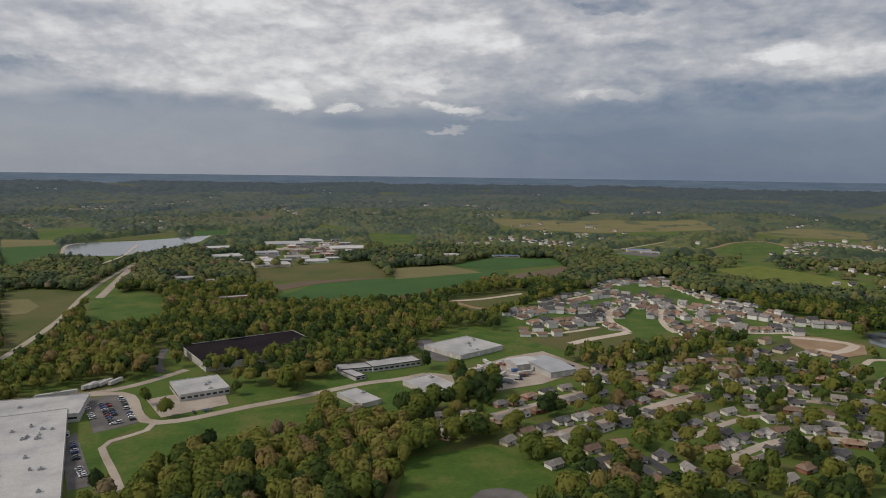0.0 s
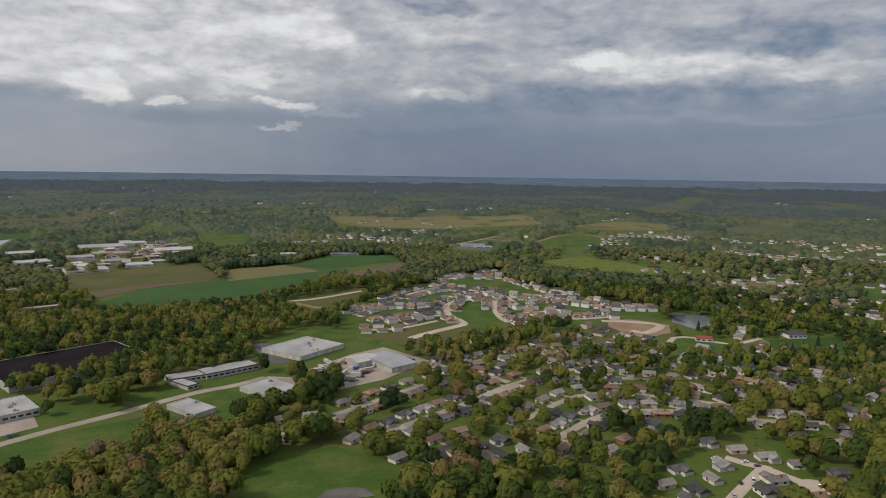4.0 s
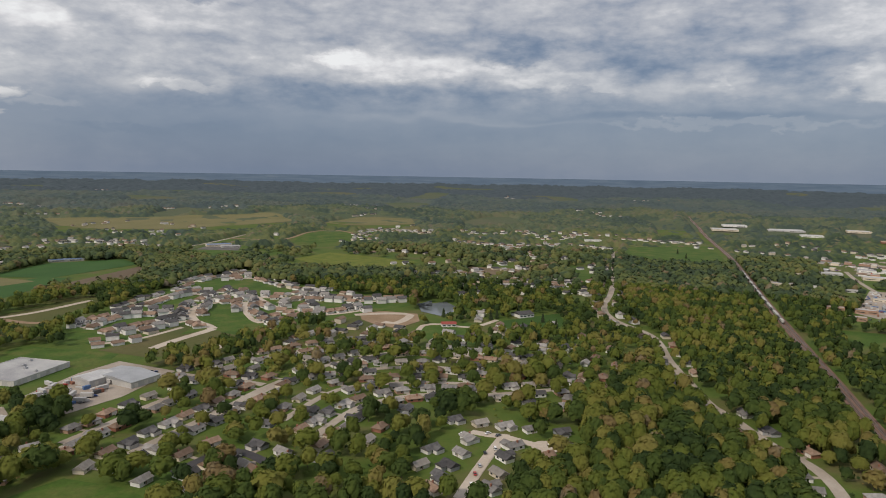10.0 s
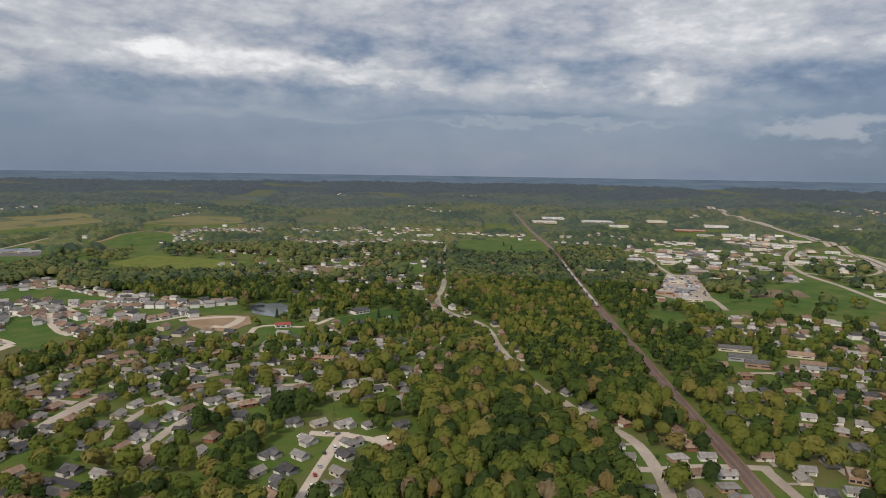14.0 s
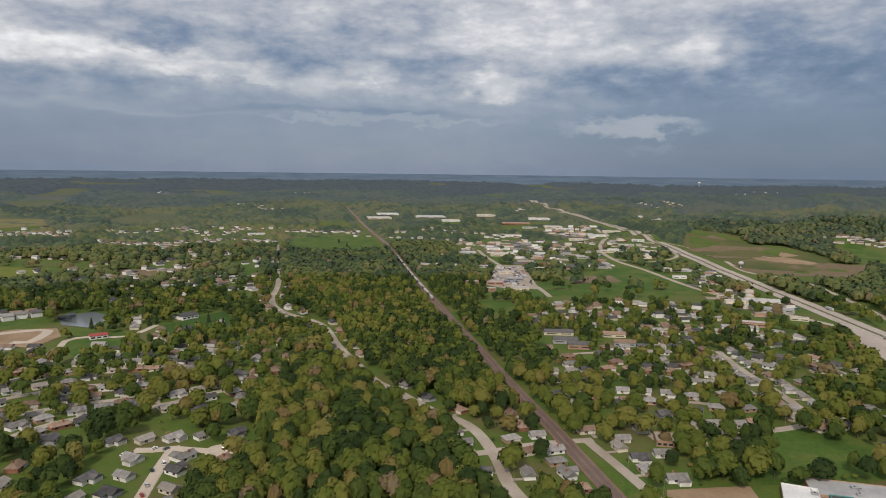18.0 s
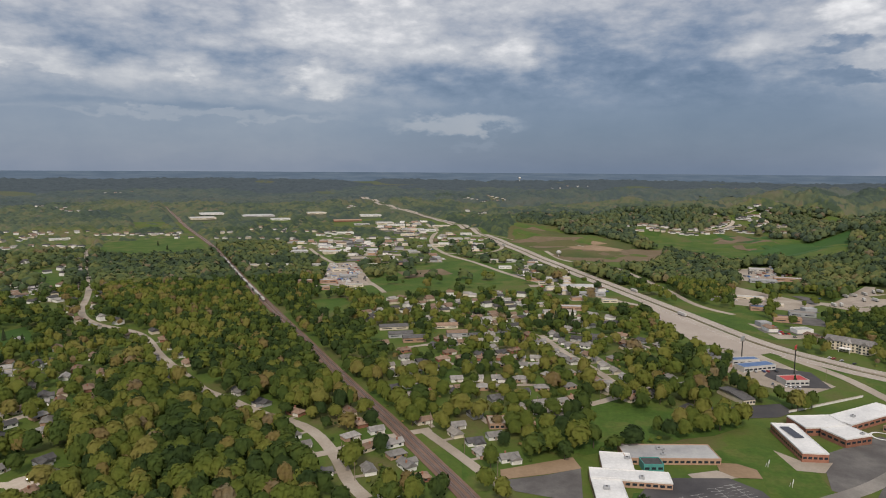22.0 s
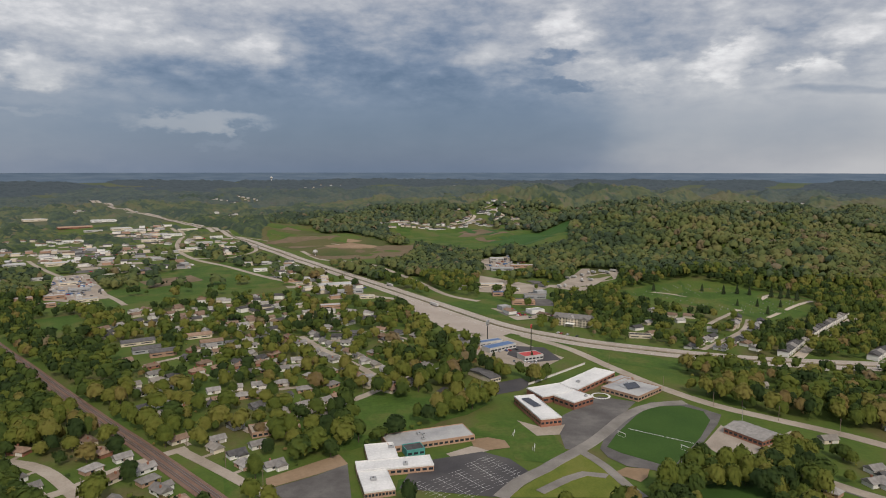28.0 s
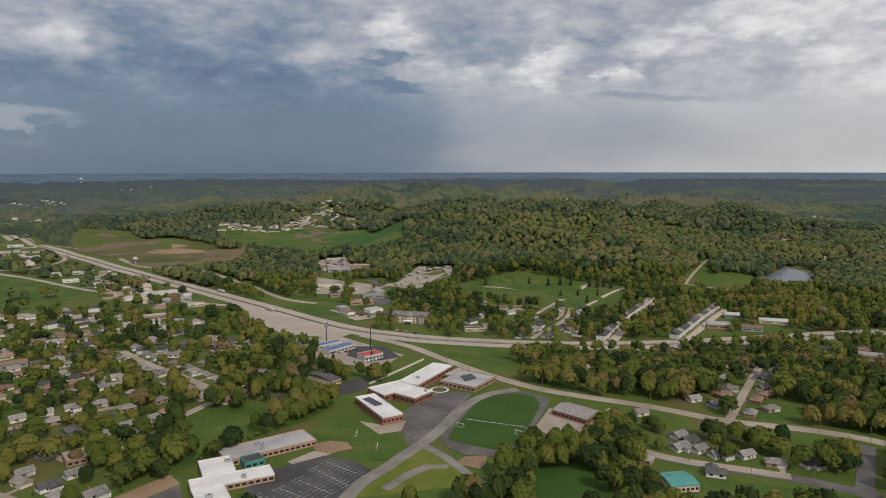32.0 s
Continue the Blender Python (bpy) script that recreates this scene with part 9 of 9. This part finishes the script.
def canopy(name, r0, r1, label, grain=0.0036, fan=0.13, size=11.5, kind="stuff", category="woods", a0=-40.0, a1=153.0):
    """Far woodland as one unbroken canopy: every crown a dome of its own height and tone."""
    rows = int(math.log(r1 / r0) / grain) + 1
    rr = r0 * (r1 / r0) ** (np.arange(rows + 1) / rows)
    aa = np.radians(np.arange(a0, a1, fan))
    r, a = np.meshgrid(rr, aa, indexing="ij")
    r = r * (1 + grain * 0.45 * (hashed(np.arange(r.size).reshape(r.shape), 1.0, 2.0) - 0.5))
    x, y = r * np.sin(a), r * np.cos(a)
    best, tall, tone = np.full(x.shape, 9.0), np.zeros(x.shape), np.zeros(x.shape)
    fx, fy = np.floor(x / size), np.floor(y / size)
    for dx in (-1, 0, 1):
        for dy in (-1, 0, 1):
            i, j = fx + dx, fy + dy
            d = np.hypot((i + 0.15 + 0.7 * hashed(i, j, 1)) * size - x, (j + 0.15 + 0.7 * hashed(i, j, 2)) * size - y) / size
            k = d < best
            best, tall, tone = np.where(k, d, best), np.where(k, hashed(i, j, 3), tall), np.where(k, hashed(i, j, 4), tone)
    gi, gj = np.clip(((x + SPAN) / CELL).astype(int), 0, GRID - 1), np.clip(((y + SPAN) / CELL).astype(int), 0, GRID - 1)
    g2 = grow[gi, gj]
    wooded = (g2 == 2) | ((g2 == 1) & (tone > 0.30)) | ((g2 == 3) & (tone > 0.93))
    h = (7.5 + 9.5 * tall) * (0.78 + 0.4 * drift(x, y, 60, 1.0)) * (0.06 + 0.94 * np.sqrt(np.clip(1 - (best / 0.72) ** 2, 0, 1)))
    # the wood's edge slopes down to its outer bushes
    inner = sum(np.roll(np.roll(wooded, i, 0), j, 1).astype(float) for i in (-2, -1, 0, 1, 2) for j in (-2, -1, 0, 1, 2)) / 25
    h = h * np.clip(inner * 1.5 - 0.5, 0.18, 1.0)
    z = ground_z(x, y) + np.where(wooded, h, -0.6)
    z[0] = ground_z(x[0], y[0]) - 1.0
    mix = (hashed(np.floor(tone * 4999), 3.0, 8.0) + hashed(np.floor(tall * 4999), 5.0, 8.0) - 1.0)
    # towards the east the tint is raised to stand for sunlit hillsides
    tint = 0.02 + 0.70 * (0.55 * drift(x, y, 90, 0.4) + 0.45 * drift(x, y, 34, 2.1)) + 0.34 * mix + 0.04 * np.clip((np.degrees(np.arctan2(x, y)) - 92) / 25, 0, 1) - 0.16 * (drift(x, y, 150, 3.0) > 0.62) + np.clip((r - 1500) / 900, 0, 1) * 0.42 * (drift(x, y, 210, 1.3) - 0.55)
    # crests tinted yellower as if sunlit, hollows darker, with stands of cedar
    swell = ground_z(x, y) - 144.0 * np.clip((np.hypot(x, y) - 1500) / 3450, 0, None) ** 2
    tint = tint + np.clip(swell / 40, 0, 1.2) * 0.12 - 0.05
    cedar = drift(x, y, 75, 5.1) * drift(x, y, 27, 2.6) + 0.25 * (tone - 0.5)
    tint = np.where(cedar > 0.58, 0.05 + 0.12 * tall, np.minimum(tint, 0.72))
    tint = np.clip(np.where(hashed(np.floor(tone * 999), 1.0, 1.0) < 0.035, 0.80 + 0.19 * tall, tint), 0.02, 0.99)
    n = len(aa)
    p, q = np.meshgrid(np.arange(rows), np.arange(n - 1), indexing="ij")
    f = np.stack([p * n + q, p * n + q + 1, (p + 1) * n + q + 1, (p + 1) * n + q], -1).reshape(-1, 4)[:, ::-1]
    f = f[wooded.ravel()[f].any(1)]
    keep, inv = np.unique(f, return_inverse=True)
    f = inv.reshape(-1, 4)
    V = np.stack([x, y, z], -1).reshape(-1, 3)[keep]
    me = bpy.data.meshes.new(name)
    me.vertices.add(len(V))
    me.vertices.foreach_set("co", V.astype(np.float32).ravel())
    me.loops.add(f.size)
    me.loops.foreach_set("vertex_index", f.astype(np.int32).ravel())
    me.polygons.add(len(f))
    me.polygons.foreach_set("loop_start", np.arange(0, f.size, 4, dtype=np.int32))
    me.polygons.foreach_set("use_smooth", np.ones(len(f), bool))
    me.attributes.new("tint", "FLOAT", "POINT").data.foreach_set("value", tint.ravel()[keep].astype(np.float32))
    me.update(calc_edges=True)
    # outwards each band's leaf colour holds more painted haze; the bands mingle where they meet
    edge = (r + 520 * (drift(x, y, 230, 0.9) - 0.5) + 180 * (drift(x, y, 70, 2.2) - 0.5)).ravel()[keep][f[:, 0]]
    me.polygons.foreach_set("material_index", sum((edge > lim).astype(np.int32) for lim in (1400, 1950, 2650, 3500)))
    for k in ("canopy", "hillwoods", "midwoods", "farwoods", "hazedwoods"):
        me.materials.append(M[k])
    return tagged(new(name, me), label, category, kind=kind)


def dome(seed):
    """A crown seen from far off, for a tree 1 high: one uneven dome without its underside."""
    r = random.Random(seed)
    bm = bmesh.new()
    bmesh.ops.create_icosphere(bm, subdivisions=1, radius=1.0)
    bmesh.ops.delete(bm, geom=[v for v in bm.verts if v.co.z < -0.6], context="VERTS")
    V = []
    for i, v in enumerate(bm.verts):
        v.index = i
        k = r.uniform(0.62, 1.2)
        V.append((v.co.x * 0.44 * k, v.co.y * 0.44 * k, 0.52 + v.co.z * 0.46 * r.uniform(0.8, 1.1)))
    F = [tuple(v.index for v in f.verts) for f in bm.faces]
    bm.free()
    for i in range(26):
        p = Vector(r.choice(V))
        n = Vector((p.x, p.y, p.z - 0.45)).normalized()
        u = n.cross(Vector((r.gauss(0, 1), r.gauss(0, 1), r.gauss(0, 1)))).normalized()
        w = (r.uniform(0.0, 0.7) * n + u.cross(n)).normalized()
        s = r.uniform(0.08, 0.16)
        q = p + u * r.uniform(-0.14, 0.14) + n * r.uniform(-0.02, 0.05)
        k = len(V)
        V += [tuple(q + u * s * 0.8 - w * s * 0.5), tuple(q - u * s * 0.8 - w * s * 0.5), tuple(q + w * s * 1.2)]
        F.append((k, k + 1, k + 2))
    return np.array(V), F


# beyond the town the woods stand tree by tree up to the first hills, then close into one canopy
DOMES = [dome(s) for s in range(140, 152)]
wood("woodland", grown(1030, 1520, 10.0, 8.5, 17.5, (0, 0.62, 0.97, 0.10), 1.32), DOMES, M["canopy"], "rolling spring woodland beyond the town")
wood("woodland", grown(1520, 2060, 11.5, 9.0, 17.5, (0, 0.5, 0.97, 0.10), 1.38, 84.0, 153.0), DOMES, M["hillwoods"], "spring woodland on the eastern hills")
canopy("woodland", 1512, 2160, "spring woodland on the hills", 0.0036, 0.14, 12.5, a1=86.0)
canopy("woodland", 2040, 2160, "spring woodland on the hills", 0.0036, 0.14, 12.5, a0=84.0)
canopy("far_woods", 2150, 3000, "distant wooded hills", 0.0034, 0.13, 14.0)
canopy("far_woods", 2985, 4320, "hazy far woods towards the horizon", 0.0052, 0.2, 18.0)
# templates stay out of sight below the ground: take them away
for src in RANCHES + TALLS + TOWNS + CARS + TREES:
    for o in (*src.children_recursive, src):
        bpy.data.objects.remove(o)
